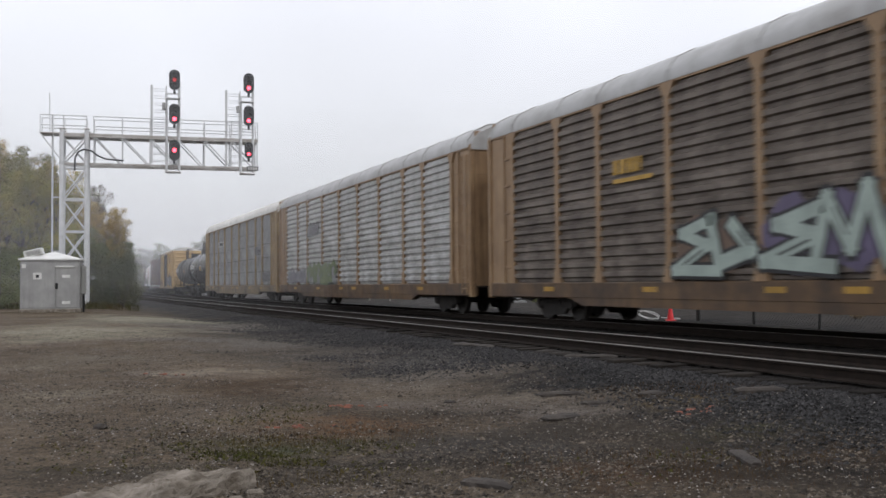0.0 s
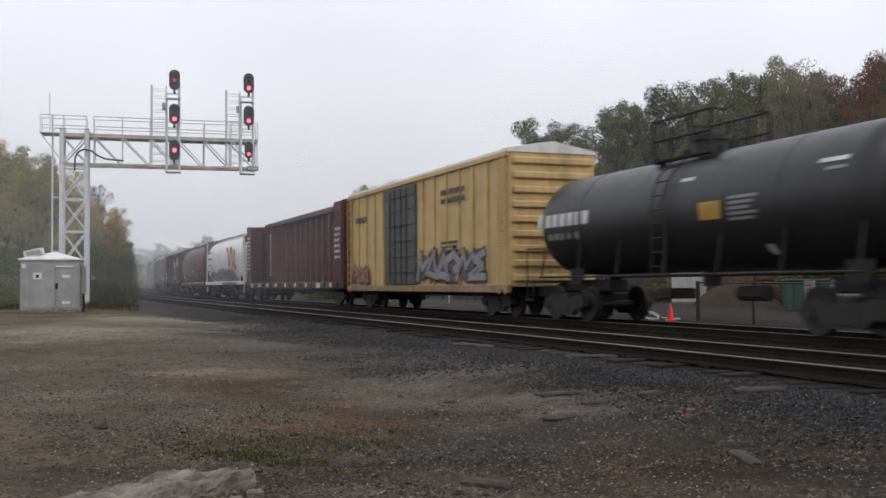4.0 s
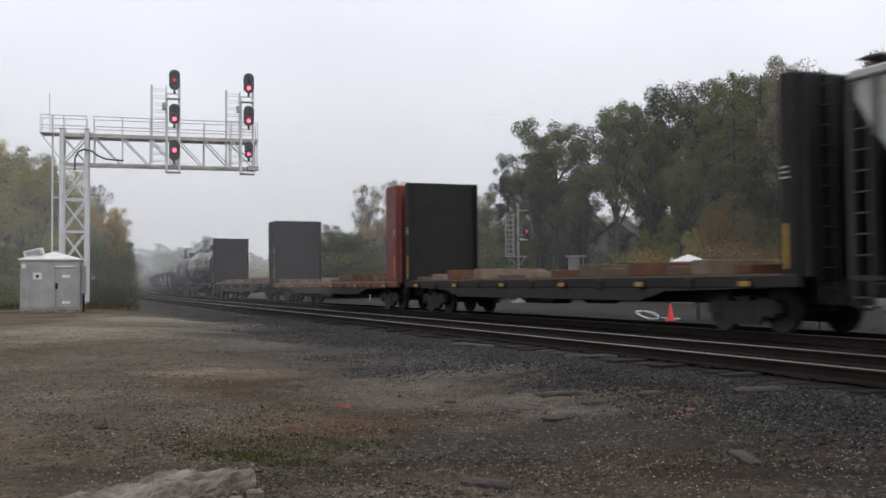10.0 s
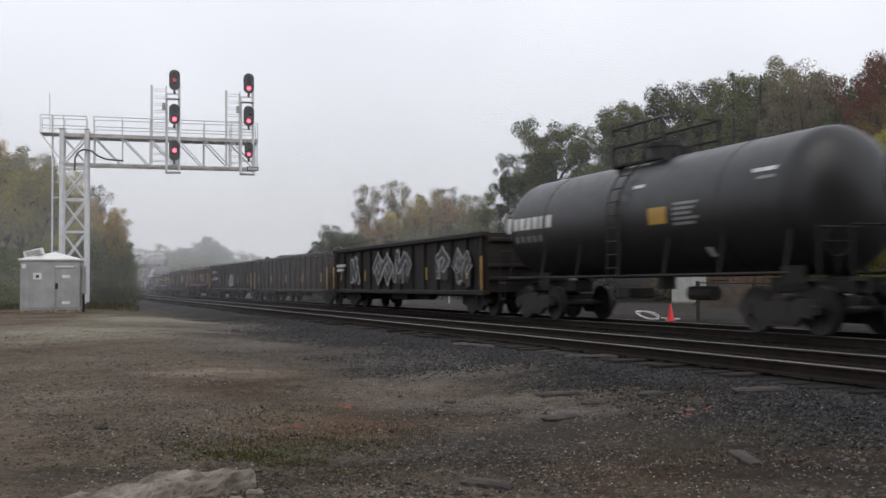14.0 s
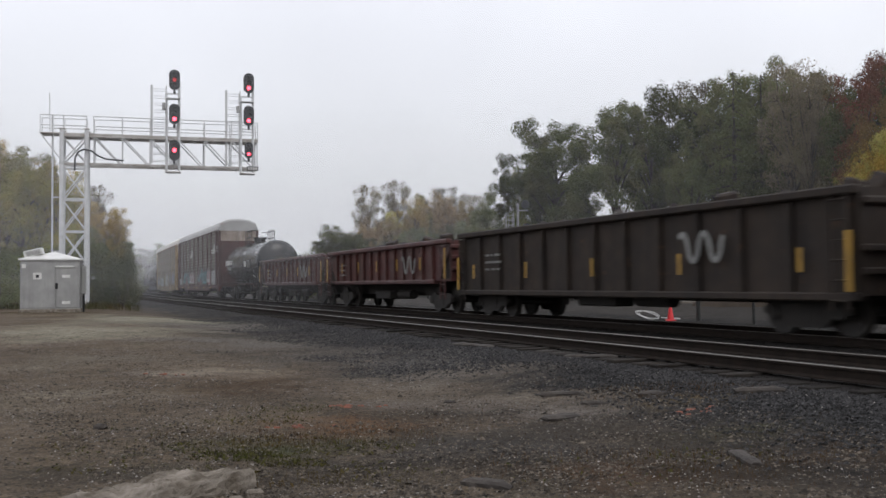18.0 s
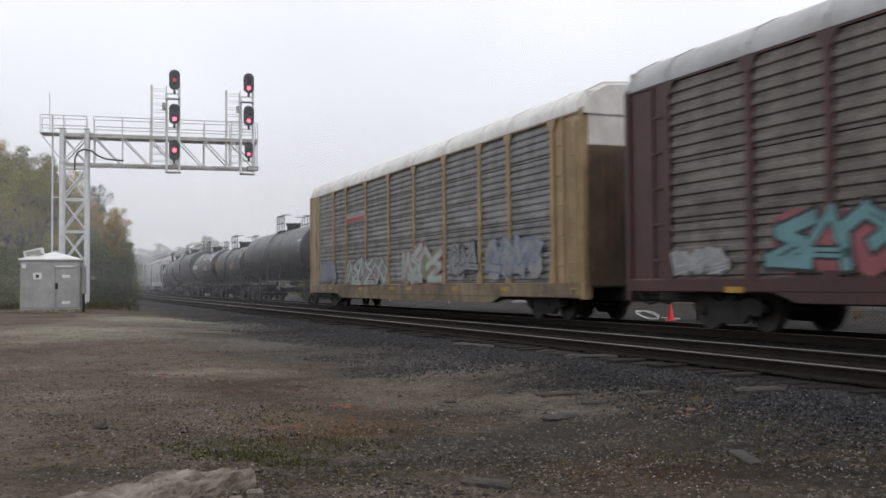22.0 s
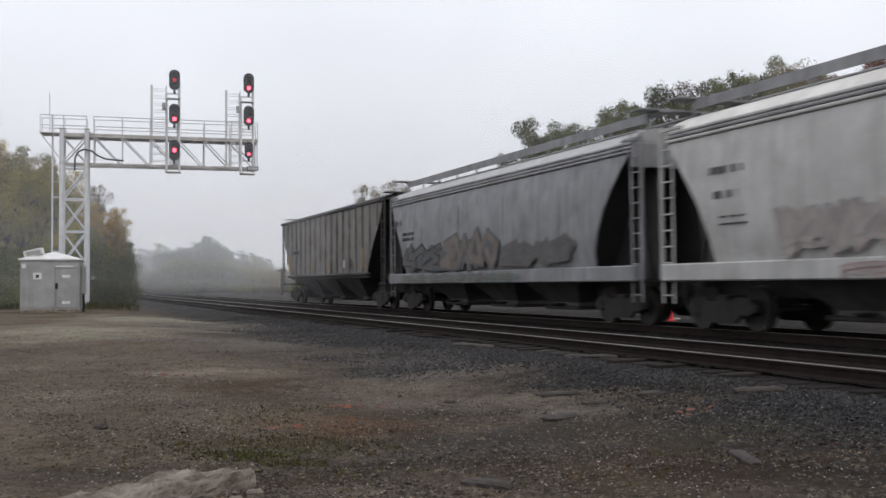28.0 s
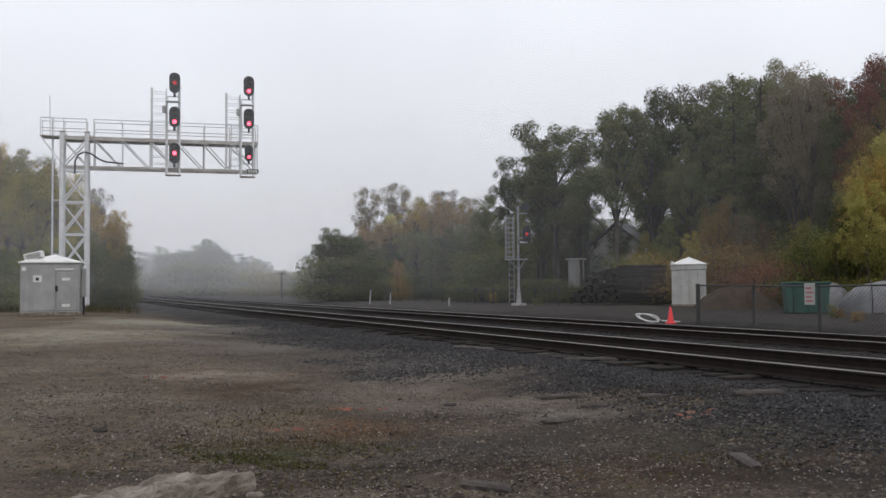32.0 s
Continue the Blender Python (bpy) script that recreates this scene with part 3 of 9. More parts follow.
P_GRID = {k: material("spray_" + k, c, rough=0.5, dirt=0.2, scale=2) for k, c in dict(
    white=(0.52, 0.53, 0.53), black=(0.028, 0.028, 0.031), teal=(0.147, 0.308, 0.321), green=(0.159, 0.209, 0.122), olive=(0.216, 0.253, 0.141),
    purple=(0.144, 0.119, 0.199), red=(0.317, 0.094, 0.106), pink=(0.405, 0.219, 0.244), blue=(0.135, 0.197, 0.333), maroon=(0.154, 0.058, 0.061),
    orange=(0.389, 0.215, 0.116), grey=(0.306, 0.306, 0.312), mint=(0.406, 0.487, 0.437), brown=(0.161, 0.106, 0.075), smoke=(0.115, 0.115, 0.12), faint=(0.43, 0.375, 0.345), umber=(0.20, 0.165, 0.14)).items()}

MOVING = []
WHEEL_R = 0.457


def make_truck_data():
    bolster = Mesh().cbox(-0.22, 0.22, -1.05, 1.05, 0.42, 0.74, 0.03).cbox(-0.35, 0.35, -0.35, 0.35, 0.70, 0.86, 0.03)
    for y in (-0.98, 0.98):
        for x in (-0.12, 0, 0.12):
            bolster.rod((x, y, 0.30), (x, y, 0.50), 0.055, 8)
    side = Mesh()
    prof = [(-1.12, 0.52), (-1.12, 0.40), (-0.72, 0.38), (-0.45, 0.16), (0.45, 0.16), (0.72, 0.38), (1.12, 0.40), (1.12, 0.52), (0.95, 0.66), (0.55, 0.70), (0.35, 0.62),
            (-0.35, 0.62), (-0.55, 0.70), (-0.95, 0.66)]
    side.prism(prof, -0.07, 0.07)
    for x in (-0.875, 0.875):
        side.rod((x, -0.10, 0.457), (x, -0.02, 0.457), 0.15, 12)
    side.box(-0.30, 0.30, -0.09, -0.07, 0.24, 0.56)
    wheel = Mesh()
    n = 28
    prof_w = [(0.11, 0.0), (0.11, 0.05), (0.13, 0.08), (0.36, 0.055), (0.40, 0.07), (0.457, 0.075), (0.452, -0.03), (0.485, -0.045), (0.485, -0.07), (0.40, -0.07),
              (0.36, -0.02), (0.13, -0.05), (0.11, -0.04)]
    for side_y in (-1, 1):
        rings = []
        for i in range(n):
            a = 2 * math.pi * i / n
            rings.append([(r * math.cos(a), side_y * (0.76 + o), r * math.sin(a)) for r, o in prof_w])
        k = len(wheel.v)
        m = len(prof_w)
        for r in rings:
            wheel.v.extend(r)
        for i in range(n):
            for j in range(m):
                wheel.f.append((k + i * m + j, k + i * m + (j + 1) % m, k + ((i + 1) % n) * m + (j + 1) % m, k + ((i + 1) % n) * m + j))
                wheel.mi.append(0)
        for i in range(4):                       # lightening marks cast in the plate
            a = i * math.pi / 2 + 0.4
            wheel.rod((0.25 * math.cos(a), side_y * 0.80, 0.25 * math.sin(a)), (0.25 * math.cos(a), side_y * 0.835, 0.25 * math.sin(a)), 0.045, 6)
    wheel.rod((0, -1.0, 0), (0, 1.0, 0), 0.09, 10)
    return bolster.data("truck", [M_STEEL_DK]), side.data("side_frame", [M_STEEL_DK]), wheel.data("wheelset", [M_WHEEL], True)


TRUCK, SIDE_FRAME, WHEELSET = make_truck_data()
COUPLER = (Mesh().cbox(-0.75, 0.06, -0.09, 0.09, 0.74, 0.94, 0.02).cbox(0.02, 0.30, -0.16, 0.12, 0.70, 0.99, 0.04).cbox(0.20, 0.34, -0.02, 0.17, 0.70, 0.99, 0.03)
           .path([(-0.2, -0.35, 0.85), (0.05, -0.38, 0.62), (0.22, -0.30, 0.48), (0.36, -0.12, 0.55)], 0.025).data("coupler", [M_STEEL_DK]))


def new_car(name, label, t_front, t_rear, truck_in, group=""):
    """An empty on the rails with its two trucks and couplers. Returns it and half its length between couplers."""
    car = thing(name, label, "freight car", group)
    half = (t_rear - t_front) * SPEED / 2
    sets = []
    for x in (-half + truck_in, half - truck_in):
        truck = part("truck", TRUCK, M_STEEL_DK, car)
        truck.matrix_basis = Matrix.Translation((x, 0, 0))
        for y, rot in ((-1.0, 0), (1.0, math.pi)):
            sf = part("side_frame", SIDE_FRAME, M_STEEL_DK, truck)
            sf.matrix_basis = Matrix.Translation((0, y, 0)) @ Matrix.Rotation(rot, 4, "Z")
        for dx in (-0.875, 0.875):
            ws = part("wheelset", WHEELSET, M_WHEEL, truck)
            ws.matrix_basis = Matrix.Translation((dx, 0, WHEEL_R))
            sets.append((ws, dx))
    for rot in (0, math.pi):
        cp = part("coupler", COUPLER, M_STEEL_DK, car)
        cp.matrix_basis = Matrix.Rotation(rot, 4, "Z") @ Matrix.Translation((half - 0.18, 0, 0))
    MOVING.append((car, (t_front + t_rear) / 2, sets))
    return car, half


def bars(car, x0, x1, z0, z1, rows, mat, y=-1.52, seed=1, name="lettering", fill=0.62):
    """Lettering too small to read: rows of plain bars on the near side."""
    rng = random.Random(seed)
    mesh = Mesh()
    h = (z1 - z0) / rows
    for r in range(rows):
        x = x0
        end = x1 - rng.uniform(0, 0.25) * (x1 - x0)
        while x < end - 0.02:
            w = max(0.07, rng.uniform(0.55, 0.85) * h)
            w = min(w, end - x)
            zz = z1 - (r + 1) * h
            mesh.box(x, x + w * 0.70, y - 0.004, y + 0.004, zz + h * (1 - fill) / 2, zz + h * (1 + fill) / 2)
            x += w * (1 if rng.random() < 0.82 else 1.7)
    return tagged(part(name, mesh, mat, car), kind="stuff")


def ribbon(mesh, pts, t, y0, y1):
    """A flat painted band along a bent line, mitred at its corners."""
    for k, ((a, b), (c, d)) in enumerate(zip(pts, pts[1:])):
        ln = math.hypot(c - a, d - b)
        ux, uz = (c - a) / ln * t / 2, (d - b) / ln * t / 2
        lift = 0.0004 * k
        mesh.prism([(a - ux - uz, b - uz + ux), (c + ux - uz, d + uz + ux), (c + ux + uz, d + uz - ux), (a - ux + uz, b - uz - ux)], y0 - lift, y1 - lift)


def emblem(car, x0, z0, w, h, mat, y=-1.52):
    """A plain mark: one continuous wavy band."""
    t = h * 0.17
    mesh = Mesh()
    n = 30
    line = []
    for k in range(n + 1):
        a = 2 * math.pi * 2.0 * k / n + 0.6
        wave = math.copysign(abs(math.sin(a)) ** 0.6, math.sin(a))
        line.append((x0 + t / 2 + (w - t) * k / n, z0 + h / 2 + (h - t) / 2 * wave))
    verts, faces = [], []
    for k, (px, pz) in enumerate(line):
        (a, b), (c, d) = line[max(k - 1, 0)], line[min(k + 1, n)]
        ln = math.hypot(c - a, d - b)
        ux, uz = -(d - b) / ln * t / 2, (c - a) / ln * t / 2
        verts += [(px + ux, y - 0.005, pz + uz), (px - ux, y - 0.005, pz - uz), (px - ux, y + 0.004, pz - uz), (px + ux, y + 0.004, pz + uz)]
        if k:
            i = 4 * k
            faces += [(i - 4 + j, i - 4 + (j + 1) % 4, i + (j + 1) % 4, i + j) for j in range(4)]
    faces += [(3, 2, 1, 0), (4 * n, 4 * n + 1, 4 * n + 2, 4 * n + 3)]
    mesh.add(verts, faces)
    return part("painted_emblem", mesh, mat, car)


FORMS = (((0.0, 0.05), (0.36, 1.0), (0.52, 0.40), (0.95, 0.88)), ((0.92, 0.12), (0.10, 0.24), (0.60, 1.0), (0.78, 0.42)), ((0.05, 0.55), (0.45, 1.0), (0.92, 0.62), (0.60, 0.04), (0.36, 0.42)),
         ((0.0, 0.12), (0.22, 0.92), (0.42, 0.18), (0.66, 1.0), (1.0, 0.0)), ((0.08, 0.9), (0.34, 0.06), (0.92, 0.30), (0.52, 0.82)), ((0.9, 1.0), (0.3, 0.72), (0.82, 0.46), (0.05, 0.05), (1.0, 0.0)),
         ((0.1, 0.1), (0.05, 0.7), (0.5, 1.0), (0.95, 0.62), (0.6, 0.4)))


def graffiti(car, x0, x1, z0, z1, fill, line, extra, seed, y=-1.53, cell=1.0):
    """Spray paint: fat bent strokes with outlines over a ragged cloud. Abstract forms only."""
    rng = random.Random(seed)
    h = z1 - z0
    n = max(1, round((x1 - x0) / (h * cell)))
    w = (x1 - x0) / n
    cloud = Mesh()
    for i in range(n):
        pts = []
        for k in range(13):
            a = 2 * math.pi * k / 13
            r = 1 + 0.24 * rng.uniform(-1, 1)
            pts.append((x0 + w * (i + 0.5) + w * 0.56 * r * math.cos(a), z0 + h * 0.46 + h * 0.42 * r * math.sin(a)))
        cloud.prism(pts, y - 0.002 - 0.0003 * (i % 4), y)
    tagged(part("graffiti_cloud", cloud, P_GRID[extra], car), kind="stuff")
    for i in range(n):
        form = rng.choice(FORMS)
        lean, tall, low = rng.uniform(-0.12, 0.22), rng.uniform(0.82, 1.0), rng.uniform(0.0, 0.1)
        pts = [(min(x1, max(x0, x0 + w * (i - 0.16 + 1.32 * a + lean * (b - 0.5)))) + rng.uniform(-0.05, 0.05) * w, z0 + h * (low + (tall - low) * (0.10 + 0.80 * b) + rng.uniform(-0.03, 0.03))) for a, b in form]
        t = min(0.19 * h, 0.24 * w) * rng.uniform(0.7, 1.15)
        edge, body = Mesh(), Mesh()
        ribbon(edge, pts, t * 1.55, y - 0.008 - 0.0024 * (i % 3), y - 0.006 - 0.0024 * (i % 3))
        ribbon(body, pts, t, y - 0.016, y - 0.014)
        part("graffiti_outline", edge, P_GRID[line], car)
        fig = part("graffiti_fill", body, P_GRID[fill], car)
        k = rng.randrange(len(pts) - 1)
        shine = Mesh()
        (a, b), (c, d) = pts[k], pts[k + 1]
        ribbon(shine, [(a * 0.8 + c * 0.2 + 0.2 * t, b * 0.8 + d * 0.2), (a * 0.25 + c * 0.75 + 0.2 * t, b * 0.25 + d * 0.75)], t * 0.16, y - 0.021, y - 0.019)
        part("graffiti_streak", shine, P_GRID[line], fig)


def ladder(car, x, y, z0, z1, w, mat, rungs, along="x", name="ladder"):
    mesh = Mesh()
    for i in (-w / 2, w / 2):
        a = (x + i, y, z0) if along == "x" else (x, y + i, z0)
        b = (x + i, y, z1) if along == "x" else (x, y + i, z1)
        mesh.bar(a, b, 0.05, 0.03)
    for k in range(rungs):
        z = z0 + (z1 - z0) * (k + 0.5) / rungs
        a = (x - w / 2, y, z) if along == "x" else (x, y - w / 2, z)
        b = (x + w / 2, y, z) if along == "x" else (x, y + w / 2, z)
        mesh.rod(a, b, 0.018, 6)
    return part(name, mesh, mat, car)


# -- autorack --
def rib_panel(width, z0, z1, pitch, depth, y, mat, seams=()):
    """A horizontally ribbed side sheet, with dark strips standing for open seams' shade at the given heights."""
    prof = []
    z = z0
    while z < z1 - 1e-6:
        for f, d in ((0.0, 0.0), (0.30, 0.0), (0.45, depth), (0.85, depth)):
            if z + f * pitch < z1:
                prof.append((z + f * pitch, d))
        z += pitch
    prof.append((z1, 0))
    mesh = Mesh()
    rings = []
    for x in (-width / 2, width / 2):
        front = [(x, y - d, zz) for zz, d in prof]
        back = [(x, y + 0.03, zz) for zz, d in reversed(prof)]
        rings.append(front + back)
    n = len(prof)
    m = 2 * n
    p = [q for r in rings for q in r]
    f = [(i, i + 1, m + i + 1, m + i) for i in range(m - 1)] + [(m - 1, 0, m, 2 * m - 1)]
    for b in (0, m):
        for i in range(n - 1):
            f.append((b + i, b + i + 1, b + m - 2 - i, b + m - 1 - i))
    mesh.add(p, f)
    for s in seams:
        mesh.box(-width / 2, width / 2, y - depth - 0.006, y - depth + 0.02, s - 0.018, s + 0.018, 1)
    return mesh.data("side_panel", [mat, P_DARKEND])


RACK_POSTS = (-12.2, -9.5, -7.4, -4.45, -1.47, 1.47, 4.45, 7.4, 9.5, 12.2)


def autorack(label, tf, tr, panel, frame, roof, pitch, depth, seams, end_upper=None, end_mat=None, sill_z=(0.44, 1.04)):
    car, half = new_car("autorack_car", label, tf, tr, 4.0, "autorack cars in the train")
    hb = 13.85
    x_end = RACK_POSTS[-1]
    cuts = [1.06, *seams, 5.38]
    widths = sorted({round(b - a, 2) for a, b in zip(RACK_POSTS, RACK_POSTS[1:])})
    sheets = {w: [rib_panel(w - 0.20, a + (0.015 if a > 1.1 else 0), b - (0.015 if b < 5.3 else 0), pitch, depth, -1.48, panel, ()) for a, b in zip(cuts, cuts[1:])] for w in widths}
    post = Mesh().box(-0.10, 0.10, -1.56, -1.44, 1.02, 5.42).prism([(-0.10, 5.1), (0.10, 5.1), (0.30, 5.42), (-0.30, 5.42)], -1.565, -1.44).prism([(-0.22, 1.02), (0.22, 1.02), (0.10, 1.5), (-0.10, 1.5)], -1.563, -1.44).data("post", [frame])
    # unseen dark sheet standing in for the shade behind the panel gaps
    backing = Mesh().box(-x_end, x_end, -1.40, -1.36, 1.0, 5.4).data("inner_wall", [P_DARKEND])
    for rot in (0, math.pi):
        r = Matrix.Rotation(rot, 4, "Z")
        for a, b in zip(RACK_POSTS, RACK_POSTS[1:]):
            for data in sheets[round(b - a, 2)]:
                part("side_panel", data, panel, car).matrix_basis = r @ Matrix.Translation(((a + b) / 2, 0, 0))
        for x in RACK_POSTS:
            part("post", post, frame, car).matrix_basis = r @ Matrix.Translation((x, 0, 0))
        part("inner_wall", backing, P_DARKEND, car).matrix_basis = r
        for x in (-10.0, -5.2, -1.1, 0.9, 5.4, 9.2):
            part("reflector_plate", Mesh().box(x - 0.28, x + 0.28, -1.557, -1.551, 0.80, 0.92), P_REFL, car).matrix_basis = r
        sill = Mesh().cbox(-hb, hb, -1.55, -1.30, sill_z[0] + 0.18, sill_z[1], 0.03)
        sill.prism([(-hb + 4.9, sill_z[0] + 0.2), (-hb + 5.6, sill_z[0]), (hb - 5.6, sill_z[0]), (hb - 4.9, sill_z[0] + 0.2)], -1.54, -1.32)
        part("side_sill", sill, P_SILL if frame is P_TAN_DK else (P_SILL_TAN if frame is P_TAN else frame), car).matrix_basis = r
        plate = Mesh().box(-hb, hb, -1.53, -1.40, 5.40, 5.52)
        part("eave_rail", plate, frame, car).matrix_basis = r
        for e, sgn in ((-1, -1), (1, 1)):
            a, b = sorted((sgn * (x_end + 0.12), sgn * hb))
            mesh = Mesh().cbox(a, b, -1.50, -1.42, 0.95, 5.40, 0.01)
            mesh.box(min(sgn * (hb - 0.16), sgn * hb), max(sgn * (hb - 0.16), sgn * hb), -1.56, -1.40, 0.6, 5.45)
            mesh.box(min(sgn * (x_end + 0.55), sgn * (x_end + 0.63)), max(sgn * (x_end + 0.55), sgn * (x_end + 0.63)), -1.54, -1.42, 1.0, 5.4)
            part("end_panel", mesh, frame, car).matrix_basis = r
            for k in range(5):
                z = 1.5 + k * 0.8
                part("corner_rib", Mesh().cbox(a + (0.08 if sgn > 0 else 1.05), a + (0.38 if sgn > 0 else 1.40), -1.535, -1.50, z - 0.035, z + 0.035, 0.01), frame, car).matrix_basis = r
        lx = hb - 0.42
        lad = ladder(car, lx, -1.60, 0.7, 5.2, 0.38, frame, 13)
        lad.matrix_basis = r
    mesh = Mesh()
    prof = [(-1.54, 5.45), (-1.52, 5.68), (-1.30, 5.98), (-0.8, 6.22), (0, 6.28), (0.8, 6.22), (1.30, 5.98), (1.52, 5.68), (1.54, 5.45)]
    stations = [-hb - 0.05, -hb + 0.25] + list(RACK_POSTS) + [hb - 0.25, hb + 0.05]
    mesh.loft([[(x, a * (0.985 if abs(x) > hb else 1), b - (0.10 if abs(x) > hb else 0)) for a, b in prof] for x in stations])
    part("roof", mesh, roof, car, smooth=True)
    for x in stations[1:-1]:
        rib = Mesh()
        for (a, b), (c, d) in zip(prof, prof[1:]):
            rib.bar((x, a, b + 0.012), (x, c, d + 0.012), 0.07, 0.03)
        part("roof_rib", rib, roof, car)
    for sgn in (-1, 1):
        for y0, y1 in ((-1.38, -0.01), (0.01, 1.38)):
            x = sgn * (hb - 0.02)
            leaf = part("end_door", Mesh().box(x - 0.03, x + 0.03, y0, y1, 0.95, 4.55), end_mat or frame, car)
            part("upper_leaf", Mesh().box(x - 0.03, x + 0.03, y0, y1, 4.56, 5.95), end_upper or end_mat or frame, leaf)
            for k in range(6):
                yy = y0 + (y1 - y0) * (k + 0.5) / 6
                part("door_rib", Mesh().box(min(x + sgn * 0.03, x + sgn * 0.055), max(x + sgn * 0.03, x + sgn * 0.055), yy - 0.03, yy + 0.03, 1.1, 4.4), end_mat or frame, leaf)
    under = Mesh().cbox(-half + 0.5, half - 0.5, -0.35, 0.35, 0.55, 0.98, 0.03).box(-hb, hb, -1.4, 1.4, 0.90, 0.98)
    part("underframe", under, M_STEEL_DK, car)
    return car


# -- tank car --
def tank_car(label, tf, tr, radius, top, mat, seed, plat=1.35, white=False, stripes=0, name_bar=True, placard=None, band=False, mark=None):
    car, half = new_car("tank_car", label, tf, tr, 1.9, "tank cars in the train")
    rng = random.Random(seed)
    cz = top - radius
    hl = half - 0.72
    rings = []
    n = 36
    dome_len = 0.62
    for deg in (4, 14, 26, 38, 50, 62, 74, 84):          # elliptical heads
        rings.append((-hl + dome_len * (1 - math.cos(radians(deg))), math.sin(radians(deg))))
    rings.append((-hl + dome_len + 0.06, 1.0))
    head_n = len(rings)
    seams = [-hl + dome_len + 0.06 + (2 * hl - 2 * dome_len - 0.12) * i / 6 for i in range(1, 6)]
    rings += [(s, 1.0) for s in seams]
    rings += [(-x, k) for x, k in reversed(rings[:head_n])]
    mesh = Mesh()
    mesh.loft([[(x, radius * k * math.sin(2 * math.pi * i / n), cz + radius * k * math.cos(2 * math.pi * i / n)) for i in range(n)] for x, k in rings])
    part("tank_shell", mesh, mat, car, smooth=True)
    for s in ([seams[0], seams[-1]] if not band else seams):
        ring = Mesh()
        ring.loft([[(s + dx, (radius + r) * math.sin(2 * math.pi * i / n), cz + (radius + r) * math.cos(2 * math.pi * i / n)) for i in range(n)] for dx, r in ((-0.06, -0.01), (-0.05, 0.012), (0.05, 0.012), (0.06, -0.01))], caps=False)
        part("jacket_band", ring, mat, car, smooth=True)
    # manway, valves and platform
    dome = Mesh().rod((0, 0, top - 0.15), (0, 0, top + 0.32), 0.42, 18).rod((0, 0, top + 0.30), (0, 0, top + 0.40), 0.47, 18)
    for i in range(8):
        a = i * math.pi / 4
        dome.rod((0.44 * math.cos(a), 0.44 * math.sin(a), top + 0.28), (0.44 * math.cos(a), 0.44 * math.sin(a), top + 0.46), 0.03, 6)
    part("manway_dome", dome, mat, car, smooth=True)
    part("valve", Mesh().rod((0.75, 0.1, top - 0.1), (0.75, 0.1, top + 0.22), 0.16, 10), M_STEEL_DK, car)
    part("valve", Mesh().rod((-0.72, -0.1, top - 0.1), (-0.72, -0.1, top + 0.18), 0.12, 10), M_STEEL_DK, car)
    plat *= 0.72
    wide = 0.80
    zp = top - 0.10
    for i in range(6):
        y = -0.70 + i * 0.28
        if abs(y) < 0.4:
            continue
        part("platform_plank", Mesh().box(-plat, plat, y - 0.09, y + 0.09, zp, zp + 0.035), M_STEEL_DK, car)
    for x in (-plat, plat):
        deck = Mesh().box(x - 0.04, x + 0.04, -wide, wide, zp - 0.05, zp + 0.02)
        for y in (0.1 - wide, wide - 0.1):
            deck.bar((x * 0.9, y, zp), (x * 0.9, y * 0.8, cz + math.sqrt(max(0.1, radius * radius - (y * 0.8) ** 2))), 0.05, 0.05)
        part("platform_frame", deck, M_STEEL_DK, car)
    rail = Mesh()
    zt = zp + 0.95
    for y in (-wide, wide):
        for x in (-plat, -plat * 0.33, plat * 0.33, plat):
            rail.rod((x, y, zp), (x, y, zt), 0.034, 6)
        for z in (zp + 0.48, zt):
            rail.rod((-plat, y, z), (plat, y, z), 0.032, 6)
    for x in (-plat, plat):
        rail.rod((x, -wide, zt), (x, -0.35, zt), 0.024, 6).rod((x, wide, zt), (x, 0.35, zt), 0.024, 6)
    part("guard_rail", rail, M_WHITE if white else M_STEEL_DK, car)
    for side in (-1, 1):
        lad = Mesh()
        for x in (-0.25, 0.25):
            pts = []
            for k in range(7):
                a = radians(100 - k * 15)
                pts.append((x, side * (radius + 0.12) * math.sin(a), cz + (radius + 0.12) * math.cos(a)))
            lad.path([(x, side * (radius + 0.12), 1.0)] + pts[:6], 0.022)
        lad_ob = part("ladder", lad, M_STEEL_DK, car)
        for k in range(9):
            z = 1.05 + k * 0.32
            y = radius + 0.12 if z < cz else math.sqrt(max(0.05, (radius + 0.12) ** 2 - (z - cz) ** 2))
            part("rung", Mesh().rod((-0.25, side * y, z), (0.25, side * y, z), 0.018, 6), M_STEEL_DK, lad_ob)
        hand = Mesh().rod((-hl + 0.4, side * (radius + 0.02), 1.18), (hl - 0.4, side * (radius + 0.02), 1.18), 0.028, 6)
        for k in range(7):
            x = -hl + 0.5 + (2 * hl - 1.0) * k / 6
            hand.bar((x, side * (radius + 0.02), 1.18), (x, side * radius * 0.9, cz - radius * 0.42), 0.04, 0.03)
        part("side_handrail", hand, M_STEEL_DK, car)
    for sgn in (-1, 1):
        x0, x1 = sorted((sgn * (half - 3.0), sgn * (half - 0.25)))
        part("stub_sill", Mesh().cbox(x0, x1, -0.30, 0.30, 0.78, 1.10, 0.03), M_STEEL_DK, car)
        for y in (-0.62, 0.62):
            part("saddle", Mesh().prism([(sgn * (half - 2.15), 0.98), (sgn * (half - 1.65), 0.98), (sgn * (half - 1.45), cz - radius * 0.72), (sgn * (half - 2.35), cz - radius * 0.72)], y - 0.04, y + 0.04), M_STEEL_DK, car)
        x0, x1 = sorted((sgn * (half - 0.75), sgn * (half - 0.35)))
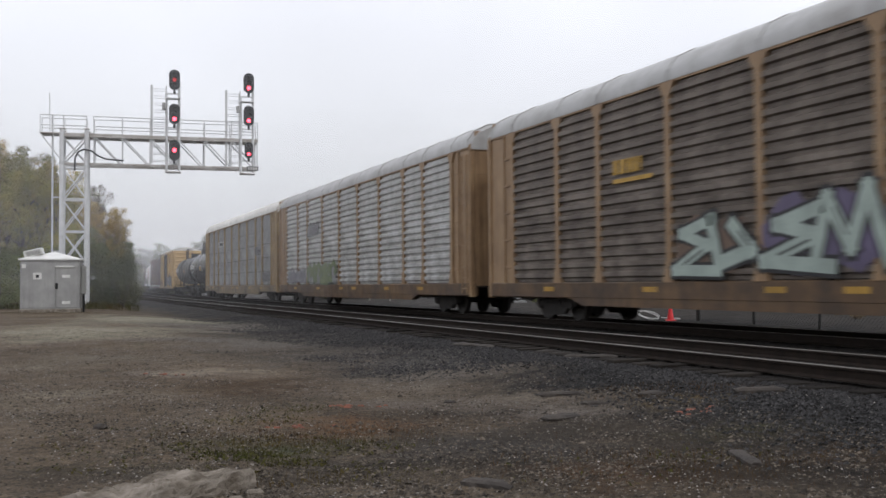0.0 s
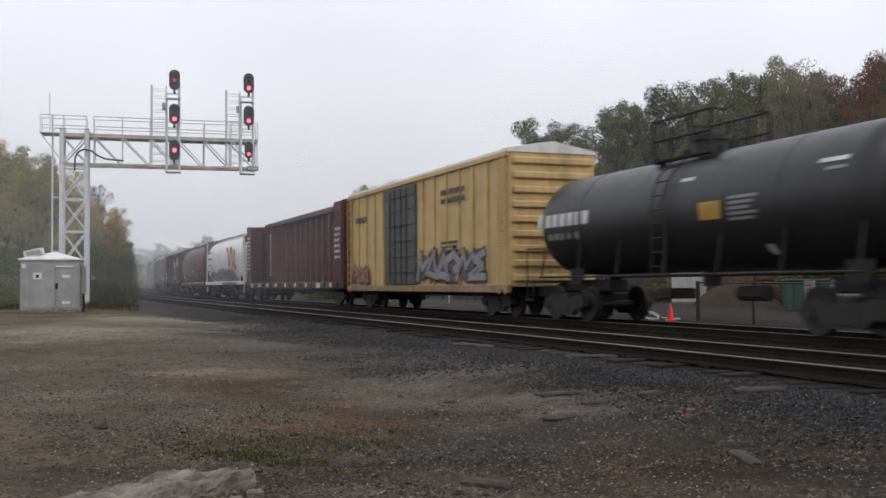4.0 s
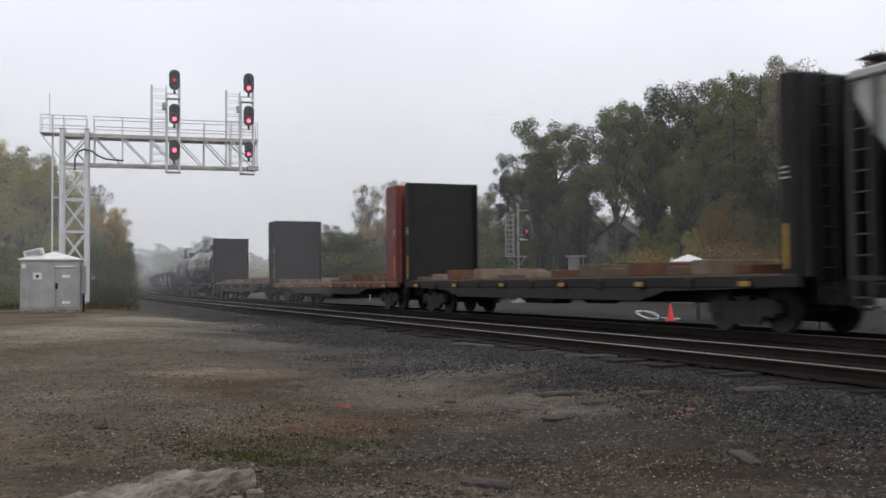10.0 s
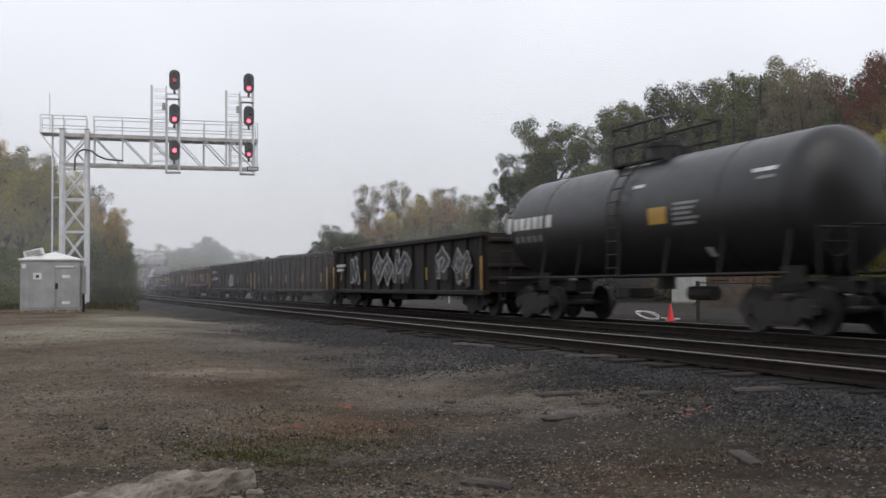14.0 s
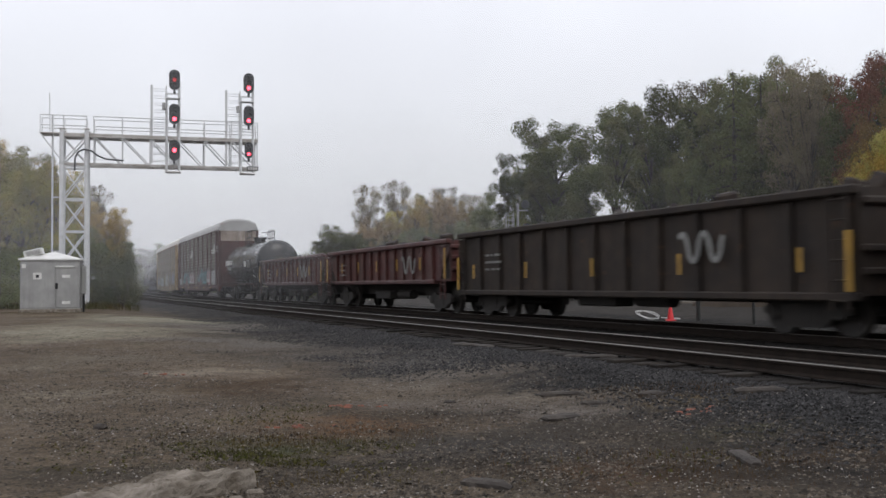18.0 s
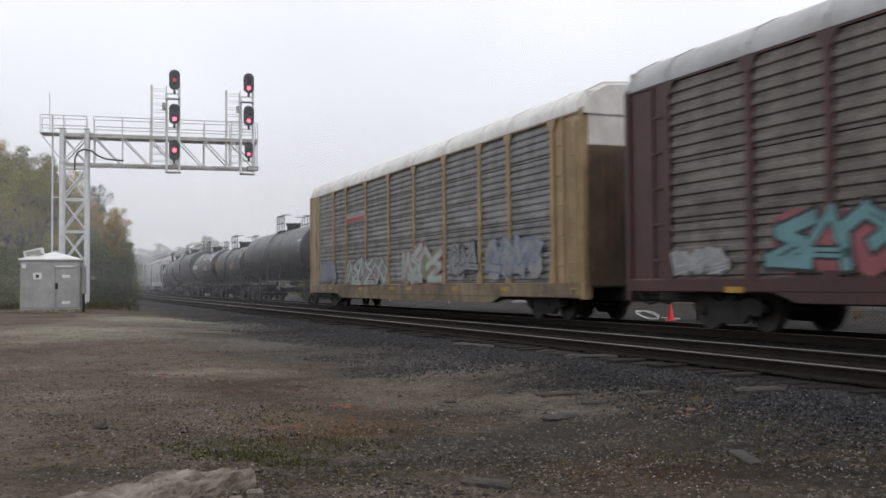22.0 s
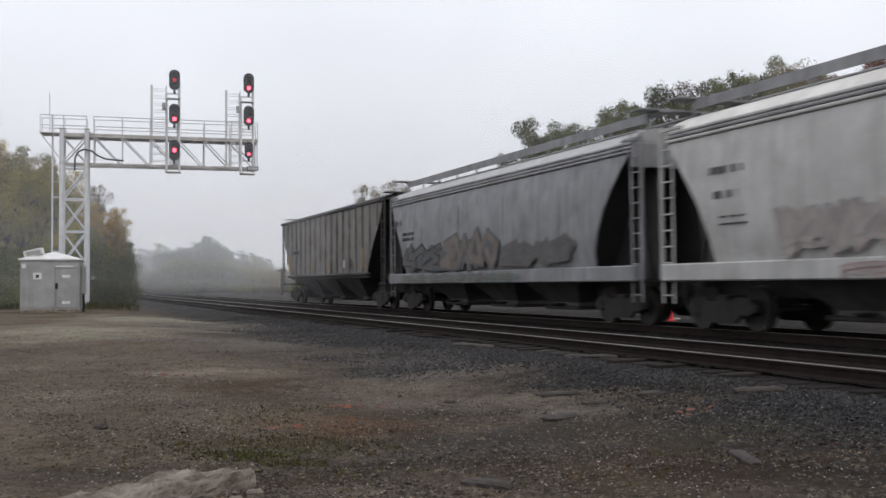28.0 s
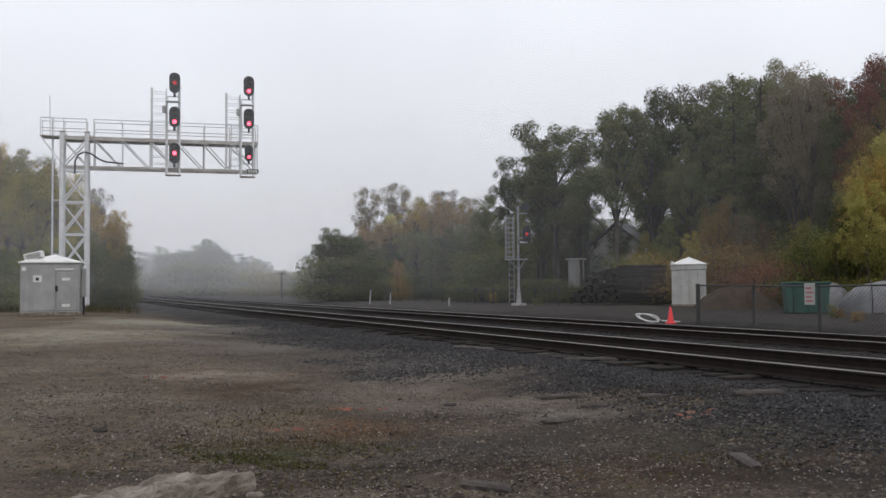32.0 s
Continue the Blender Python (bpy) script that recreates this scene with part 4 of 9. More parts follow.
        part("end_platform", Mesh().box(x0, x1, -1.4, 1.4, 1.02, 1.08), M_STEEL_DK, car)
        for y in (-1.4, 1.4):
            part("sill_step", Mesh().path([(sgn * (half - 0.4), y, 1.05), (sgn * (half - 0.4), y, 0.55), (sgn * (half - 0.75), y, 0.55), (sgn * (half - 0.75), y, 1.05)], 0.02), M_STEEL_DK, car)
            part("end_handrail", Mesh().path([(sgn * (half - 0.4), y, 1.05), (sgn * (half - 0.4), y, 2.0), (sgn * (half - 0.4), y * 0.3, 2.0)], 0.02), M_STEEL_DK, car)
    wheel = Mesh()
    pts = [(half - 0.62, -0.75 + 0.28 * math.cos(a * math.pi / 6), 1.75 + 0.28 * math.sin(a * math.pi / 6)) for a in range(13)]
    wheel.path(pts, 0.02).rod((half - 0.62, -1.03, 1.75), (half - 0.62, -0.47, 1.75), 0.015).rod((half - 0.62, -0.75, 1.05), (half - 0.62, -0.75, 2.03), 0.015)
    part("brake_wheel", wheel, M_STEEL_DK, car)
    part("bottom_outlet", Mesh().rod((0, 0, cz - radius - 0.32), (0, 0, cz - radius + 0.05), 0.22, 12), M_STEEL_DK, car)
    part("brake_valve", Mesh().cbox(-1.6, -1.1, -0.4, 0.4, 0.62, 0.88, 0.03), M_STEEL_DK, car)
    part("brake_reservoir", Mesh().rod((1.0, 0, 0.76), (1.9, 0, 0.76), 0.17, 12), M_STEEL_DK, car)

    def on_shell(x0, x1, z0, z1, mat_d, nm, step_z=0.08):
        """A patch laid on the curved side."""
        mesh = Mesh()
        k = max(1, round((z1 - z0) / step_z))
        zs = [z0 + (z1 - z0) * i / k for i in range(k + 1)]
        rr = radius + 0.006
        for a, b in zip(zs, zs[1:]):
            q = []
            for x, z in ((x0, a), (x1, a), (x1, b), (x0, b)):
                q.append((x, -math.sqrt(max(0.01, rr * rr - (z - cz) ** 2)), z))
            mesh.add(q, [(0, 1, 2, 3)])
        return part(nm, mesh, mat_d, car)

    if name_bar:                       # the owner's name, as plain blocks
        zt = cz - 0.10
        x = -hl + 0.72
        on_shell(x - 0.42, x - 0.14, zt - 0.02, zt + 0.42, mark or P_MARK, "painted_emblem")
        for i in range(6):
            on_shell(x + i * 0.40, x + i * 0.40 + 0.30, zt + 0.04, zt + 0.38, mark or P_MARK, "owner_mark")
        for i in range(5):
            on_shell(x + 0.1 + i * 0.36, x + 0.1 + i * 0.36 + rng.uniform(0.15, 0.28), zt - 0.32, zt - 0.14, P_MARKDIM, "lettering")
    if placard:
        on_shell(1.35, 2.05, cz - 0.28, cz + 0.10, placard, "placard")
        for i in range(5):
            on_shell(2.3, 3.2 - 0.12 * (i % 3), cz + 0.10 - i * 0.11, cz + 0.16 - i * 0.11, P_MARKDIM, "lettering")
        on_shell(0.55, 1.0, cz + 0.62, cz + 0.70, P_MARK, "lettering")
        on_shell(3.1, 3.3, cz - 1.05, cz - 0.85, P_MARK, "hazard_plate")
    on_shell(hl - 1.5, hl - 0.8, cz + 0.55, cz + 0.63, P_MARK, "lettering")
    on_shell(hl - 1.3, hl - 0.8, cz + 0.40, cz + 0.46, P_MARKDIM, "lettering")
    for i in range(stripes):
        x = -hl + 1.0 + (2 * hl - 2.0) * i / max(1, stripes - 1)
        on_shell(x - 0.05, x + 0.05, cz - 0.05, cz + 0.45, P_REFL, "reflector_stripe")
    mesh = Mesh()
    for i, (w, h) in enumerate(((1.1, 0.09), (0.7, 0.06), (0.8, 0.06))):      # lettering on the front head
        mesh.box(hl - 0.30 - 0.004, hl - 0.26, -0.9, -0.9 + w, top - 0.60 - i * 0.16, top - 0.60 - i * 0.16 + h)
    return car

# -- box car --
def box_car(label, tf, tr):
    car, half = new_car("box_car", label, tf, tr, 2.4)
    hb = half - 0.62
    z0, z1 = 0.92, 4.95
    body = Mesh().cbox(-hb, hb, -1.46, 1.46, z0, z1, 0.02)
    part("body", body, P_YEL, car)
    for side in (-1, 1):
        for k in range(15):
            x = -hb + 0.35 + (2 * hb - 0.7) * k / 14
            if -3.2 < x < 0.6:
                continue
            part("side_post", Mesh().cbox(x - 0.06, x + 0.06, min(side * 1.45, side * 1.53), max(side * 1.45, side * 1.53), z0 + 0.05, z1 - 0.12, 0.015), P_YEL, car)
        sill = Mesh().cbox(-hb, hb, min(side * 1.4, side * 1.54), max(side * 1.4, side * 1.54), 0.74, 0.98, 0.02)
        part("side_sill", sill, P_TAN_DK, car)
        top = Mesh().cbox(-hb, hb, min(side * 1.4, side * 1.55), max(side * 1.4, side * 1.55), z1 - 0.14, z1 + 0.03, 0.02)
        part("top_chord", top, P_YEL, car)
        door = Mesh().cbox(-3.05, 0.45, min(side * 1.46, side * 1.56), max(side * 1.46, side * 1.56), 1.0, z1 - 0.18, 0.02)
        for z in (1.5, 2.1, 2.7, 3.3, 3.9, 4.4):
            door.cbox(-2.95, 0.35, min(side * 1.55, side * 1.60), max(side * 1.55, side * 1.60), z - 0.05, z + 0.05, 0.015)
        d = part("plug_door", door, P_GREYDOOR, car, "dark grey plug door")
        bar = Mesh()
        for x in (-2.2, -1.6, -0.9, -0.3):
            bar.rod((x, side * 1.62, 1.05), (x, side * 1.62, z1 - 0.3), 0.025, 6)
        part("lock_bar", bar, M_STEEL_DK, d)
    for sgn in (-1, 1):
        end = Mesh()
        for k in range(9):
            z = z0 + 0.25 + k * 0.44
            end.cbox(min(sgn * hb, sgn * (hb + 0.09)), max(sgn * hb, sgn * (hb + 0.09)), -1.36, 1.36, z - 0.10, z + 0.12, 0.04)
        part("corrugated_end", end, P_YEL, car)
        ladder(car, sgn * (hb - 0.3), -1.58, 0.7, z1 - 0.1, 0.42, P_YEL, 12)
    roof = Mesh().loft([[(x, -1.52, z1), (x, -1.50, z1 + 0.10), (x, 0, z1 + 0.36), (x, 1.50, z1 + 0.10), (x, 1.52, z1)] for x in (-hb - 0.04, hb + 0.04)])
    part("roof", roof, P_ROOFW, car)
    for k in range(12):
        x = -hb + 0.4 + (2 * hb - 0.8) * k / 11
        rib = Mesh().bar((x, -1.5, z1 + 0.125), (x, 0, z1 + 0.385), 0.07, 0.035).bar((x, 0, z1 + 0.385), (x, 1.5, z1 + 0.125), 0.07, 0.035)
        part("roof_rib", rib, P_ROOFW, car)
    part("underframe", Mesh().cbox(-half + 0.4, half - 0.4, -0.4, 0.4, 0.6, 0.95, 0.03), M_STEEL_DK, car)
    bars(car, 3.0, 5.2, 3.7, 4.3, 2, P_MARKDK, y=-1.54, seed=4)
    bars(car, 3.0, 4.8, 1.9, 2.5, 4, P_MARKDK, y=-1.54, seed=5)
    bars(car, -7.0, -5.0, 3.6, 4.0, 1, P_MARKDK, y=-1.54, seed=6)
    graffiti(car, 0.7, 6.6, 1.0, 2.3, "grey", "black", "brown", 7, y=-1.545, cell=0.8)
    graffiti(car, -7.6, -5.2, 1.0, 1.9, "orange", "maroon", "brown", 8, y=-1.545)
    return car


# -- centre-beam flat car --
def centerbeam_car(label, tf, tr):
    car, half = new_car("centerbeam_flat_car", label, tf, tr, 2.6)
    hb = half - 0.45
    deck = Mesh().box(-hb, hb, -1.42, 1.42, 1.00, 1.10)
    part("deck", deck, P_MAROON, car)
    for side in (-1, 1):
        sill = Mesh().cbox(-hb, hb, min(side * 1.36, side * 1.46), max(side * 1.36, side * 1.46), 0.84, 1.16, 0.02)
        part("side_sill", sill, P_MAROON, car)
        for k in range(19):
            x = -hb + 0.9 + (2 * hb - 1.8) * k / 18
            pocket = Mesh().cbox(x - 0.10, x + 0.10, min(side * 1.44, side * 1.52), max(side * 1.44, side * 1.52), 0.92, 1.12, 0.02)
            part("winch", pocket, P_MARK if k % 2 else M_STEEL_DK, car)
        for k in range(12):
            x = -hb + 2.2 + (2 * hb - 4.4) * k / 11
            part("riser", Mesh().prism([(min(side * 0.35, side * 1.36), 1.10), (max(side * 0.35, side * 1.36), 1.10), (side * 1.36, 1.20), (side * 0.35, 1.14)], x - 0.06, x + 0.06, "x"), P_MAROON, car)
    top = Mesh().cbox(-hb + 0.5, hb - 0.5, -0.30, 0.30, 4.86, 5.14, 0.03)
    part("top_chord", top, P_MAROON_DK, car)
    posts = [-6.7, -5.5, -4.3, -2.9, -1.7, -0.5, 0.7, 2.0, 3.3, 4.6, 5.8, 7.0, 8.2]
    for i, x in enumerate(posts):
        rings = []
        for z, hw in ((1.1, 0.13), (4.9, 0.09)):      # an H section, narrowing upwards
            half_h = [(x - hw, -0.15), (x + hw, -0.15), (x + hw, -0.11), (x + 0.02, -0.11), (x + 0.02, 0.11), (x + hw, 0.11), (x + hw, 0.15), (x - hw, 0.15), (x - hw, 0.11), (x - 0.02, 0.11), (x - 0.02, -0.11), (x - hw, -0.11)]
            rings.append([(px, py, z) for px, py in half_h])
        part("column", Mesh().loft(rings), P_MAROON, car)
    for i in (0, 2, 4, 6, 8, 10):
        a, b = posts[i], posts[i + 1]
        dia = Mesh()
        dia.bar((a, 0, 1.2), (b, 0, 4.8), 0.10, 0.12)
        part("diagonal_brace", dia, P_MAROON, car)
    for sgn in (-1, 1):
        a, b = sorted((sgn * 8.6, sgn * (hb - 0.3)))
        for y in (-0.30, 0.30):
            part("end_web", Mesh().box(a, b, y - 0.02, y + 0.02, 1.1, 4.9), P_MAROON, car)
        for x in (8.6, 9.5, 10.4):
            part("web_stiffener", Mesh().box(min(sgn * x, sgn * (x + 0.12)), max(sgn * x, sgn * (x + 0.12)), -0.38, 0.38, 1.1, 4.9), P_MAROON, car)
        bulk = part("end_bulkhead", Mesh().cbox(min(sgn * (hb - 0.25), sgn * hb), max(sgn * (hb - 0.25), sgn * hb), -1.42, 1.42, 0.9, 5.0, 0.03), P_MAROON, car)
        for y in (-1.46, 1.42):
            part("side_wing", Mesh().prism([(sgn * (hb - 1.75), 1.1), (sgn * (hb - 0.2), 1.1), (sgn * (hb - 0.2), 4.95), (sgn * (hb - 1.55), 4.95)], y, y + 0.04), P_MAROON, bulk)
        for k in range(4):
            y = -1.0 + k * 0.67
            part("bulkhead_rib", Mesh().cbox(min(sgn * hb, sgn * (hb + 0.12)), max(sgn * hb, sgn * (hb + 0.12)), y - 0.06, y + 0.06, 1.0, 4.9, 0.02), P_MAROON, bulk)
        ladder(car, sgn * (hb + 0.2), -0.9, 0.8, 4.9, 0.4, P_MAROON, 11, "y")
    bars(car, -hb + 0.35, -hb + 1.45, 2.0, 4.3, 9, P_MARK, y=-1.466, seed=11, fill=0.45)
    bars(car, -9.6, -8.8, 1.6, 4.4, 14, P_MARK, y=-0.335, seed=12, fill=0.6)
    bars(car, hb - 1.45, hb - 0.4, 2.2, 3.8, 6, P_MARK, y=-1.466, seed=13, fill=0.5)
    part("underframe", Mesh().cbox(-half + 0.4, half - 0.4, -0.35, 0.35, 0.62, 1.0, 0.03).cbox(-4, -2.8, -1.0, -0.4, 0.5, 0.85, 0.04), M_STEEL_DK, car)
    part("brake_reservoir", Mesh().rod((1.4, -0.8, 0.72), (2.8, -0.8, 0.72), 0.2, 12), M_STEEL_DK, car)
    part("reflector_plate", Mesh().box(6.9, 7.6, -1.475, -1.465, 0.88, 1.1), M_WHITE, car)
    return car


# -- covered hoppers --
def hopper_gear(car, half, hb_bot, mat, bays, z_top):
    """Slope sheets, discharge bays, stub sills, end ladders and platforms."""
    for sgn in (-1, 1):
        slope = Mesh().prism([(sgn * (half - 1.1), z_top), (sgn * (half - 1.16), z_top), (sgn * (hb_bot - 1.2), 1.25), (sgn * (hb_bot - 1.1), 1.25)], -1.36, 1.36)
        part("slope_sheet", slope, P_DARKEND, car)
        # dark webs added to block the view through the open end
        for y in (-0.55, 0.55):
            web = Mesh().prism([(sgn * (half - 0.60), 1.08), (sgn * (half - 0.80), 2.5), (sgn * (half - 1.2), z_top - 0.2), (sgn * (hb_bot - 1.05), 1.25)], y - 0.02, y + 0.02)
            part("end_web", web, P_DARKEND, car)
        stub = Mesh().cbox(min(sgn * (hb_bot - 2.2), sgn * (half - 0.25)), max(sgn * (hb_bot - 2.2), sgn * (half - 0.25)), -0.34, 0.34, 0.66, 1.08, 0.03)
        stub.box(min(sgn * (half - 1.1), sgn * (half - 0.42)), max(sgn * (half - 1.1), sgn * (half - 0.42)), -1.42, 1.42, 1.02, 1.10)
        for y in (-0.75, 0.75):
            stub.bar((sgn * (half - 0.9), y, 1.1), (sgn * (half - 1.35), y, 2.8), 0.09, 0.07)
        part("end_platform", stub, M_STEEL_DK, car)
        for y in (-1.40, 1.40):
            lad = ladder(car, sgn * (half - 0.62), y, 0.55, z_top + 0.1, 0.40, mat, 11)
            brace = Mesh().bar((sgn * (half - 0.40), y, 1.05), (sgn * (half - 0.40), y, z_top), 0.08, 0.06).bar((sgn * (half - 0.40), y, z_top), (sgn * (half - 1.2), y, z_top), 0.07, 0.06)
            part("corner_post", brace, mat, car)
    span = 2 * (hb_bot - 1.5)
    for k in range(bays):
        c = -span / 2 + span * (k + 0.5) / bays
        w = span / bays / 2
        bay = Mesh()
        rings = [[(c + sx * w * f, sy * g, z) for sx, sy in ((-1, -1), (1, -1), (1, 1), (-1, 1))] for f, g, z in ((0.98, 1.36, 1.3), (0.42, 0.62, 0.48), (0.42, 0.62, 0.34))]
        bay.loft(rings)
        part("discharge_bay", bay, P_BAY, car)
        gate = Mesh().cbox(c - w * 0.5, c + w * 0.5, -0.75, 0.75, 0.28, 0.38, 0.02).rod((c, -1.1, 0.42), (c, -0.6, 0.42), 0.04)
        part("gate", gate, M_STEEL_DK, car)
    part("centre_sill", Mesh().cbox(-half + 0.8, half - 0.8, -0.2, 0.2, 0.80, 1.1, 0.02), M_STEEL_DK, car)


def running_board(car, half, z, mat, hatches, hatch_mat, rise=0.18):
    for side in (-0.62, 0.62):
        for k in range(3):
            part("running_board", Mesh().box(-half + 0.5, half - 0.5, side - 0.2 + k * 0.14, side - 0.2 + k * 0.14 + 0.11, z + rise, z + rise + 0.04), mat, car)
    for sgn in (-1, 1):
        part("cross_walk", Mesh().box(min(sgn * (half - 1.0), sgn * (half - 0.5)), max(sgn * (half - 1.0), sgn * (half - 0.5)), -1.3, 1.3, z + rise + 0.042, z + rise + 0.075), mat, car)
    for k in range(11):
        x = -half + 0.9 + (2 * half - 1.8) * k / 10
        for y in (-0.85, 0.85):
            part("board_bracket", Mesh().bar((x, y, z - 0.05), (x, y, z + rise), 0.05, 0.05), mat, car)
    for k in range(hatches):
        a = -half + 2.0 + (2 * half - 4.0) * k / hatches
        b = a + (2 * half - 4.0) / hatches - 0.12
        part("roof_hatch", Mesh().cbox(a, b, -0.36, 0.36, z - 0.05, z + 0.14, 0.04), hatch_mat, car)


def round_hopper(label, tf, tr, mat, sill_mat, style):
    """A covered hopper with a barrel-shaped body."""
    car, half = new_car("cylindrical_hopper_car", label, tf, tr, 1.95, "covered hopper cars in the train")
    hb = half - 1.05
    sec = []
    for i in range(21):
        a = math.pi * (-0.80 + 1.60 * i / 20)
        sec.append((1.56 * math.copysign(abs(math.sin(a)) ** 0.75, math.sin(a)), 3.02 + 1.66 * math.cos(a) * (1.0 if math.cos(a) > 0 else 1.28)))
    rings = []
    for x, k in ((-hb, 0.80), (-hb + 0.10, 0.90), (-hb + 0.28, 0.965), (-hb + 0.55, 1.0), (hb - 0.55, 1.0), (hb - 0.28, 0.965), (hb - 0.10, 0.90), (hb, 0.80)):
        rings.append([(x, y * k, 3.0 + (z - 3.0) * k) for y, z in sec])
    body = Mesh().loft(rings)
    part("barrel_body", body, mat, car, smooth=True)
    for side in (-1, 1):
        part("side_sill", Mesh().cbox(-half + 0.5, half - 0.5, min(side * 1.36, side * 1.56), max(side * 1.36, side * 1.56), 1.08, 1.34, 0.03), sill_mat, car)
    hopper_gear(car, half, hb, sill_mat, 4, 4.5)
    running_board(car, half, 4.62, P_ROOFG if style == "white" else P_DARKEND, 1, mat, 0.14)
    seam = Mesh()
    for s in (-1, 1):
        seam.rod((-hb + 0.6, s * 1.30, 3.98), (hb - 0.6, s * 1.30, 3.98), 0.025, 6)
    part("roof_seam", seam, mat, car)
    if style == "white":
        for i in range(4):
            bars(car, -6.6, -5.0, 3.62 - i * 0.52, 3.82 - i * 0.52, 1, P_MARKRED if i == 2 else P_MARKDK, y=-1.56 - (0.02 if i else 0), seed=30 + i)
        emblem(car, 2.1, 2.35, 3.7, 1.6, P_MARKRED, y=-1.575)
        graffiti(car, -1.6, 1.4, 1.42, 2.45, "grey", "black", "maroon", 21, y=-1.59, cell=0.55)
        graffiti(car, 1.4, 4.8, 1.42, 2.35, "brown", "black", "grey", 24, y=-1.59, cell=0.5)
        graffiti(car, -5.1, -3.3, 1.45, 2.25, "green", "olive", "olive", 22, y=-1.58, cell=0.7)
        graffiti(car, 0.3, 6.6, 1.10, 1.32, "teal", "blue", "teal", 23, y=-1.575, cell=4)
        part("placard", Mesh().rod((6.0, -1.58, 2.35), (6.0, -1.54, 2.35), 0.12, 12), P_MARKDK, car)
    else:
        bars(car, 0.6, 2.0, 2.30, 2.46, 1, P_MARK, y=-1.575, seed=33)
        bars(car, -6.4, -5.2, 1.75, 2.15, 3, P_MARK, y=-1.53, seed=34, fill=0.3)
        bars(car, -6.3, -4.0, 1.5, 1.9, 2, P_MARK, y=-1.50, seed=35, fill=0.3)
        bars(car, 3.4, 3.9, 1.7, 2.1, 2, P_MARK, y=-1.53, seed=36)
        part("reflector_plate", Mesh().box(-3.6, -3.4, -1.58, -1.55, 1.6, 1.95), P_REFL, car)
    return car


def flat_hopper(label, tf, tr, mat, top_mat, ribs, style):
    """A covered hopper with flat sides stiffened by vertical ribs."""
    car, half = new_car("ribbed_hopper_car", label, tf, tr, 1.95, "covered hopper cars in the train")
    hb, hbb = half - 0.62, half - 2.55
    zt, zb = 4.52, 1.55
    for side in (-1, 1):
        y0, y1 = sorted((side * 1.44, side * 1.48))
        poly = [(-hbb, zb), (hbb, zb), (hbb + 0.30, 2.15), (hb - 0.35, 3.55), (hb, 4.1), (hb, zt), (-hb, zt), (-hb, 4.1), (-hb + 0.35, 3.55), (-hbb - 0.30, 2.15)]
        part("side_sheet", Mesh().prism(poly, y0, y1), mat, car)
        for k in range(ribs):
            x = -hb + 0.45 + (2 * hb - 0.9) * k / (ribs - 1)
            ax = abs(x)
            low = zb if ax < hbb else zb + (ax - hbb) / (hb - hbb) * 2.45
            y0, y1 = sorted((side * 1.46, side * 1.56))
            part("side_rib", Mesh().cbox(x - 0.045, x + 0.045, y0, y1, low, zt - 0.05, 0.02), P_RIB if style != "maroon" else P_MAROON_DK, car)
        y0, y1 = sorted((side * 1.38, side * 1.57))
        part("top_chord", Mesh().cbox(-hb - 0.1, hb + 0.1, y0, y1, zt - 0.10, zt + 0.06, 0.03), top_mat, car)
        part("side_sill", Mesh().cbox(-hbb - 0.2, hbb + 0.2, y0, y1, zb - 0.13, zb + 0.01, 0.03), P_DARKEND if style != "maroon" else top_mat, car)
        part("lower_flange", Mesh().cbox(-hbb, hbb, min(side * 1.30, side * 1.42), max(side * 1.30, side * 1.42), zb - 0.24, zb - 0.135, 0.02), P_BAY, car)
    roof = Mesh().loft([[(x, -1.45, zt), (x, -0.55, zt + 0.18), (x, 0.55, zt + 0.18), (x, 1.45, zt)] for x in (-hb, hb)])
    part("roof", roof, top_mat, car)
    hopper_gear(car, half, hbb, P_DARKEND if style != "end" else top_mat, 3, 4.4)
    running_board(car, half, zt + 0.1, P_DARKEND, 1, top_mat, 0.14)
    if style == "maroon":
        emblem(car, 2.4, 2.9, 1.6, 0.75, P_MARK, y=-1.57)
        bars(car, 2.4, 4.4, 2.55, 2.72, 1, P_MARK, y=-1.57, seed=41)
        bars(car, 3.0, 4.2, 1.7, 2.3, 5, P_MARK, y=-1.57, seed=42, fill=0.4)
        bars(car, -7.0, -5.6, 1.7, 2.6, 5, P_MARK, y=-1.57, seed=43, fill=0.4)
        graffiti(car, 5.5, 7.0, 3.1, 4.1, "grey", "white", "grey", 44, y=-1.575)
        for x in (-6.2, -4.0, -1.6, 0.6, 2.8, 5.7):
            part("reflector_plate", Mesh().box(x - 0.05, x + 0.05, -1.575, -1.56, 1.65, 2.1 if x < 5 else 2.7), P_REFL, car)
    elif style == "rust":
        bars(car, -7.3, -5.0, 2.3, 2.6, 1, P_MARKDK, y=-1.57, seed=45)
        bars(car, 4.2, 5.6, 1.8, 2.4, 3, P_MARKDK, y=-1.57, seed=46, fill=0.4)
        for x in (3.3, 6.2):
            part("placard", Mesh().box(x - 0.12, x + 0.12, -1.585, -1.56, 1.75, 2.0), P_MARKDK, car)
        rng = random.Random(461)
        gap = (2 * hb - 0.9) / (ribs - 1)
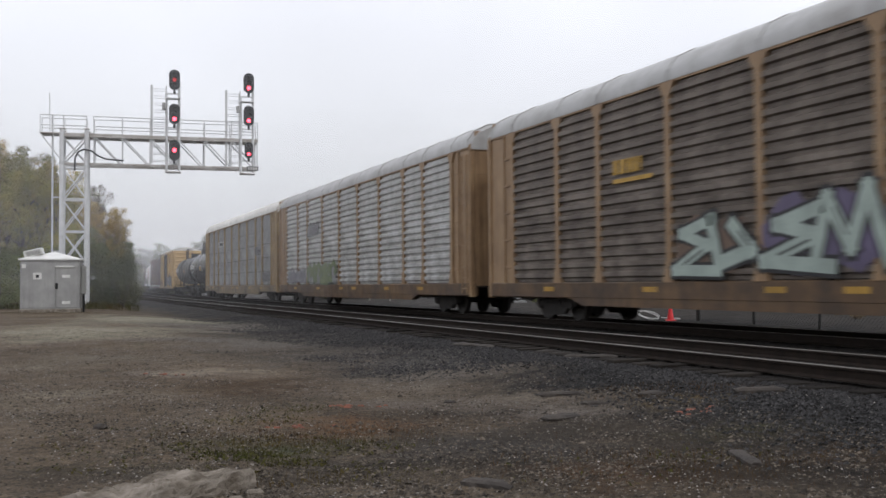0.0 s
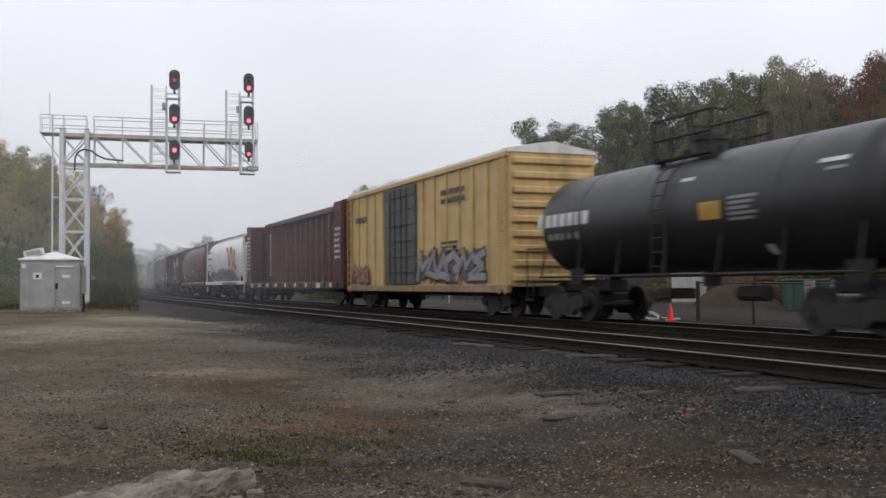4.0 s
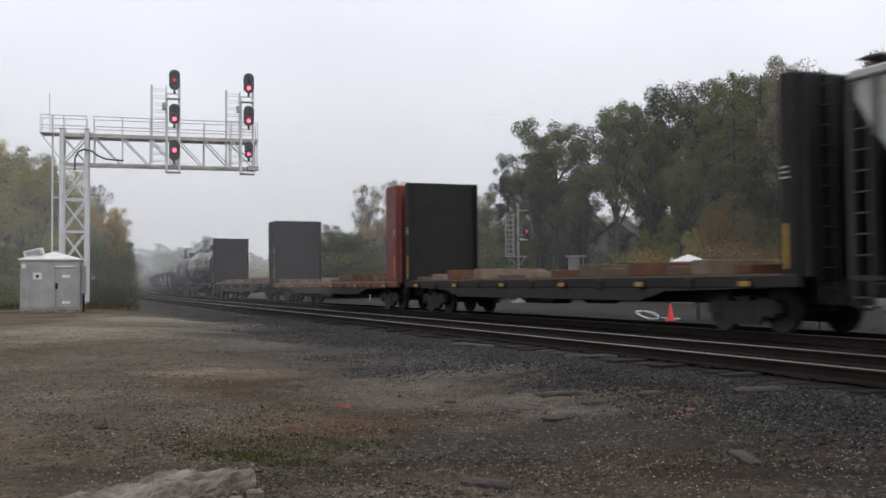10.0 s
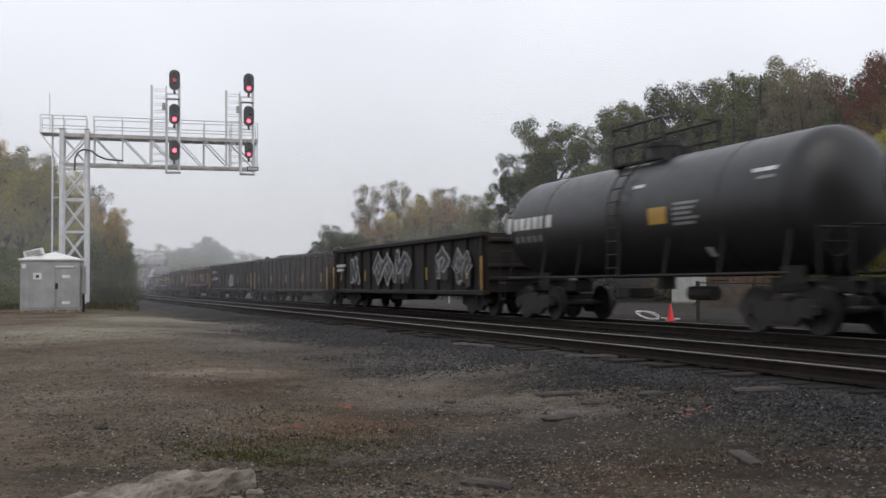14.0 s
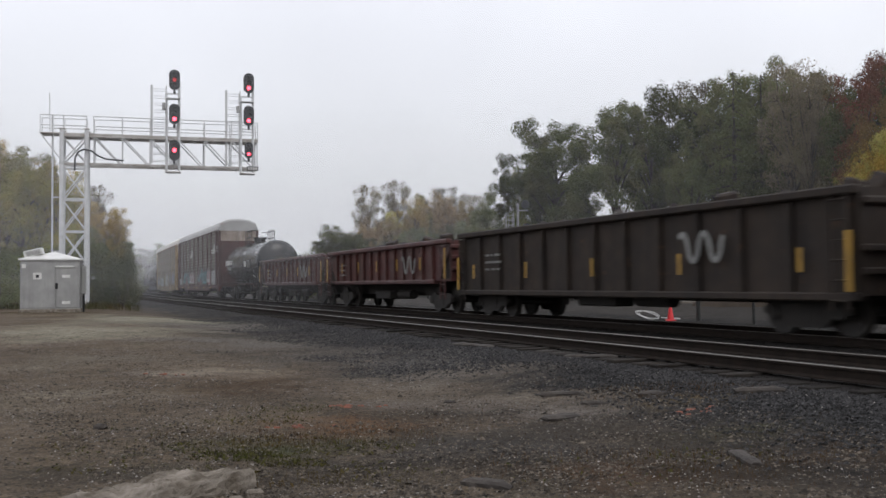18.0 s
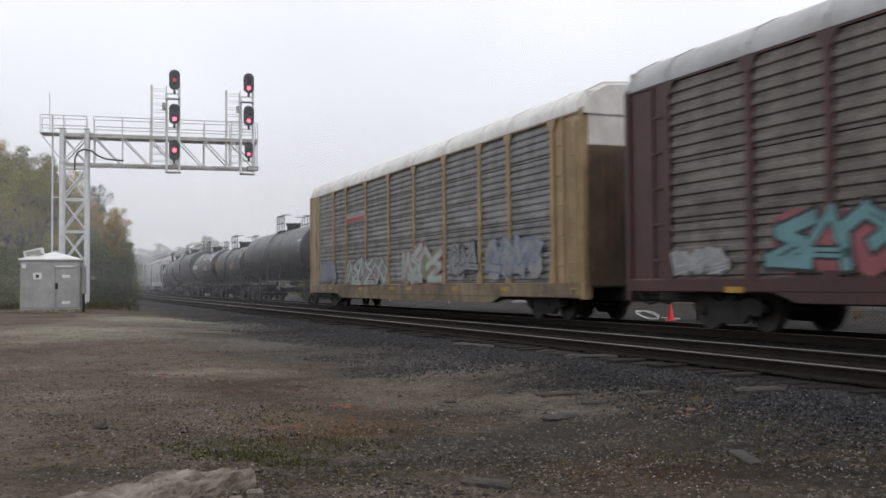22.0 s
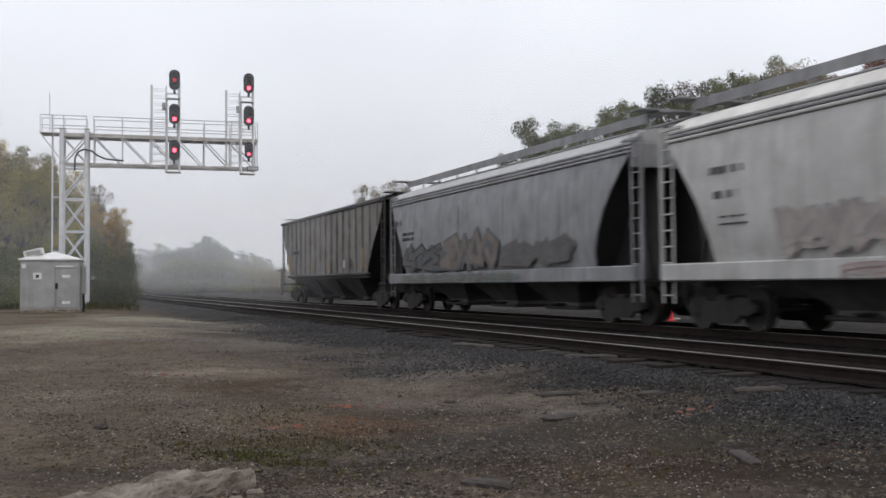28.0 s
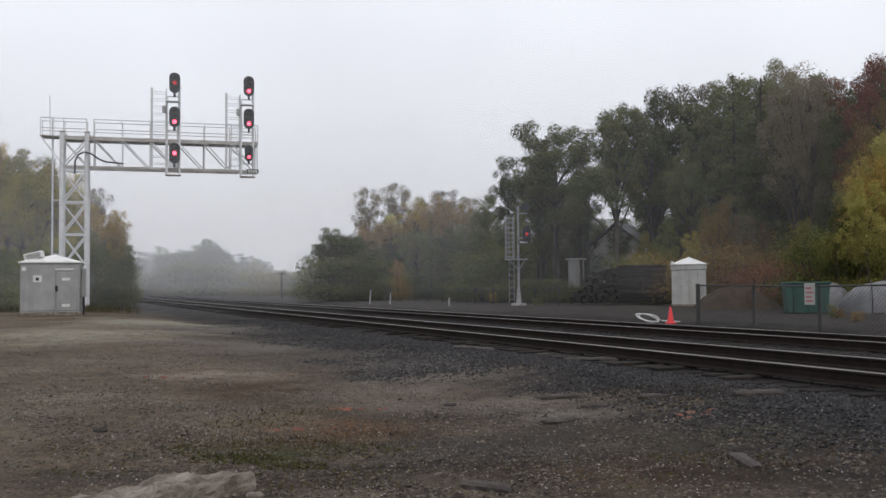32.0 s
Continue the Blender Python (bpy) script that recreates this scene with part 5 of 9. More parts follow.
        for k, z0, z1 in ((0, 3.7, 4.3), (1, 3.2, 3.8), (2, 3.0, 4.2), (3, 3.5, 3.9), (4, 3.0, 4.1), (7, 3.2, 4.35), (8, 3.4, 4.1), (9, 3.3, 3.6), (10, 3.2, 3.9), (12, 3.0, 4.2), (13, 2.9, 4.1), (14, 3.0, 4.2),
                          (15, 3.0, 4.3), (16, 3.2, 4.35), (17, 3.5, 4.3), (4, 1.9, 2.4), (8, 2.0, 2.5), (2, 1.8, 2.2)):
            x = -hb + 0.45 + gap * (k + rng.uniform(0.4, 0.6))
            w = gap * rng.uniform(0.16, 0.34)
            pts = []
            for i in range(16):
                a = 2 * math.pi * i / 16
                r = 1 + 0.28 * rng.uniform(-1, 1)
                pts.append((x + w * r * math.copysign(abs(math.cos(a)) ** 0.6, math.cos(a)), (z0 + z1) / 2 + (z1 - z0) / 2 * r * math.sin(a)))
            part("rust_patch", Mesh().prism(pts, -1.486, -1.479), P_MAROON_CYL if k == 15 else P_RUST, car)
    else:
        for x in (-7.2, -6.2, 6.7):
            part("reflector_plate", Mesh().box(x - 0.05, x + 0.05, -1.575, -1.56, 1.75, 2.6), P_REFL, car)
        for x in (-2.0, 1.2):
            part("reflector_plate", Mesh().box(x - 0.05, x + 0.05, -1.575, -1.56, 1.65, 2.2), P_REFL, car)
        for x in (3.9, 4.8):
            part("placard", Mesh().box(x - 0.15, x + 0.15, -1.585, -1.56, 1.8, 2.15), P_MARKDK if x > 4 else P_MARK, car)
        bars(car, -6.0, -4.4, 2.6, 2.9, 1, P_MARKDK, y=-1.57, seed=47)
        lamp = Mesh().cbox(-half + 0.0, -half + 0.14, -0.12, 0.12, 1.0, 1.32, 0.02)
        part("end_of_train_device", lamp, P_REFL, car, "small yellow box on the rear coupler")
    return car


def smooth_hopper(label, tf, tr, mat, sill_mat, style):
    """A covered hopper with plain bulging sides, a trough roof and raised running boards."""
    car, half = new_car("smooth_hopper_car", label, tf, tr, 1.95, "covered hopper cars in the train")
    hb = half - 0.75
    # the side sheet narrows towards the bottom at both ends
    zs = [1.40, 1.75, 2.25, 2.75, 3.25, 3.75, 4.05]
    ys = [1.46, 1.54, 1.58, 1.59, 1.58, 1.53, 1.48]
    inset = [1.62, 1.56, 1.38, 1.10, 0.72, 0.30, 0.04]
    for side in (-1, 1):
        sheet = Mesh()
        rings = []
        nx = 12
        for z, y, ins in zip(zs, ys, inset):
            e = hb - ins
            rings.append([(-e + 2 * e * i / nx, side * y, z) for i in range(nx + 1)])
        sheet.loft(rings, closed=False, caps=False)
        inner = [[(x, y - side * 0.05, z) for x, y, z in r] for r in rings]
        sheet.loft(inner, closed=False, caps=False)
        for a, b in ((0, 0), (-1, -1)):
            rim_o = [r[a] for r in rings]
            rim_i = [r[b] for r in inner]
            sheet.loft([rim_o, rim_i], closed=False, caps=False)
        part("side_sheet", sheet, mat, car, smooth=True)
        y0, y1 = sorted((side * 1.36, side * 1.57))
        part("side_sill", Mesh().cbox(-half + 0.55, half - 0.55, y0, y1, 1.04, 1.42, 0.03), sill_mat, car)
        for k, z in enumerate((4.06, 4.16, 4.26)):
            o = 1.50 - k * 0.035
            y0, y1 = sorted((side * (o - 0.06), side * (o + 0.03)))
            part("eave_rib", Mesh().cbox(-hb, hb, y0, y1, z, z + 0.075, 0.02), P_MGREY if k == 1 else mat, car)
        for x in (-5.0, -1.6, 1.8, 5.2):
            y0, y1 = sorted((side * 1.585, side * 1.60))
            part("weld_seam", Mesh().box(x - 0.012, x + 0.012, y0, y1, 1.9, 3.6), mat, car)
    roof = Mesh().loft([[(x, -1.46, 4.30), (x, -1.25, 4.52), (x, -0.85, 4.68), (x, 0, 4.74), (x, 0.85, 4.68), (x, 1.25, 4.52), (x, 1.46, 4.30)] for x in (-hb, hb)])
    part("roof", roof, P_ROOFW if style == "pale" else P_ROOFG, car, smooth=True)
    for sgn in (-1, 1):
        part("end_sheet", Mesh().box(min(sgn * (hb - 0.05), sgn * hb), max(sgn * (hb - 0.05), sgn * hb), -1.44, 1.44, 3.75, 4.4), mat, car)
    hopper_gear(car, half, hb - 1.3, sill_mat, 3, 4.4)
    running_board(car, half, 4.74, P_MGREY, 1, P_ROOFG, 0.30)
    for side in (-0.86, 0.86):
        part("board_skirt", Mesh().box(-half + 0.9, half - 0.9, side - 0.02, side + 0.02, 4.84, 5.05), P_MGREY, car)
    if style == "pale":
        bars(car, -7.6, -6.5, 3.15, 3.4, 1, P_MARKDK, y=-1.60, seed=51)
        bars(car, -7.5, -6.5, 2.65, 2.9, 1, P_MARKDK, y=-1.60, seed=52)
        bars(car, -7.3, -6.4, 2.1, 2.4, 2, P_MARKDK, y=-1.60, seed=53, fill=0.3)
        graffiti(car, -5.6, -1.6, 1.5, 2.5, "faint", "grey", "faint", 54, y=-1.605, cell=0.6)
        graffiti(car, 1.4, 5.4, 1.6, 2.7, "grey", "blue", "grey", 55, y=-1.605, cell=1.0)
        graffiti(car, -4.0, 1.0, 1.06, 1.38, "faint", "pink", "faint", 56, y=-1.585, cell=4)
    else:
        bars(car, -7.9, -7.0, 3.2, 3.5, 1, P_MARKDK, y=-1.60, seed=57)
        bars(car, -7.0, -5.6, 2.6, 3.0, 2, P_MARKDK, y=-1.60, seed=58)
        graffiti(car, -6.8, -3.2, 1.45, 2.5, "smoke", "black", "smoke", 59, y=-1.605, cell=1.0)
        graffiti(car, -3.0, 1.5, 1.45, 2.7, "umber", "smoke", "smoke", 60, y=-1.605, cell=1.0)
        graffiti(car, 1.7, 6.0, 1.5, 2.3, "smoke", "umber", "smoke", 61, y=-1.605, cell=1.2)
        graffiti(car, -7.0, 3.0, 1.08, 1.38, "umber", "teal", "umber", 62, y=-1.585, cell=4)
    return car


# -- bulkhead flat car --
def bulkhead_car(label, tf, tr, deck_mat, bulk_front, bulk_rear, seed, depth=0.42):
    car, half = new_car("bulkhead_flat_car", label, tf, tr, 2.5, "bulkhead flat cars in the train")
    rng = random.Random(seed)
    hb = half - 0.45
    for side in (-1, 1):
        y0, y1 = sorted((side * 1.30, side * 1.45))
        sill = Mesh().cbox(-hb, hb, y0, y1, 0.90, 1.14, 0.02)
        part("side_sill", sill, deck_mat, car)
        part("fish_belly", Mesh().prism([(-hb + 0.6, 0.90), (-hb + 4.2, 0.82), (-hb + 5.2, 0.60), (hb - 5.2, 0.60), (hb - 4.2, 0.82), (hb - 0.6, 0.90)], y0 + 0.01, y1 - 0.01), M_STEEL_DK, car)
        for k in range(11):
            x = -hb + 1.4 + (2 * hb - 2.8) * k / 10
            y0, y1 = sorted((side * 1.44, side * 1.53))
            part("stake_pocket", Mesh().cbox(x - 0.11, x + 0.11, y0, y1, 0.88, 1.10, 0.02), deck_mat, car)
            if k % 2 == 0:
                y0, y1 = sorted((side * 1.532, side * 1.538))
                part("reflector_plate", Mesh().box(x - 0.16, x + 0.16, y0, y1, 0.93, 1.03), P_REFL, car)
    n = 44
    for k in range(n):
        a = -hb + 0.5 + (2 * hb - 1.0) * k / n
        part("deck_board", Mesh().cbox(a, a + (2 * hb - 1.0) / n - 0.015, -1.38, 1.38, 1.10, 1.16 + rng.uniform(0, 0.012), 0.01), P_DECK, car)
    for k in range(15):                      # bearing timbers left on the deck
        x = -hb + 1.6 + (2 * hb - 3.2) * (k + rng.uniform(-0.25, 0.25)) / 14
        w = rng.uniform(0.25, 0.65)
        h = rng.choice((0.12, 0.20, 0.32))
        part("timber", Mesh().cbox(x - w / 2, x + w / 2, -1.36, 1.36 - rng.uniform(0, 0.5), 1.17, 1.17 + h, 0.015), (P_DECK, P_TIMBER, P_RUSTBIT)[k % 3 if k % 5 else 0], car)
    for sgn, mat, deep in ((1, bulk_front, depth), (-1, bulk_rear, 0.42)):
        xo, xi = sgn * hb, sgn * (hb - 0.16)
        wall = Mesh().cbox(min(xo, xi), max(xo, xi), -1.44, 1.44, 1.0, 4.92, 0.05)
        b = part("bulkhead", wall, mat, car)
        for k in range(6):
            y = -1.30 + k * 0.52
            rib = Mesh().prism([(sgn * hb, 1.1), (sgn * (hb + 0.26), 1.1), (sgn * (hb + 0.16), 4.85), (sgn * hb, 4.85)], y - 0.05, y + 0.05)
            part("bulkhead_rib", rib, mat, b)
        for y in (-1.44, 1.40):
            gus = Mesh().box(min(sgn * (hb - deep), sgn * (hb - 0.165)), max(sgn * (hb - deep), sgn * (hb - 0.165)), y, y + 0.04, 1.17, 4.9)
            part("gusset", gus, mat, b)
        part("reflector_strip", Mesh().box(sgn * (hb - 0.30) - 0.045, sgn * (hb - 0.30) + 0.045, -1.452, -1.443, 1.25, 2.1), P_REFL, b)
        bars(car, sgn * (hb - 0.30) - 0.10, sgn * (hb - 0.30) + 0.12, 2.9, 3.2, 3, P_MARK, y=-1.447, seed=seed + 3, fill=0.4)
        ladder(car, sgn * (hb + 0.30), -1.0, 0.7, 4.8, 0.4, mat, 11, "y")
    part("underframe", Mesh().cbox(-half + 0.4, half - 0.4, -0.4, 0.4, 0.55, 1.08, 0.03).cbox(-1.2, 0.6, -1.1, -0.5, 0.45, 0.8, 0.04), M_STEEL_DK, car)
    part("brake_reservoir", Mesh().rod((2.0, -0.8, 0.68), (3.3, -0.8, 0.68), 0.2, 12), M_STEEL_DK, car)
    return car


# -- gondola --
def gondola(label, tf, tr, mat, ribs, style, seed):
    car, half = new_car("gondola_car", label, tf, tr, 2.2, "gondola cars in the train")
    rng = random.Random(seed)
    hb = half - 0.5
    low = style == "low"
    zb, zt = (1.14, 2.50) if low else (0.78, 2.60)
    xb = hb - 1.25 if low else hb
    for side in (-1, 1):
        y0, y1 = sorted((side * 1.36, side * 1.40))
        part("side_sheet", Mesh().box(-hb if not low else -xb, hb if not low else xb, y0, y1, zb, zt), mat, car)
        for k in range(ribs):
            x = -xb + 0.25 + (2 * xb - 0.5) * k / (ribs - 1)
            y0, y1 = sorted((side * 1.39, side * 1.52))
            bot = zb if low or abs(x) > 5.2 else zb - 0.12
            part("side_post", Mesh().prism([(side * 1.39, bot), (side * 1.50, bot + 0.05), (side * 1.52, zt - 0.15), (side * 1.39, zt - 0.05)], x - 0.07, x + 0.07, "x"), mat, car)
        y0, y1 = sorted((side * 1.33, side * 1.56))
        part("top_chord", Mesh().cbox(-hb, hb, y0, y1, zt - 0.10, zt + 0.07, 0.03), mat, car)
        y0, y1 = sorted((side * 1.30, side * 1.54))
        part("side_sill", Mesh().cbox(-xb, xb, y0, y1, zb - 0.12, zb + 0.04, 0.03), P_MAROON_DK if low else mat, car)
        if low:
            for sgn in (-1, 1):
                part("end_gusset", Mesh().prism([(sgn * xb, zb), (sgn * (xb + 0.15), zb), (sgn * hb, zt - 0.3), (sgn * hb, zt), (sgn * xb, zt)], min(side * 1.36, side * 1.40), max(side * 1.36, side * 1.40)), P_MAROON_DK, car)
    for sgn in (-1, 1):
        x = sgn * (hb - 0.05)
        end = Mesh().box(x - 0.04, x + 0.04, -1.38, 1.38, zb, zt + 0.02)
        for z in (zb + 0.4, zb + 0.8, zt - 0.2):
            end.cbox(min(x, x + sgn * 0.14), max(x, x + sgn * 0.14), -1.36, 1.36, z - 0.07, z + 0.07, 0.03)
        part("end_wall", end, mat, car)
        for y in (-1.54, 1.54):
            ladder(car, sgn * (hb - 0.35), y, 0.5, zt, 0.40, mat, 6)
        part("corner_strip", Mesh().box(sgn * (hb - 0.10) - 0.06, sgn * (hb - 0.10) + 0.06, -1.580, -1.568, zb + 0.05, zb + 1.1), P_REFL, car)
    part("floor", Mesh().box(-hb, hb, -1.38, 1.38, zb - 0.02, zb + 0.06), mat, car)
    part("underframe", Mesh().cbox(-half + 0.4, half - 0.4, -0.4, 0.4, 0.58, zb, 0.03).cbox(-1.5, 0.3, -1.1, -0.5, 0.42, 0.75, 0.04).rod((1.0, -0.8, 0.62), (2.4, -0.8, 0.62), 0.19, 12), M_STEEL_DK, car)
    for k in range(5):
        x = -xb + 1.3 + (2 * xb - 2.6) * k / 4
        part("reflector_plate", Mesh().box(x - 0.05, x + 0.05, -1.552, -1.540, zb + 0.4, zb + 0.85), P_REFL, car)
    if style in ("low", "logo"):
        emblem(car, hb - 4.6 if low else 3.6, zb + 0.25 if low else 1.40, 1.6, 0.70, P_MARKDIM, y=-1.545)
        bars(car, -hb + 2.2, -hb + 3.4, 1.35, 2.0, 3, P_MARKDIM, y=-1.54, seed=seed, fill=0.3)
    if style == "tags":
        for i, (a, b, f) in enumerate(((-5.6, -4.6, "black"), (-2.4, -0.2, "black"), (0.2, 2.0, "black"), (4.8, 5.6, "black"))):
            graffiti(car, a, b, 1.0, 2.3, f, "white", "black", seed + i, y=-1.545, cell=0.8)
        graffiti(car, 6.2, 7.6, 0.9, 2.3, "black", "white", "black", seed + 9, y=-1.545, cell=0.6)
        bars(car, -8.0, -6.6, 1.6, 2.0, 2, P_MARK, y=-1.54, seed=seed)
    if seed == 203:
        bars(car, -hb + 1.7, -hb + 3.9, 1.95, 2.25, 1, P_MARKDIM, y=-1.542, seed=seed + 1, fill=0.85)
        bars(car, -hb + 1.7, -hb + 4.6, 1.45, 1.75, 1, P_MARKDIM, y=-1.542, seed=seed + 2, fill=0.85)
        graffiti(car, 0.5, 2.2, 1.0, 1.9, "grey", "smoke", "smoke", 206, y=-1.545, cell=1.0)
    if style in ("scrap", "logo", "low"):
        load = Mesh()
        for k in range(46):
            x, y = rng.uniform(-hb + 0.6, hb - 0.6), rng.uniform(-1.1, 1.1)
            r = rng.uniform(0.15, 0.45)
            mm = Matrix.Translation((x, y, zt - 0.42 + 0.34 * math.exp(-(y / 0.9) ** 2) + rng.uniform(0, 0.12))) @ Euler((rng.uniform(0, 3), rng.uniform(0, 3), rng.uniform(0, 3))).to_matrix().to_4x4()
            load.cbox(-r, r, -r * 0.6, r * 0.6, -0.18, 0.18, 0.05, m=mm)
        load.box(-hb + 0.1, hb - 0.1, -1.33, 1.33, zb + 0.06, zt - 0.45)
        tagged(part("scrap_load", load, P_GOND_BR, car), kind="stuff")
    return car
# -- the consist, front to rear: the seconds at which each car's front and rear coupling comes abreast of the camera --
autorack("rust-stained brown autorack with tan posts and spray paint", -0.044, 1.31, P_ALU_BROWN, P_TAN_DK, P_ROOFG, 0.25, 0.07, ())
a1 = MOVING[-1][0]
graffiti(a1, -4.15, -1.75, 1.08, 2.5, "mint", "black", "brown", 101, y=-1.57, cell=0.75)
graffiti(a1, -1.3, 1.65, 1.08, 2.8, "mint", "black", "purple", 102, y=-1.57, cell=0.8)
bars(a1, -6.65, -5.0, 3.55, 3.98, 1, P_MARKYE, y=-1.57, seed=103, fill=0.8)
part("underline_mark", Mesh().box(-6.65, -5.0, -1.578, -1.566, 3.38, 3.48), P_MARKYE, a1)
autorack("silver-panelled autorack with rusty tan posts", 1.31, 2.664, P_ALU_BRIGHT, P_TAN_DK, P_ROOFG, 0.25, 0.07, ())
a2 = MOVING[-1][0]
graffiti(a2, -11.6, -7.6, 1.1, 1.9, "grey", "purple", "grey", 104, y=-1.565, cell=1.1)
graffiti(a2, -7.2, -1.8, 1.05, 2.2, "olive", "green", "grey", 105, y=-1.565, cell=0.8)
graffiti(a2, -7.2, -5.0, 3.5, 4.2, "grey", "black", "grey", 106, y=-1.565, cell=0.7)
autorack("newer autorack with fine silver panels and yellow-tan frame", 2.664, 3.962, P_ALU, P_TAN, P_ROOFW, 0.105, 0.03, (1.9, 2.75, 3.6, 4.45))
a3 = MOVING[-1][0]
part("owner_panel", Mesh().box(-7.2, -4.6, -1.562, -1.552, 4.0, 4.42), P_MARK, a3)
bars(a3, -6.9, -5.0, 4.06, 4.36, 1, P_MARKDK, y=-1.568, seed=108, fill=0.8)
graffiti(a3, 9.7, 12.0, 1.2, 2.0, "grey", "black", "grey", 109, y=-1.565, cell=0.6)
graffiti(a3, 7.5, 9.2, 2.9, 3.5, "grey", "black", "grey", 110, y=-1.565, cell=0.8)
tank_car("black tank car with white owner's mark and yellow placard", 3.962, 4.54, 1.46, 4.12, P_BLACK_GLOSS, 1, placard=P_REFL)
tank_car("short dull black tank car with yellow placard", 4.54, 5.19, 1.36, 3.96, P_BLACK, 2, placard=P_REFL, plat=1.5)
box_car("weathered yellow box car with grey plug door and white roof", 5.19, 6.015)
centerbeam_car("maroon centre-beam lumber flat car, empty", 6.015, 7.153)
round_hopper("white cylindrical grain hopper with red emblem and spray paint", 7.153, 7.995, P_WHITE, P_WHITE, "white")
round_hopper("faded maroon cylindrical grain hopper with dark ends", 7.995, 8.835, P_MAROON_CYL, P_MAROON_DK, "maroon")
flat_hopper("maroon ribbed covered hopper with a white emblem", 8.835, 9.708, P_MAROON, P_MAROON_DK, 18, "maroon")
flat_hopper("pale grey ribbed covered hopper with rust patches", 9.708, 10.62, P_RUSTGREY, P_LGREY, 19, "rust")
bulkhead_car("empty black bulkhead flat car with bare timbers", 10.64, 11.668, P_GOND, P_BLACKWALL, P_BLACKWALL, 71)
bulkhead_car("empty bulkhead flat car with faded red bulkhead", 11.668, 12.76, P_RUSTRED, P_RED, P_BLACKWALL, 72, 1.3)
bulkhead_car("empty dark bulkhead flat car with yellow edge marks", 12.76, 13.84, P_GOND, P_BLACKWALL, P_BLACKWALL, 73)
tank_car("long black tank car with yellow stripes along its side", 13.835, 14.62, 1.50, 4.30, P_BLACK_GLOSS, 3, stripes=7, name_bar=False, plat=1.6, band=True)
tank_car("black tank car with white owner's mark and orange placard", 14.62, 15.275, 1.44, 4.05, P_BLACK, 4, placard=P_REFL, plat=1.5)
gondola("black gondola covered with white spray-paint tags", 15.275, 16.12, P_GOND, 14, "tags", 201)
gondola("sooty brown ribbed gondola with scrap load", 16.12, 17.0, P_GOND_BR, 16, "scrap", 202)
gondola("dark ribbed gondola with yellow reflectors", 17.0, 17.885, P_GOND, 16, "scrap", 203)
gondola("maroon low-sided gondola with white emblem", 17.885, 18.57, P_MAROON_DIRTY, 13, "low", 204)
gondola("brown-black gondola with white emblem and scrap", 18.57, 19.417, P_GOND_BR, 13, "logo", 205)
gondola("faded maroon low-sided gondola with emblem", 19.417, 20.173, P_MAROON_DIRTY, 13, "low", 207)
gondola("dark maroon low-sided gondola with rust streaks", 20.173, 20.925, P_MAROON_DIRTY, 13, "low", 209)
tank_car("short glossy black tank car with white placard", 20.925, 21.575, 1.42, 4.02, P_BLACK_GLOSS, 5, placard=M_WHITE, plat=1.5)
autorack("dark maroon-framed autorack with colourful spray paint", 21.583, 22.963, P_ALU_DULL, P_MAROON_DK, P_ROOFG, 0.24, 0.045, (2.3, 3.6), P_ENDLEAF, P_MAROON_DK, (0.62, 1.1))
d1 = MOVING[-1][0]
graffiti(d1, -8.9, -4.2, 1.12, 2.5, "teal", "black", "red", 111, y=-1.565, cell=0.75)
graffiti(d1, -4.0, -1.0, 1.15, 2.3, "white", "maroon", "red", 112, y=-1.565, cell=0.8)
graffiti(d1, 1.8, 7.2, 1.12, 2.6, "teal", "black", "red", 113, y=-1.565, cell=0.8)
graffiti(d1, 7.4, 9.4, 1.12, 2.5, "white", "red", "pink", 114, y=-1.565, cell=0.9)
graffiti(d1, 10.1, 12.1, 1.1, 2.35, "white", "grey", "white", 115, y=-1.565, cell=0.6)
graffiti(d1, -12.0, -10.2, 1.15, 1.8, "grey", "white", "grey", 116, y=-1.565, cell=0.8)
for ex in (10.0, -4.1):
    part("painted_emblem", Mesh().box(ex, ex + 1.5, -1.578, -1.566, 3.65, 3.75).box(ex, ex + 1.5, -1.578, -1.566, 3.85, 3.95).prism([(ex + 1.3, 3.6), (ex + 1.9, 3.6), (ex + 2.0, 4.0), (ex + 1.8, 4.35), (ex + 1.5, 4.35), (ex + 1.3, 4.0)], -1.582, -1.566), P_MARK, d1)
bars(d1, 12.5, 13.4, 3.7, 4.2, 3, P_MARK, y=-1.56, seed=117, fill=0.4)
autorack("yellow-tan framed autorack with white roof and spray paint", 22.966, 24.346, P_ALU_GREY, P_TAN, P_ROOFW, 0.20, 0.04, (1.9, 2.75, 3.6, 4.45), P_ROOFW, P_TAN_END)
d2 = MOVING[-1][0]
graffiti(d2, -11.9, -9.0, 1.1, 2.2, "grey", "blue", "grey", 118, y=-1.565, cell=0.75)
graffiti(d2, -7.2, -1.6, 0.95, 2.2, "mint", "maroon", "grey", 122, y=-1.565, cell=0.7)
graffiti(d2, 0.2, 4.2, 1.0, 2.5, "mint", "pink", "olive", 119, y=-1.565, cell=0.7)
graffiti(d2, 5.0, 7.2, 1.2, 2.5, "grey", "black", "grey", 120, y=-1.565, cell=0.6)
graffiti(d2, 8.0, 11.6, 1.1, 2.5, "grey", "blue", "grey", 121, y=-1.565, cell=0.6)
part("red_stripe", Mesh().box(-7.2, -4.6, -1.578, -1.566, 3.82, 3.98), P_MARKRED, d2)
part("pale_panel", Mesh().box(-7.25, -4.55, -1.565, -1.556, 3.78, 4.22), P_ALU, d2)
tank_car("long sooty black tank car with small white panel", 24.346, 25.205, 1.55, 4.42, P_BLACK, 6, name_bar=False, stripes=3, band=True)
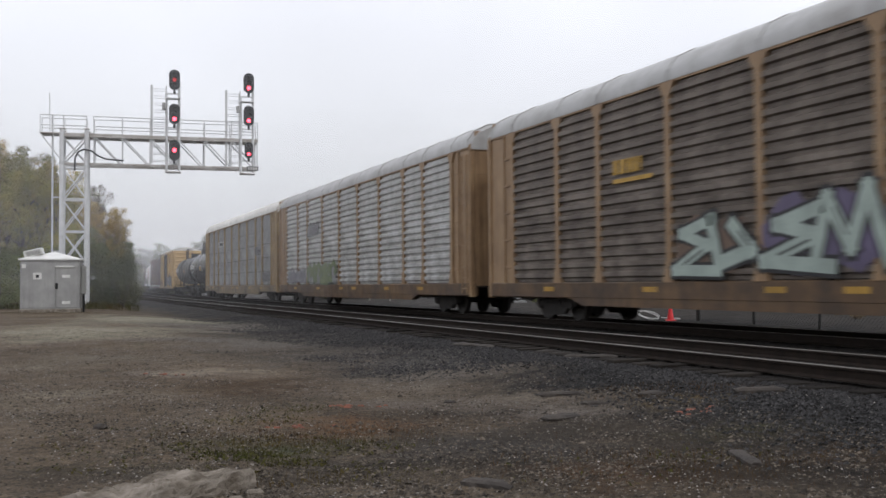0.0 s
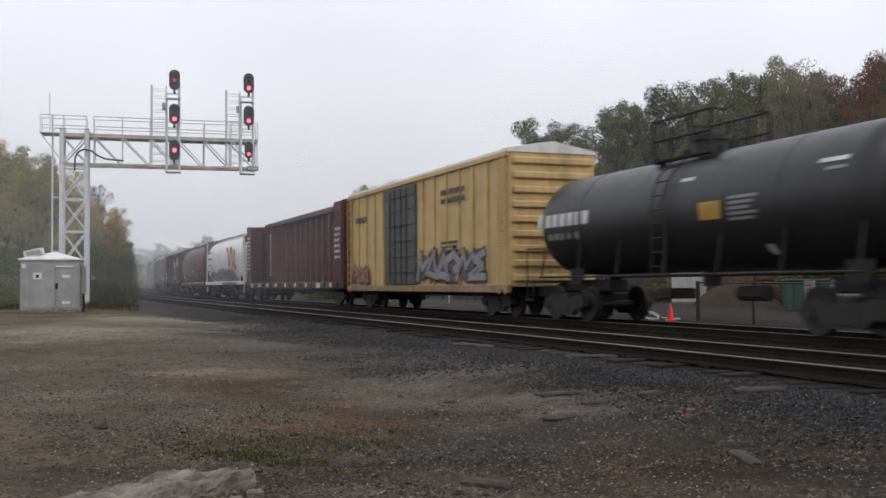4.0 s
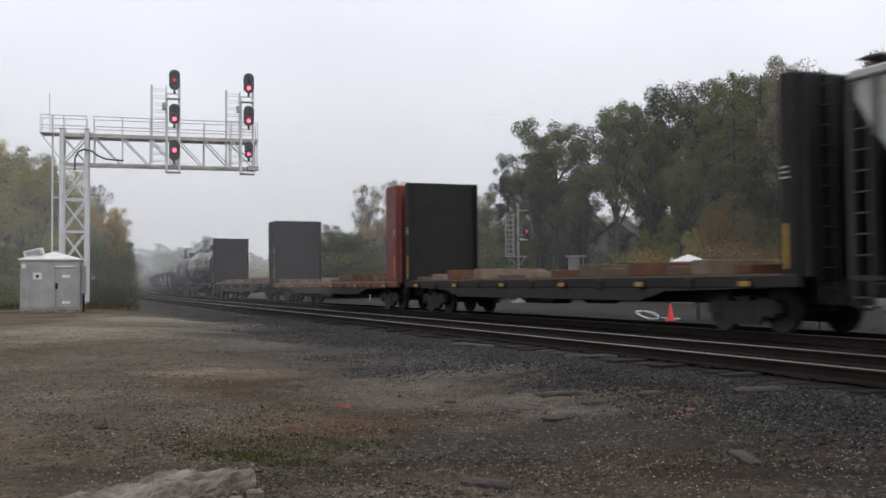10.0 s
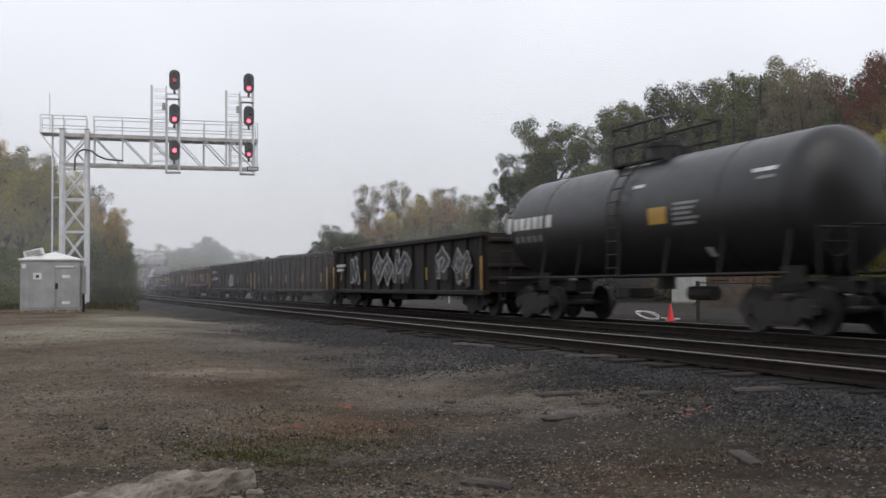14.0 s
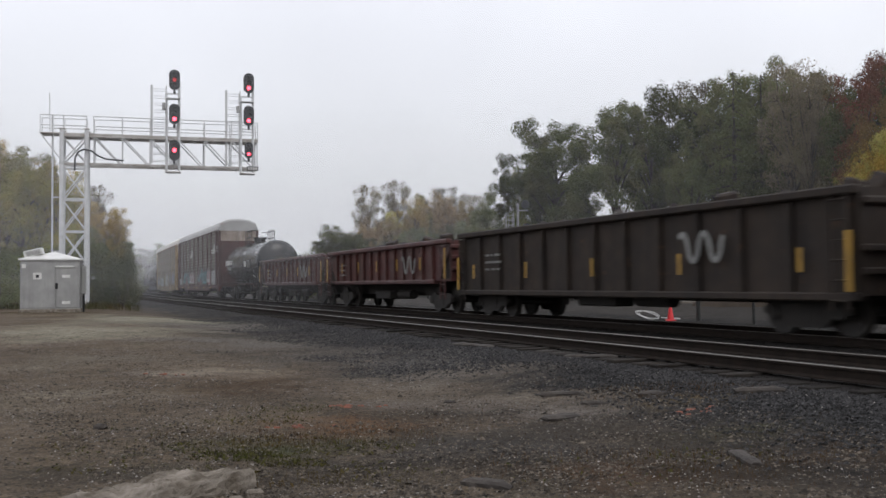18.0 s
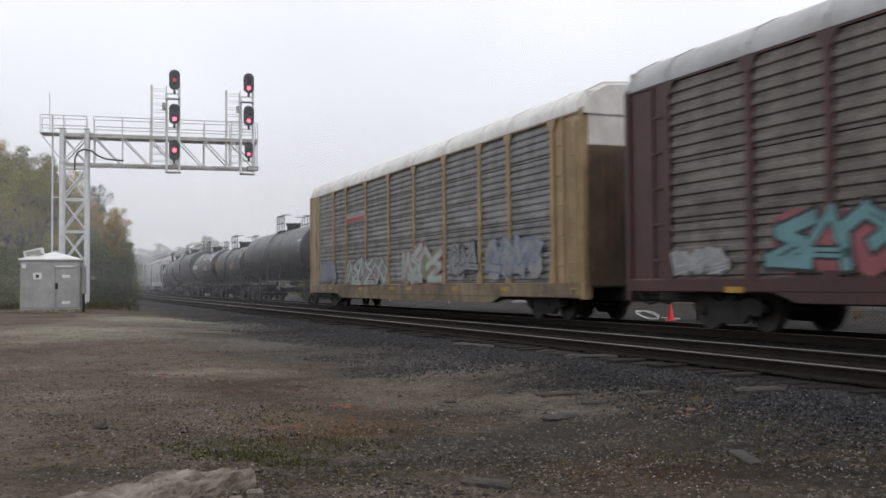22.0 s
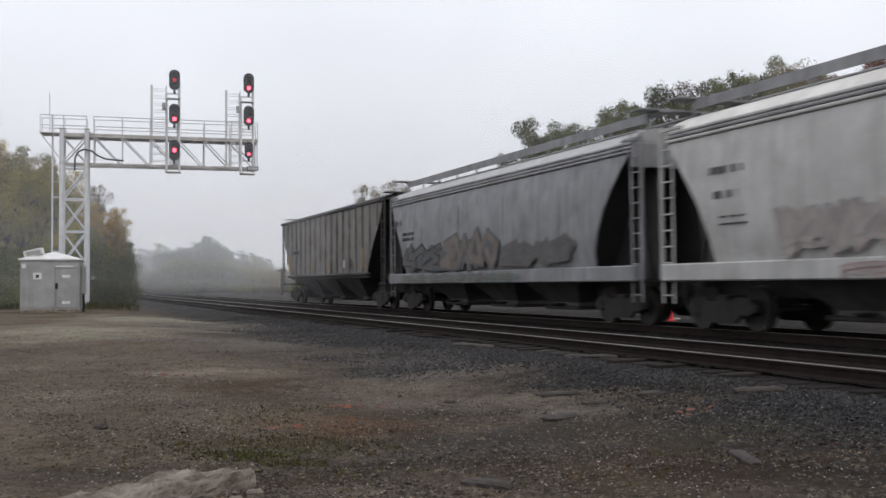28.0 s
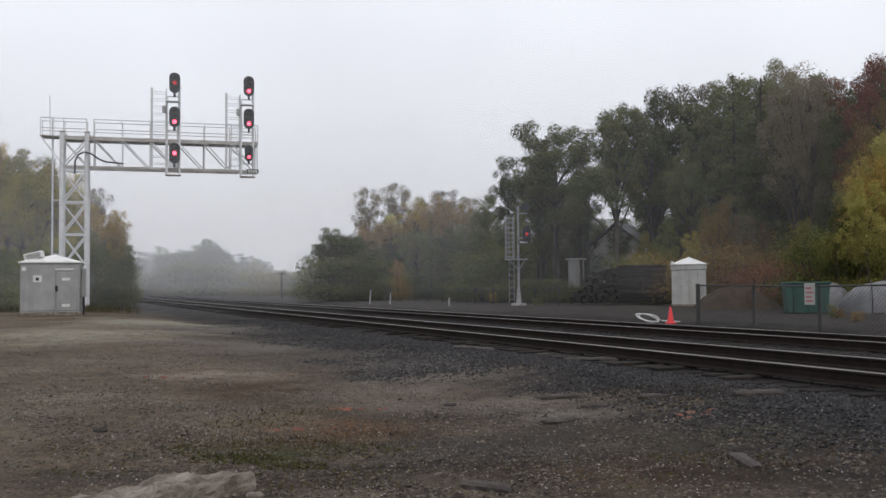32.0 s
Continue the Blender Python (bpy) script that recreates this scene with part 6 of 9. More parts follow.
tank_car("black tank car with ochre lettering", 25.205, 25.82, 1.40, 3.95, P_BLACK, 7, mark=P_OCHRE, placard=P_REFL, plat=1.6)
tank_car("glossy black tank car with white owner's mark", 25.82, 26.445, 1.44, 4.06, P_BLACK_GLOSS, 8, placard=P_REFL, plat=1.6)
tank_car("long black tank car with ochre stripes", 26.445, 27.28, 1.54, 4.42, P_BLACK, 9, stripes=7, name_bar=False, plat=1.5, band=True)
tank_car("short black tank car coupled to the grey hoppers", 27.28, 27.95, 1.42, 4.10, P_BLACK, 10)
smooth_hopper("pale grey smooth-sided grain hopper with faint spray paint", 27.95, 28.88, P_LGREY, P_LGREY, "pale")
smooth_hopper("sooty grey smooth-sided grain hopper with graffiti along the bottom", 28.88, 29.745, P_MGREY, P_MGREY, "dark")
# roof and top chord darkened in colour for their silhouette against the sky
flat_hopper("brown-streaked grey ribbed covered hopper, last in the train", 29.745, 30.64, P_OLDGREY, P_DARKEND, 18, "end")
# ---- railway fixtures ----
M_LENS_DIM = glow("dim_red_lens", (0.9, 0.05, 0.06), 0.32)
M_LENS_OFF = material("unlit_lens_glass", (0.05, 0.04, 0.04), rough=0.15, dirt=0.0, bump=0)
M_CONE = material("orange_cone_plastic", (0.85, 0.062, 0.070), (0.75, 0.05, 0.058), rough=0.4, dirt=0.1)
M_SHED = material("white_painted_steel_sheet", (0.45, 0.45, 0.43), (0.36, 0.36, 0.34), rough=0.5, scale=2.5, streak=0.6, grime=(0.25, 0.21, 0.16), dirt=0.2)
M_CABLE = material("white_plastic_hose", (0.75, 0.75, 0.73), rough=0.4, dirt=0.1)
M_PIPE = material("black_rubber_conduit", (0.03, 0.03, 0.032), rough=0.6, dirt=0.1)
M_FENCE = material("dark_fence_steel", (0.05, 0.05, 0.048), rough=0.6, scale=6)
M_GREEN = material("green_painted_steel", (0.035, 0.095, 0.075), (0.028, 0.075, 0.06), rough=0.5, streak=0.3)
M_TARP = material("pale_grey_tarpaulin", (0.17, 0.17, 0.175), (0.12, 0.12, 0.125), rough=0.45, scale=2, bump=0.4, bump_scale=5)
M_SIDING = material("white_board_siding", (0.66, 0.65, 0.62), (0.58, 0.57, 0.54), rough=0.6, streak=0.3)
M_ROOFING = material("dark_roof_shingle", (0.07, 0.07, 0.072), rough=0.8, scale=6)
M_POLE = material("grey_weathered_pole_wood", (0.12, 0.10, 0.085), rough=0.85, scale=5)


def signal_head(parent, at, lit, size=1.0):
    """A tall rounded black backboard with three hooded lenses, one of them lit."""
    x, y, z = at
    head = Mesh()
    w, h = 0.305 * size, 0.585 * size
    ring = []
    for i in range(24):
        a = 2 * math.pi * i / 24
        ring.append((w * math.cos(a), (h - w) * (1 if math.sin(a) >= 0 else -1) + w * math.sin(a)))
    head.prism([(x + a, z + b) for a, b in ring], y - 0.03, y + 0.03)
    head.cbox(x - w * 0.6, x + w * 0.6, y + 0.03, y + 0.34, z - h * 0.75, z + h * 0.75, 0.05)
    ob = part("signal_head", head, M_BLACK, parent)
    for k, dz in enumerate((0.29, 0.0, -0.29)):
        dz *= size
        hood = Mesh()
        n = 14
        r = 0.125 * size
        for i in range(n):
            a0, a1 = radians(-20 + 220 * i / n), radians(-20 + 220 * (i + 1) / n)
            hood.add([(x + r * math.cos(a0), y - 0.03, z + dz + r * math.sin(a0)), (x + r * math.cos(a1), y - 0.03, z + dz + r * math.sin(a1)),
                      (x + r * math.cos(a1), y - 0.28, z + dz + r * math.sin(a1) * 0.9), (x + r * math.cos(a0), y - 0.28, z + dz + r * math.sin(a0) * 0.9)], [(0, 1, 2, 3)])
        part("hood", hood, M_BLACK, ob)
        lens = Mesh().rod((x, y - 0.06, z + dz), (x, y - 0.03, z + dz), 0.108 * size, 16)
        on = lit is not None and k == lit[0]
        part("lens", lens, (M_RED_LAMP if lit[1] else M_LENS_DIM) if on else M_LENS_OFF, ob, "lit red lens" if on else "")
    return ob


def rung_cage(parent, x0, x1, y, z0, z1, n, mat=M_GALV, k_w=1.0):
    mesh = Mesh()
    for x in (x0, x1):
        for yy in (y - 0.35, y + 0.35):
            mesh.bar((x, yy, z0), (x, yy, z1), 0.07 * k_w, 0.05 * k_w)
    part("cage_rail", mesh, mat, parent)
    for k in range(n):
        z = z0 + (z1 - z0) * (k + 0.5) / n
        hoop = Mesh().path([(x0, y - 0.35, z), (x1, y - 0.35, z), (x1, y + 0.35, z), (x0, y + 0.35, z), (x0, y - 0.35, z)], 0.022 * k_w)
        part("cage_hoop", hoop, mat, parent)


def build_gantry():
    base = Vector((-19.98, 55.0, 0))
    g = thing("signal_gantry", "galvanised steel cantilever signal bridge with red lights", "signal gantry", m=Matrix.Translation(base) @ Matrix.Rotation(radians(17), 4, "Z"))
    W, D = 1.30, 1.15
    LOW, TOP = 7.86, 9.44                     # lower and upper chord
    for x in (-W, 0.0):
        for y in (-D / 2, D / 2):
            part("tower_leg", Mesh().rod((x, y, -0.25), (x, y, 9.78), 0.128, 14), M_GALV, g, smooth=True)
            part("leg_cap", Mesh().cbox(x - 0.17, x + 0.17, y - 0.17, y + 0.17, 9.78, 9.83, 0.02), M_GALV_RUSTY, g)
            part("base_plate", Mesh().cbox(x - 0.3, x + 0.3, y - 0.3, y + 0.3, -0.3, 0.06, 0.03), M_CONCRETE, g)
    zs = [0.5, 2.3, 4.1, 5.9, 7.7]
    for a, b in zip(zs, zs[1:]):
        for y in (-D / 2, D / 2):
            part("tower_brace", Mesh().bar((-W, y, a), (0, y, b), 0.07, 0.07), M_GALV, g)
            part("tower_brace", Mesh().bar((0, y + 0.075, a), (-W, y + 0.075, b), 0.07, 0.07), M_GALV, g)
            part("tower_strut", Mesh().bar((-W, y, b), (0, y, b), 0.085, 0.085), M_GALV, g)
        for x in (-W, 0):
            part("tower_side_brace", Mesh().bar((x, -D / 2, a), (x, D / 2, b), 0.06, 0.06), M_GALV, g)
    for y in (-D / 2, D / 2):
        part("tower_brace", Mesh().bar((-W, y, LOW + 0.05), (0, y, TOP), 0.07, 0.07), M_GALV, g)
        part("tower_brace", Mesh().bar((0, y + 0.075, LOW + 0.05), (-W, y + 0.075, TOP), 0.07, 0.07), M_GALV, g)
    L = 9.42
    for y in (-D / 2, D / 2):
        part("truss_chord", Mesh().bar((-W - 0.15, y, LOW), (L, y, LOW), 0.12, 0.12), M_GALV_RUSTY, g)
        part("truss_chord", Mesh().bar((-W - 0.15, y, TOP), (L, y, TOP), 0.13, 0.15), M_GALV_RUSTY, g)
        part("truss_post", Mesh().bar((0.38, y, LOW), (0.38, y, TOP), 0.07, 0.07), M_GALV, g)
        for k in range(6):
            a, b = 0.38 + 1.5 * k, 0.38 + 1.5 * (k + 1)
            part("truss_diagonal", Mesh().bar((a + 0.06, y, TOP - 0.05), (b - 0.06, y, LOW + 0.05), 0.062, 0.062), M_GALV, g)
            part("truss_post", Mesh().bar((b, y, LOW), (b, y, TOP), 0.065, 0.065), M_GALV, g)
    for k in range(9):
        x = L * k / 8
        part("truss_tie", Mesh().bar((x, -D / 2, LOW), (x, D / 2, LOW), 0.06, 0.06), M_GALV, g)
        part("truss_tie", Mesh().bar((x, -D / 2, TOP), (x, D / 2, TOP), 0.06, 0.06), M_GALV, g)
    part("walkway", Mesh().box(-2.45, L, -D / 2 - 0.05, D / 2 + 0.05, 9.52, 9.57), M_GALV_RUSTY, g)
    for y in (-D / 2, D / 2):
        part("walkway_bracket", Mesh().bar((-2.4, y, 9.5), (-W, y, 8.0), 0.05, 0.05), M_GALV, g)
    for x0, x1, posts in ((-2.42, -0.02, 3), (0.36, L, 7)):
        for y in (-D / 2, D / 2):
            for z in (9.98, 10.54):
                part("hand_rail", Mesh().rod((x0, y, z), (x1, y, z), 0.028, 6), M_GALV, g)
            for k in range(posts):
                x = x0 + (x1 - x0) * k / (posts - 1)
                part("rail_post", Mesh().rod((x, y, 9.5), (x, y, 10.55), 0.028, 6), M_GALV, g)
    for sx, top, heads in ((4.70, 12.50, ((12.74, 1, False, 1.0), (10.79, 2, True, 1.0), (8.72, 1, True, 1.0))), (8.86, 12.40, ((12.76, 2, True, 1.0), (10.86, 2, True, 1.0), (8.86, 2, True, 0.80)))):
        front = -D / 2 - 0.10
        part("signal_mast", Mesh().rod((sx - 0.43, front, 7.5), (sx - 0.43, front, 12.0), 0.075, 10), M_GALV, g, smooth=True)
        part("signal_mast", Mesh().rod((sx + 0.27, front, 7.6), (sx + 0.27, front, 12.7), 0.075, 10), M_GALV, g, smooth=True)
        rung_cage(g, sx - 1.20, sx - 0.44, -0.1, 8.0, top, 11, k_w=0.72)
        part("cage_post", Mesh().bar((sx - 1.24, -D / 2 + 0.1, 8.0), (sx - 1.24, -D / 2 + 0.1, top), 0.13, 0.08), M_GALV, g)
        part("signal_platform", Mesh().cbox(sx - 0.50, sx + 0.36, -D / 2 - 0.5, -D / 2, 7.44, 7.52, 0.02), M_GALV_RUSTY, g)
        part("signal_platform", Mesh().cbox(sx - 0.46, sx + 0.3, -D / 2 - 0.5, -D / 2, 11.66, 11.71, 0.02), M_GALV, g)
        part("junction_box", Mesh().cbox(sx - 0.68, sx - 0.48, -D / 2 - 0.3, -D / 2 - 0.1, 11.05, 11.45, 0.03), M_CAB, g)
        for z, k, bright, size in heads:
            signal_head(g, (sx, -D / 2 - 0.45, z), (k, bright), size)
            part("head_neck", Mesh().rod((sx, -D / 2 - 0.40, z - 0.80 * size), (sx, -D / 2 - 0.40, z - 0.55 * size), 0.07, 10), M_BLACK, g)
            part("bracket", Mesh().bar((sx - 0.43, front, z - 0.74 * size), (sx + 0.27, front, z - 0.74 * size), 0.06, 0.06), M_GALV, g)
            part("bracket", Mesh().bar((sx, front, z - 0.74 * size), (sx, -D / 2 - 0.45, z - 0.74 * size), 0.07, 0.07), M_GALV, g)
    pts = [(-0.62, -D / 2 - 0.2, 7.45), (-0.60, -D / 2 - 0.2, 8.15), (-0.42, -D / 2 - 0.2, 8.52), (-0.12, -D / 2 - 0.2, 8.66), (0.25, -D / 2 - 0.2, 8.58), (0.62, -D / 2 - 0.2, 8.30), (1.0, -D / 2 - 0.2, 8.14), (1.95, -D / 2 - 0.2, 8.08)]
    part("cable_conduit", Mesh().path(pts, 0.05, 8), M_PIPE, g)
    part("antenna_pipe", Mesh().rod((-1.80, -0.3, -0.1), (-1.80, -0.3, 10.6), 0.05, 8), M_GALV, g)
    part("antenna_whip", Mesh().rod((-1.93, -0.3, 9.5), (-1.97, -0.3, 11.8), 0.028, 6), M_GALV, g)
    for z in (3.0, 6.0):
        part("antenna_clamp", Mesh().bar((-1.80, -0.3, z), (-W, -0.3, z), 0.05, 0.05), M_GALV, g)
    plate = part("number_plate", Mesh().cbox(8.72, 9.40, -D / 2 - 0.58, -D / 2 - 0.55, 7.66, 7.90, 0.01), M_BLACK, g)
    for k in range(4):
        part("plate_mark", Mesh().box(8.80 + k * 0.14, 8.89 + k * 0.14, -D / 2 - 0.59, -D / 2 - 0.582, 7.71, 7.85), P_MARK, plate)


build_gantry()


def build_cabinet():
    c = thing("signal_cabinet", "grey aluminium signal equipment cabinet with a low hipped roof", "equipment cabinet", m=pose(-17.02, 42.75, 0, 0, 0, 16))
    w, d = 1.19, 0.95
    part("body", Mesh().cbox(-w, w, -d, d, 0.0, 2.17, 0.02), M_CAB, c)
    part("plinth", Mesh().cbox(-w - 0.06, w + 0.06, -d - 0.06, d + 0.06, -0.32, 0.09, 0.03), M_CONCRETE, c)
    roof = Mesh()
    roof.add([(-w - 0.07, -d - 0.07, 2.17), (w + 0.07, -d - 0.07, 2.17), (w + 0.07, d + 0.07, 2.17), (-w - 0.07, d + 0.07, 2.17), (-w - 0.07, -d - 0.07, 2.23), (w + 0.07, -d - 0.07, 2.23),
              (w + 0.07, d + 0.07, 2.23), (-w - 0.07, d + 0.07, 2.23), (0.10, 0, 2.56)], [(0, 3, 2, 1), (0, 1, 5, 4), (1, 2, 6, 5), (2, 3, 7, 6), (3, 0, 4, 7), (4, 5, 8), (5, 6, 8), (6, 7, 8), (7, 4, 8)])
    part("roof", roof, M_WHITE, c)
    m = pose(-0.72, -0.3, 2.50, 0, -14, 0)
    part("roof_hatch", Mesh().cbox(-0.38, 0.38, -0.35, 0.35, -0.14, 0.14, 0.02, m=m), M_WHITE, c)
    for k in range(4):
        part("hatch_louvre", Mesh().box(-0.28, 0.28, -0.37, -0.352, -0.09 + k * 0.05, -0.065 + k * 0.05, m=m), M_CAB, c)
    for x0, x1 in ((-1.12, 0.20), (0.24, 1.12)):
        dr = part("door", Mesh().cbox(x0, x1, -d - 0.025, -d + 0.01, 0.14, 2.05, 0.012), M_CAB, c)
        part("hinge", Mesh().rod((x0 + 0.02 if x0 < 0 else x1 - 0.02, -d - 0.03, 0.4), (x0 + 0.02 if x0 < 0 else x1 - 0.02, -d - 0.03, 0.6), 0.02).rod((x0 + 0.02 if x0 < 0 else x1 - 0.02, -d - 0.03, 1.6), (x0 + 0.02 if x0 < 0 else x1 - 0.02, -d - 0.03, 1.8), 0.02), M_CAB, dr)
    part("handle", Mesh().cbox(0.21, 0.31, -d - 0.09, -d - 0.02, 0.95, 1.2, 0.02), M_BLACK, c)
    part("drip_rail", Mesh().cbox(0.20, 0.95, -d - 0.07, -d - 0.02, 1.86, 1.93, 0.01), M_WHITE, c)
    part("notice", Mesh().box(-0.68, -0.34, -d - 0.036, -d - 0.026, 1.36, 1.64), M_WHITE, c)
    part("notice_mark", Mesh().box(-0.57, -0.44, -d - 0.042, -d - 0.037, 1.42, 1.55), M_BLACK, c)
    for z in (1.42, 0.30):
        part("label_plate", Mesh().box(0.48, 0.80, -d - 0.036, -d - 0.026, z, z + 0.12), M_WHITE, c)
    part("label_plate", Mesh().box(-1.12, -0.96, -d - 0.036, -d - 0.026, 1.84, 2.0), M_WHITE, c)
    part("meter_box", Mesh().cbox(w, w + 0.20, -0.4, 0.1, 0.7, 1.95, 0.03), M_CAB, c)
    part("meter_pipe", Mesh().rod((w + 0.1, -0.15, -0.1), (w + 0.1, -0.15, 0.7), 0.05, 8), M_BLACK, c)


build_cabinet()


M_MAST = material("dull_weathered_zinc", (0.30, 0.30, 0.30), (0.21, 0.21, 0.21), rough=0.6, scale=4, dirt=0.3)


def build_mast_signal():
    g = thing("mast_signal", "galvanised mast signal with a dim red light beside the far track", "railway signal", m=pose(4.42, 57.6, -0.15, 0, 0, 3))
    part("mast", Mesh().rod((0, 0, 0.2), (0, 0, 5.85), 0.07, 12), M_MAST, g)
    part("base", Mesh().rod((0, 0, 0.15), (0, 0, 1.0), 0.17, 12, r2=0.09).cbox(-0.42, 0.42, -0.42, 0.42, -0.15, 0.16, 0.04), M_MAST, g)
    rung_cage(g, -0.72, -0.28, 0.0, 2.75, 5.3, 9, M_MAST, 0.6)
    part("ladder", Mesh().bar((-0.55, 0, 0.1), (-0.55, 0, 5.3), 0.03, 0.025).bar((-0.25, 0, 0.1), (-0.25, 0, 5.3), 0.03, 0.025), M_MAST, g)
    for k in range(14):
        part("rung", Mesh().rod((-0.55, 0, 0.4 + k * 0.35), (-0.25, 0, 0.4 + k * 0.35), 0.015, 6), M_MAST, g)
    part("platform_brace", Mesh().bar((-0.6, 0, 2.75), (0, 0, 2.15), 0.06, 0.05).bar((0.45, 0, 2.75), (0, 0, 2.15), 0.06, 0.05).box(-0.75, 0.5, -0.4, 0.4, 2.72, 2.77), M_MAST, g)
    part("top_head", Mesh().rod((0.42, -0.20, 5.80), (0.42, -0.14, 5.80), 0.27, 20).cbox(0.28, 0.56, -0.14, 0.1, 5.66, 5.94, 0.04), M_BLACK, g)
    part("arm", Mesh().bar((0, 0, 5.45), (0.6, -0.05, 5.45), 0.08, 0.08), M_MAST, g)
    signal_head(g, (0.48, -0.25, 4.22), (1, False), 0.82)
    part("head_arm", Mesh().bar((0, 0, 4.0), (0.48, -0.1, 4.0), 0.07, 0.07), M_MAST, g)
    part("number_plate", Mesh().box(0.0, 0.60, -0.2, -0.17, 3.62, 3.86), M_BLACK, g)
    mk = Mesh()
    for k in range(4):
        mk.box(0.07 + k * 0.13, 0.155 + k * 0.13, -0.212, -0.202, 3.68, 3.80)
    part("plate_marks", mk, P_MARK, g)


build_mast_signal()


def build_shed():
    s = thing("equipment_shed", "rust-streaked white metal equipment shed with pyramid roof", "shed", m=pose(13.66, 54.6, -0.12, 0, 0, -14))
    w, d = 0.92, 0.80
    part("plinth", Mesh().cbox(-w - 0.05, w + 0.05, -d - 0.05, d + 0.05, -0.15, 0.08, 0.03), M_CONCRETE, s)
    for k in range(4):
        a = -w + 2 * w * k / 4
        part("front_panel", Mesh().cbox(a + 0.005, a + w / 2 - 0.005, -d, -d + 0.05, 0.05, 1.95, 0.01), M_SHED, s)
    part("side_panel", Mesh().cbox(w - 0.05, w, -d + 0.052, d, 0.05, 1.95, 0.01), M_SHED, s)
    part("side_panel", Mesh().cbox(-w, -w + 0.05, -d + 0.052, d, 0.05, 1.95, 0.01), M_SHED, s)
    part("back_panel", Mesh().cbox(-w + 0.052, w - 0.052, d - 0.05, d, 0.05, 1.95, 0.01), M_SHED, s)
    part("fascia", Mesh().cbox(-w - 0.05, w + 0.05, -d - 0.05, d + 0.05, 1.96, 2.26, 0.02), M_SHED, s)
    roof = Mesh().add([(-w - 0.1, -d - 0.1, 2.265), (w + 0.1, -d - 0.1, 2.265), (w + 0.1, d + 0.1, 2.265), (-w - 0.1, d + 0.1, 2.265), (0, 0, 2.68)], [(0, 3, 2, 1), (0, 1, 4), (1, 2, 4), (2, 3, 4), (3, 0, 4)])
    part("roof", roof, M_WHITE, s)
    part("finial", Mesh().rod((-w + 0.05, -d, 2.26), (-w + 0.05, -d, 2.45), 0.07, 8), M_WHITE, s)
    part("vent", Mesh().cbox(0.5, 0.75, -d - 0.03, -d - 0.004, 0.6, 1.05, 0.01), M_CAB, s)


build_shed()


def build_tie_stack():
    st = thing("tie_stack", "loose stack of old creosoted railway ties", "timber stack", m=pose(11.3, 59.0, 0.0, 0, 0, -8))
    rng = random.Random(5)
    tie = Mesh().cbox(-1.3, 1.3, -0.115, 0.115, -0.09, 0.09, 0.015).data("old_tie", [M_TIE])
    for layer in range(12):                  # long sides towards the track
        for k in range(4):
            m = pose(0.6 + rng.uniform(-0.25, 0.2), -0.4 + k * 0.25, 0.08 + layer * 0.185, 0, rng.uniform(-1.5, 1.5), rng.uniform(-3, 3))
            part("old_tie", tie, M_TIE, st).matrix_basis = m
    for layer in range(11):                  # ends towards the track, the heap running out
        for k in range(11 - layer // 2):
            m = pose(-0.95 - k * 0.26 + rng.uniform(-0.06, 0.06), 0.3 + rng.uniform(-0.3, 0.3), 0.08 + layer * 0.19 - 0.05 * k * (layer > 2), rng.uniform(-5, 5), rng.uniform(-2, 2), 90 + rng.uniform(-7, 7))
            part("old_tie", tie, M_TIE, st).matrix_basis = m


build_tie_stack()


def build_fence(name, label, lat, s0, s1, gap, height, mesh_pitch, ground):
    f = thing(name, label, "fence")
    n = int(abs(s1 - s0) / gap)
    pts = []
    for k in range(n + 1):
        s = s0 + (s1 - s0) * k / n
        p, _ = rail_point(s, lat)
        z = ground_z(p.x, p.y) if ground is None else ground
        pts.append((p.x, p.y, z))
        part("post", Mesh().rod((p.x, p.y, z - 0.2), (p.x, p.y, z + height + 0.05), 0.045 if k else 0.075, 8), M_FENCE, f)
    for a, b in zip(pts, pts[1:]):
        part("top_rail", Mesh().rod((a[0], a[1], a[2] + height), (b[0], b[1], b[2] + height), 0.025, 6), M_FENCE, f)
        wire = Mesh()
        L = gap
        k = int(L / mesh_pitch)
        va, vb = Vector(a), Vector(b)
        for i in range(k):
            u = i / k
            hh = height - 0.05
            p0, p1 = va.lerp(vb, u), va.lerp(vb, min(1, u + hh / L))
            top = hh * min(1, (1 - u) * L / hh)
            wire.bar(p0 + Vector((0, 0, 0.05)), p1 + Vector((0, 0, 0.05 + top)), 0.006, 0.006)
            p2 = va.lerp(vb, 1 - u)
            p3 = va.lerp(vb, max(0, 1 - u - hh / L))
            wire.bar(p2 + Vector((0, 0, 0.05)), p3 + Vector((0, 0, 0.05 + top)), 0.006, 0.006)
        tagged(part("chain_link", wire, M_FENCE, f), kind="stuff")
    return f


build_fence("chain_link_fence", "low dark chain-link fence along the railway", 20.1, 27.05, 5, 2.55, 1.27, 0.12, None)
build_fence("far_fence", "low dark wire fence before the woods", 27.5, 92, 50, 3.0, 1.0, 0.16, None)


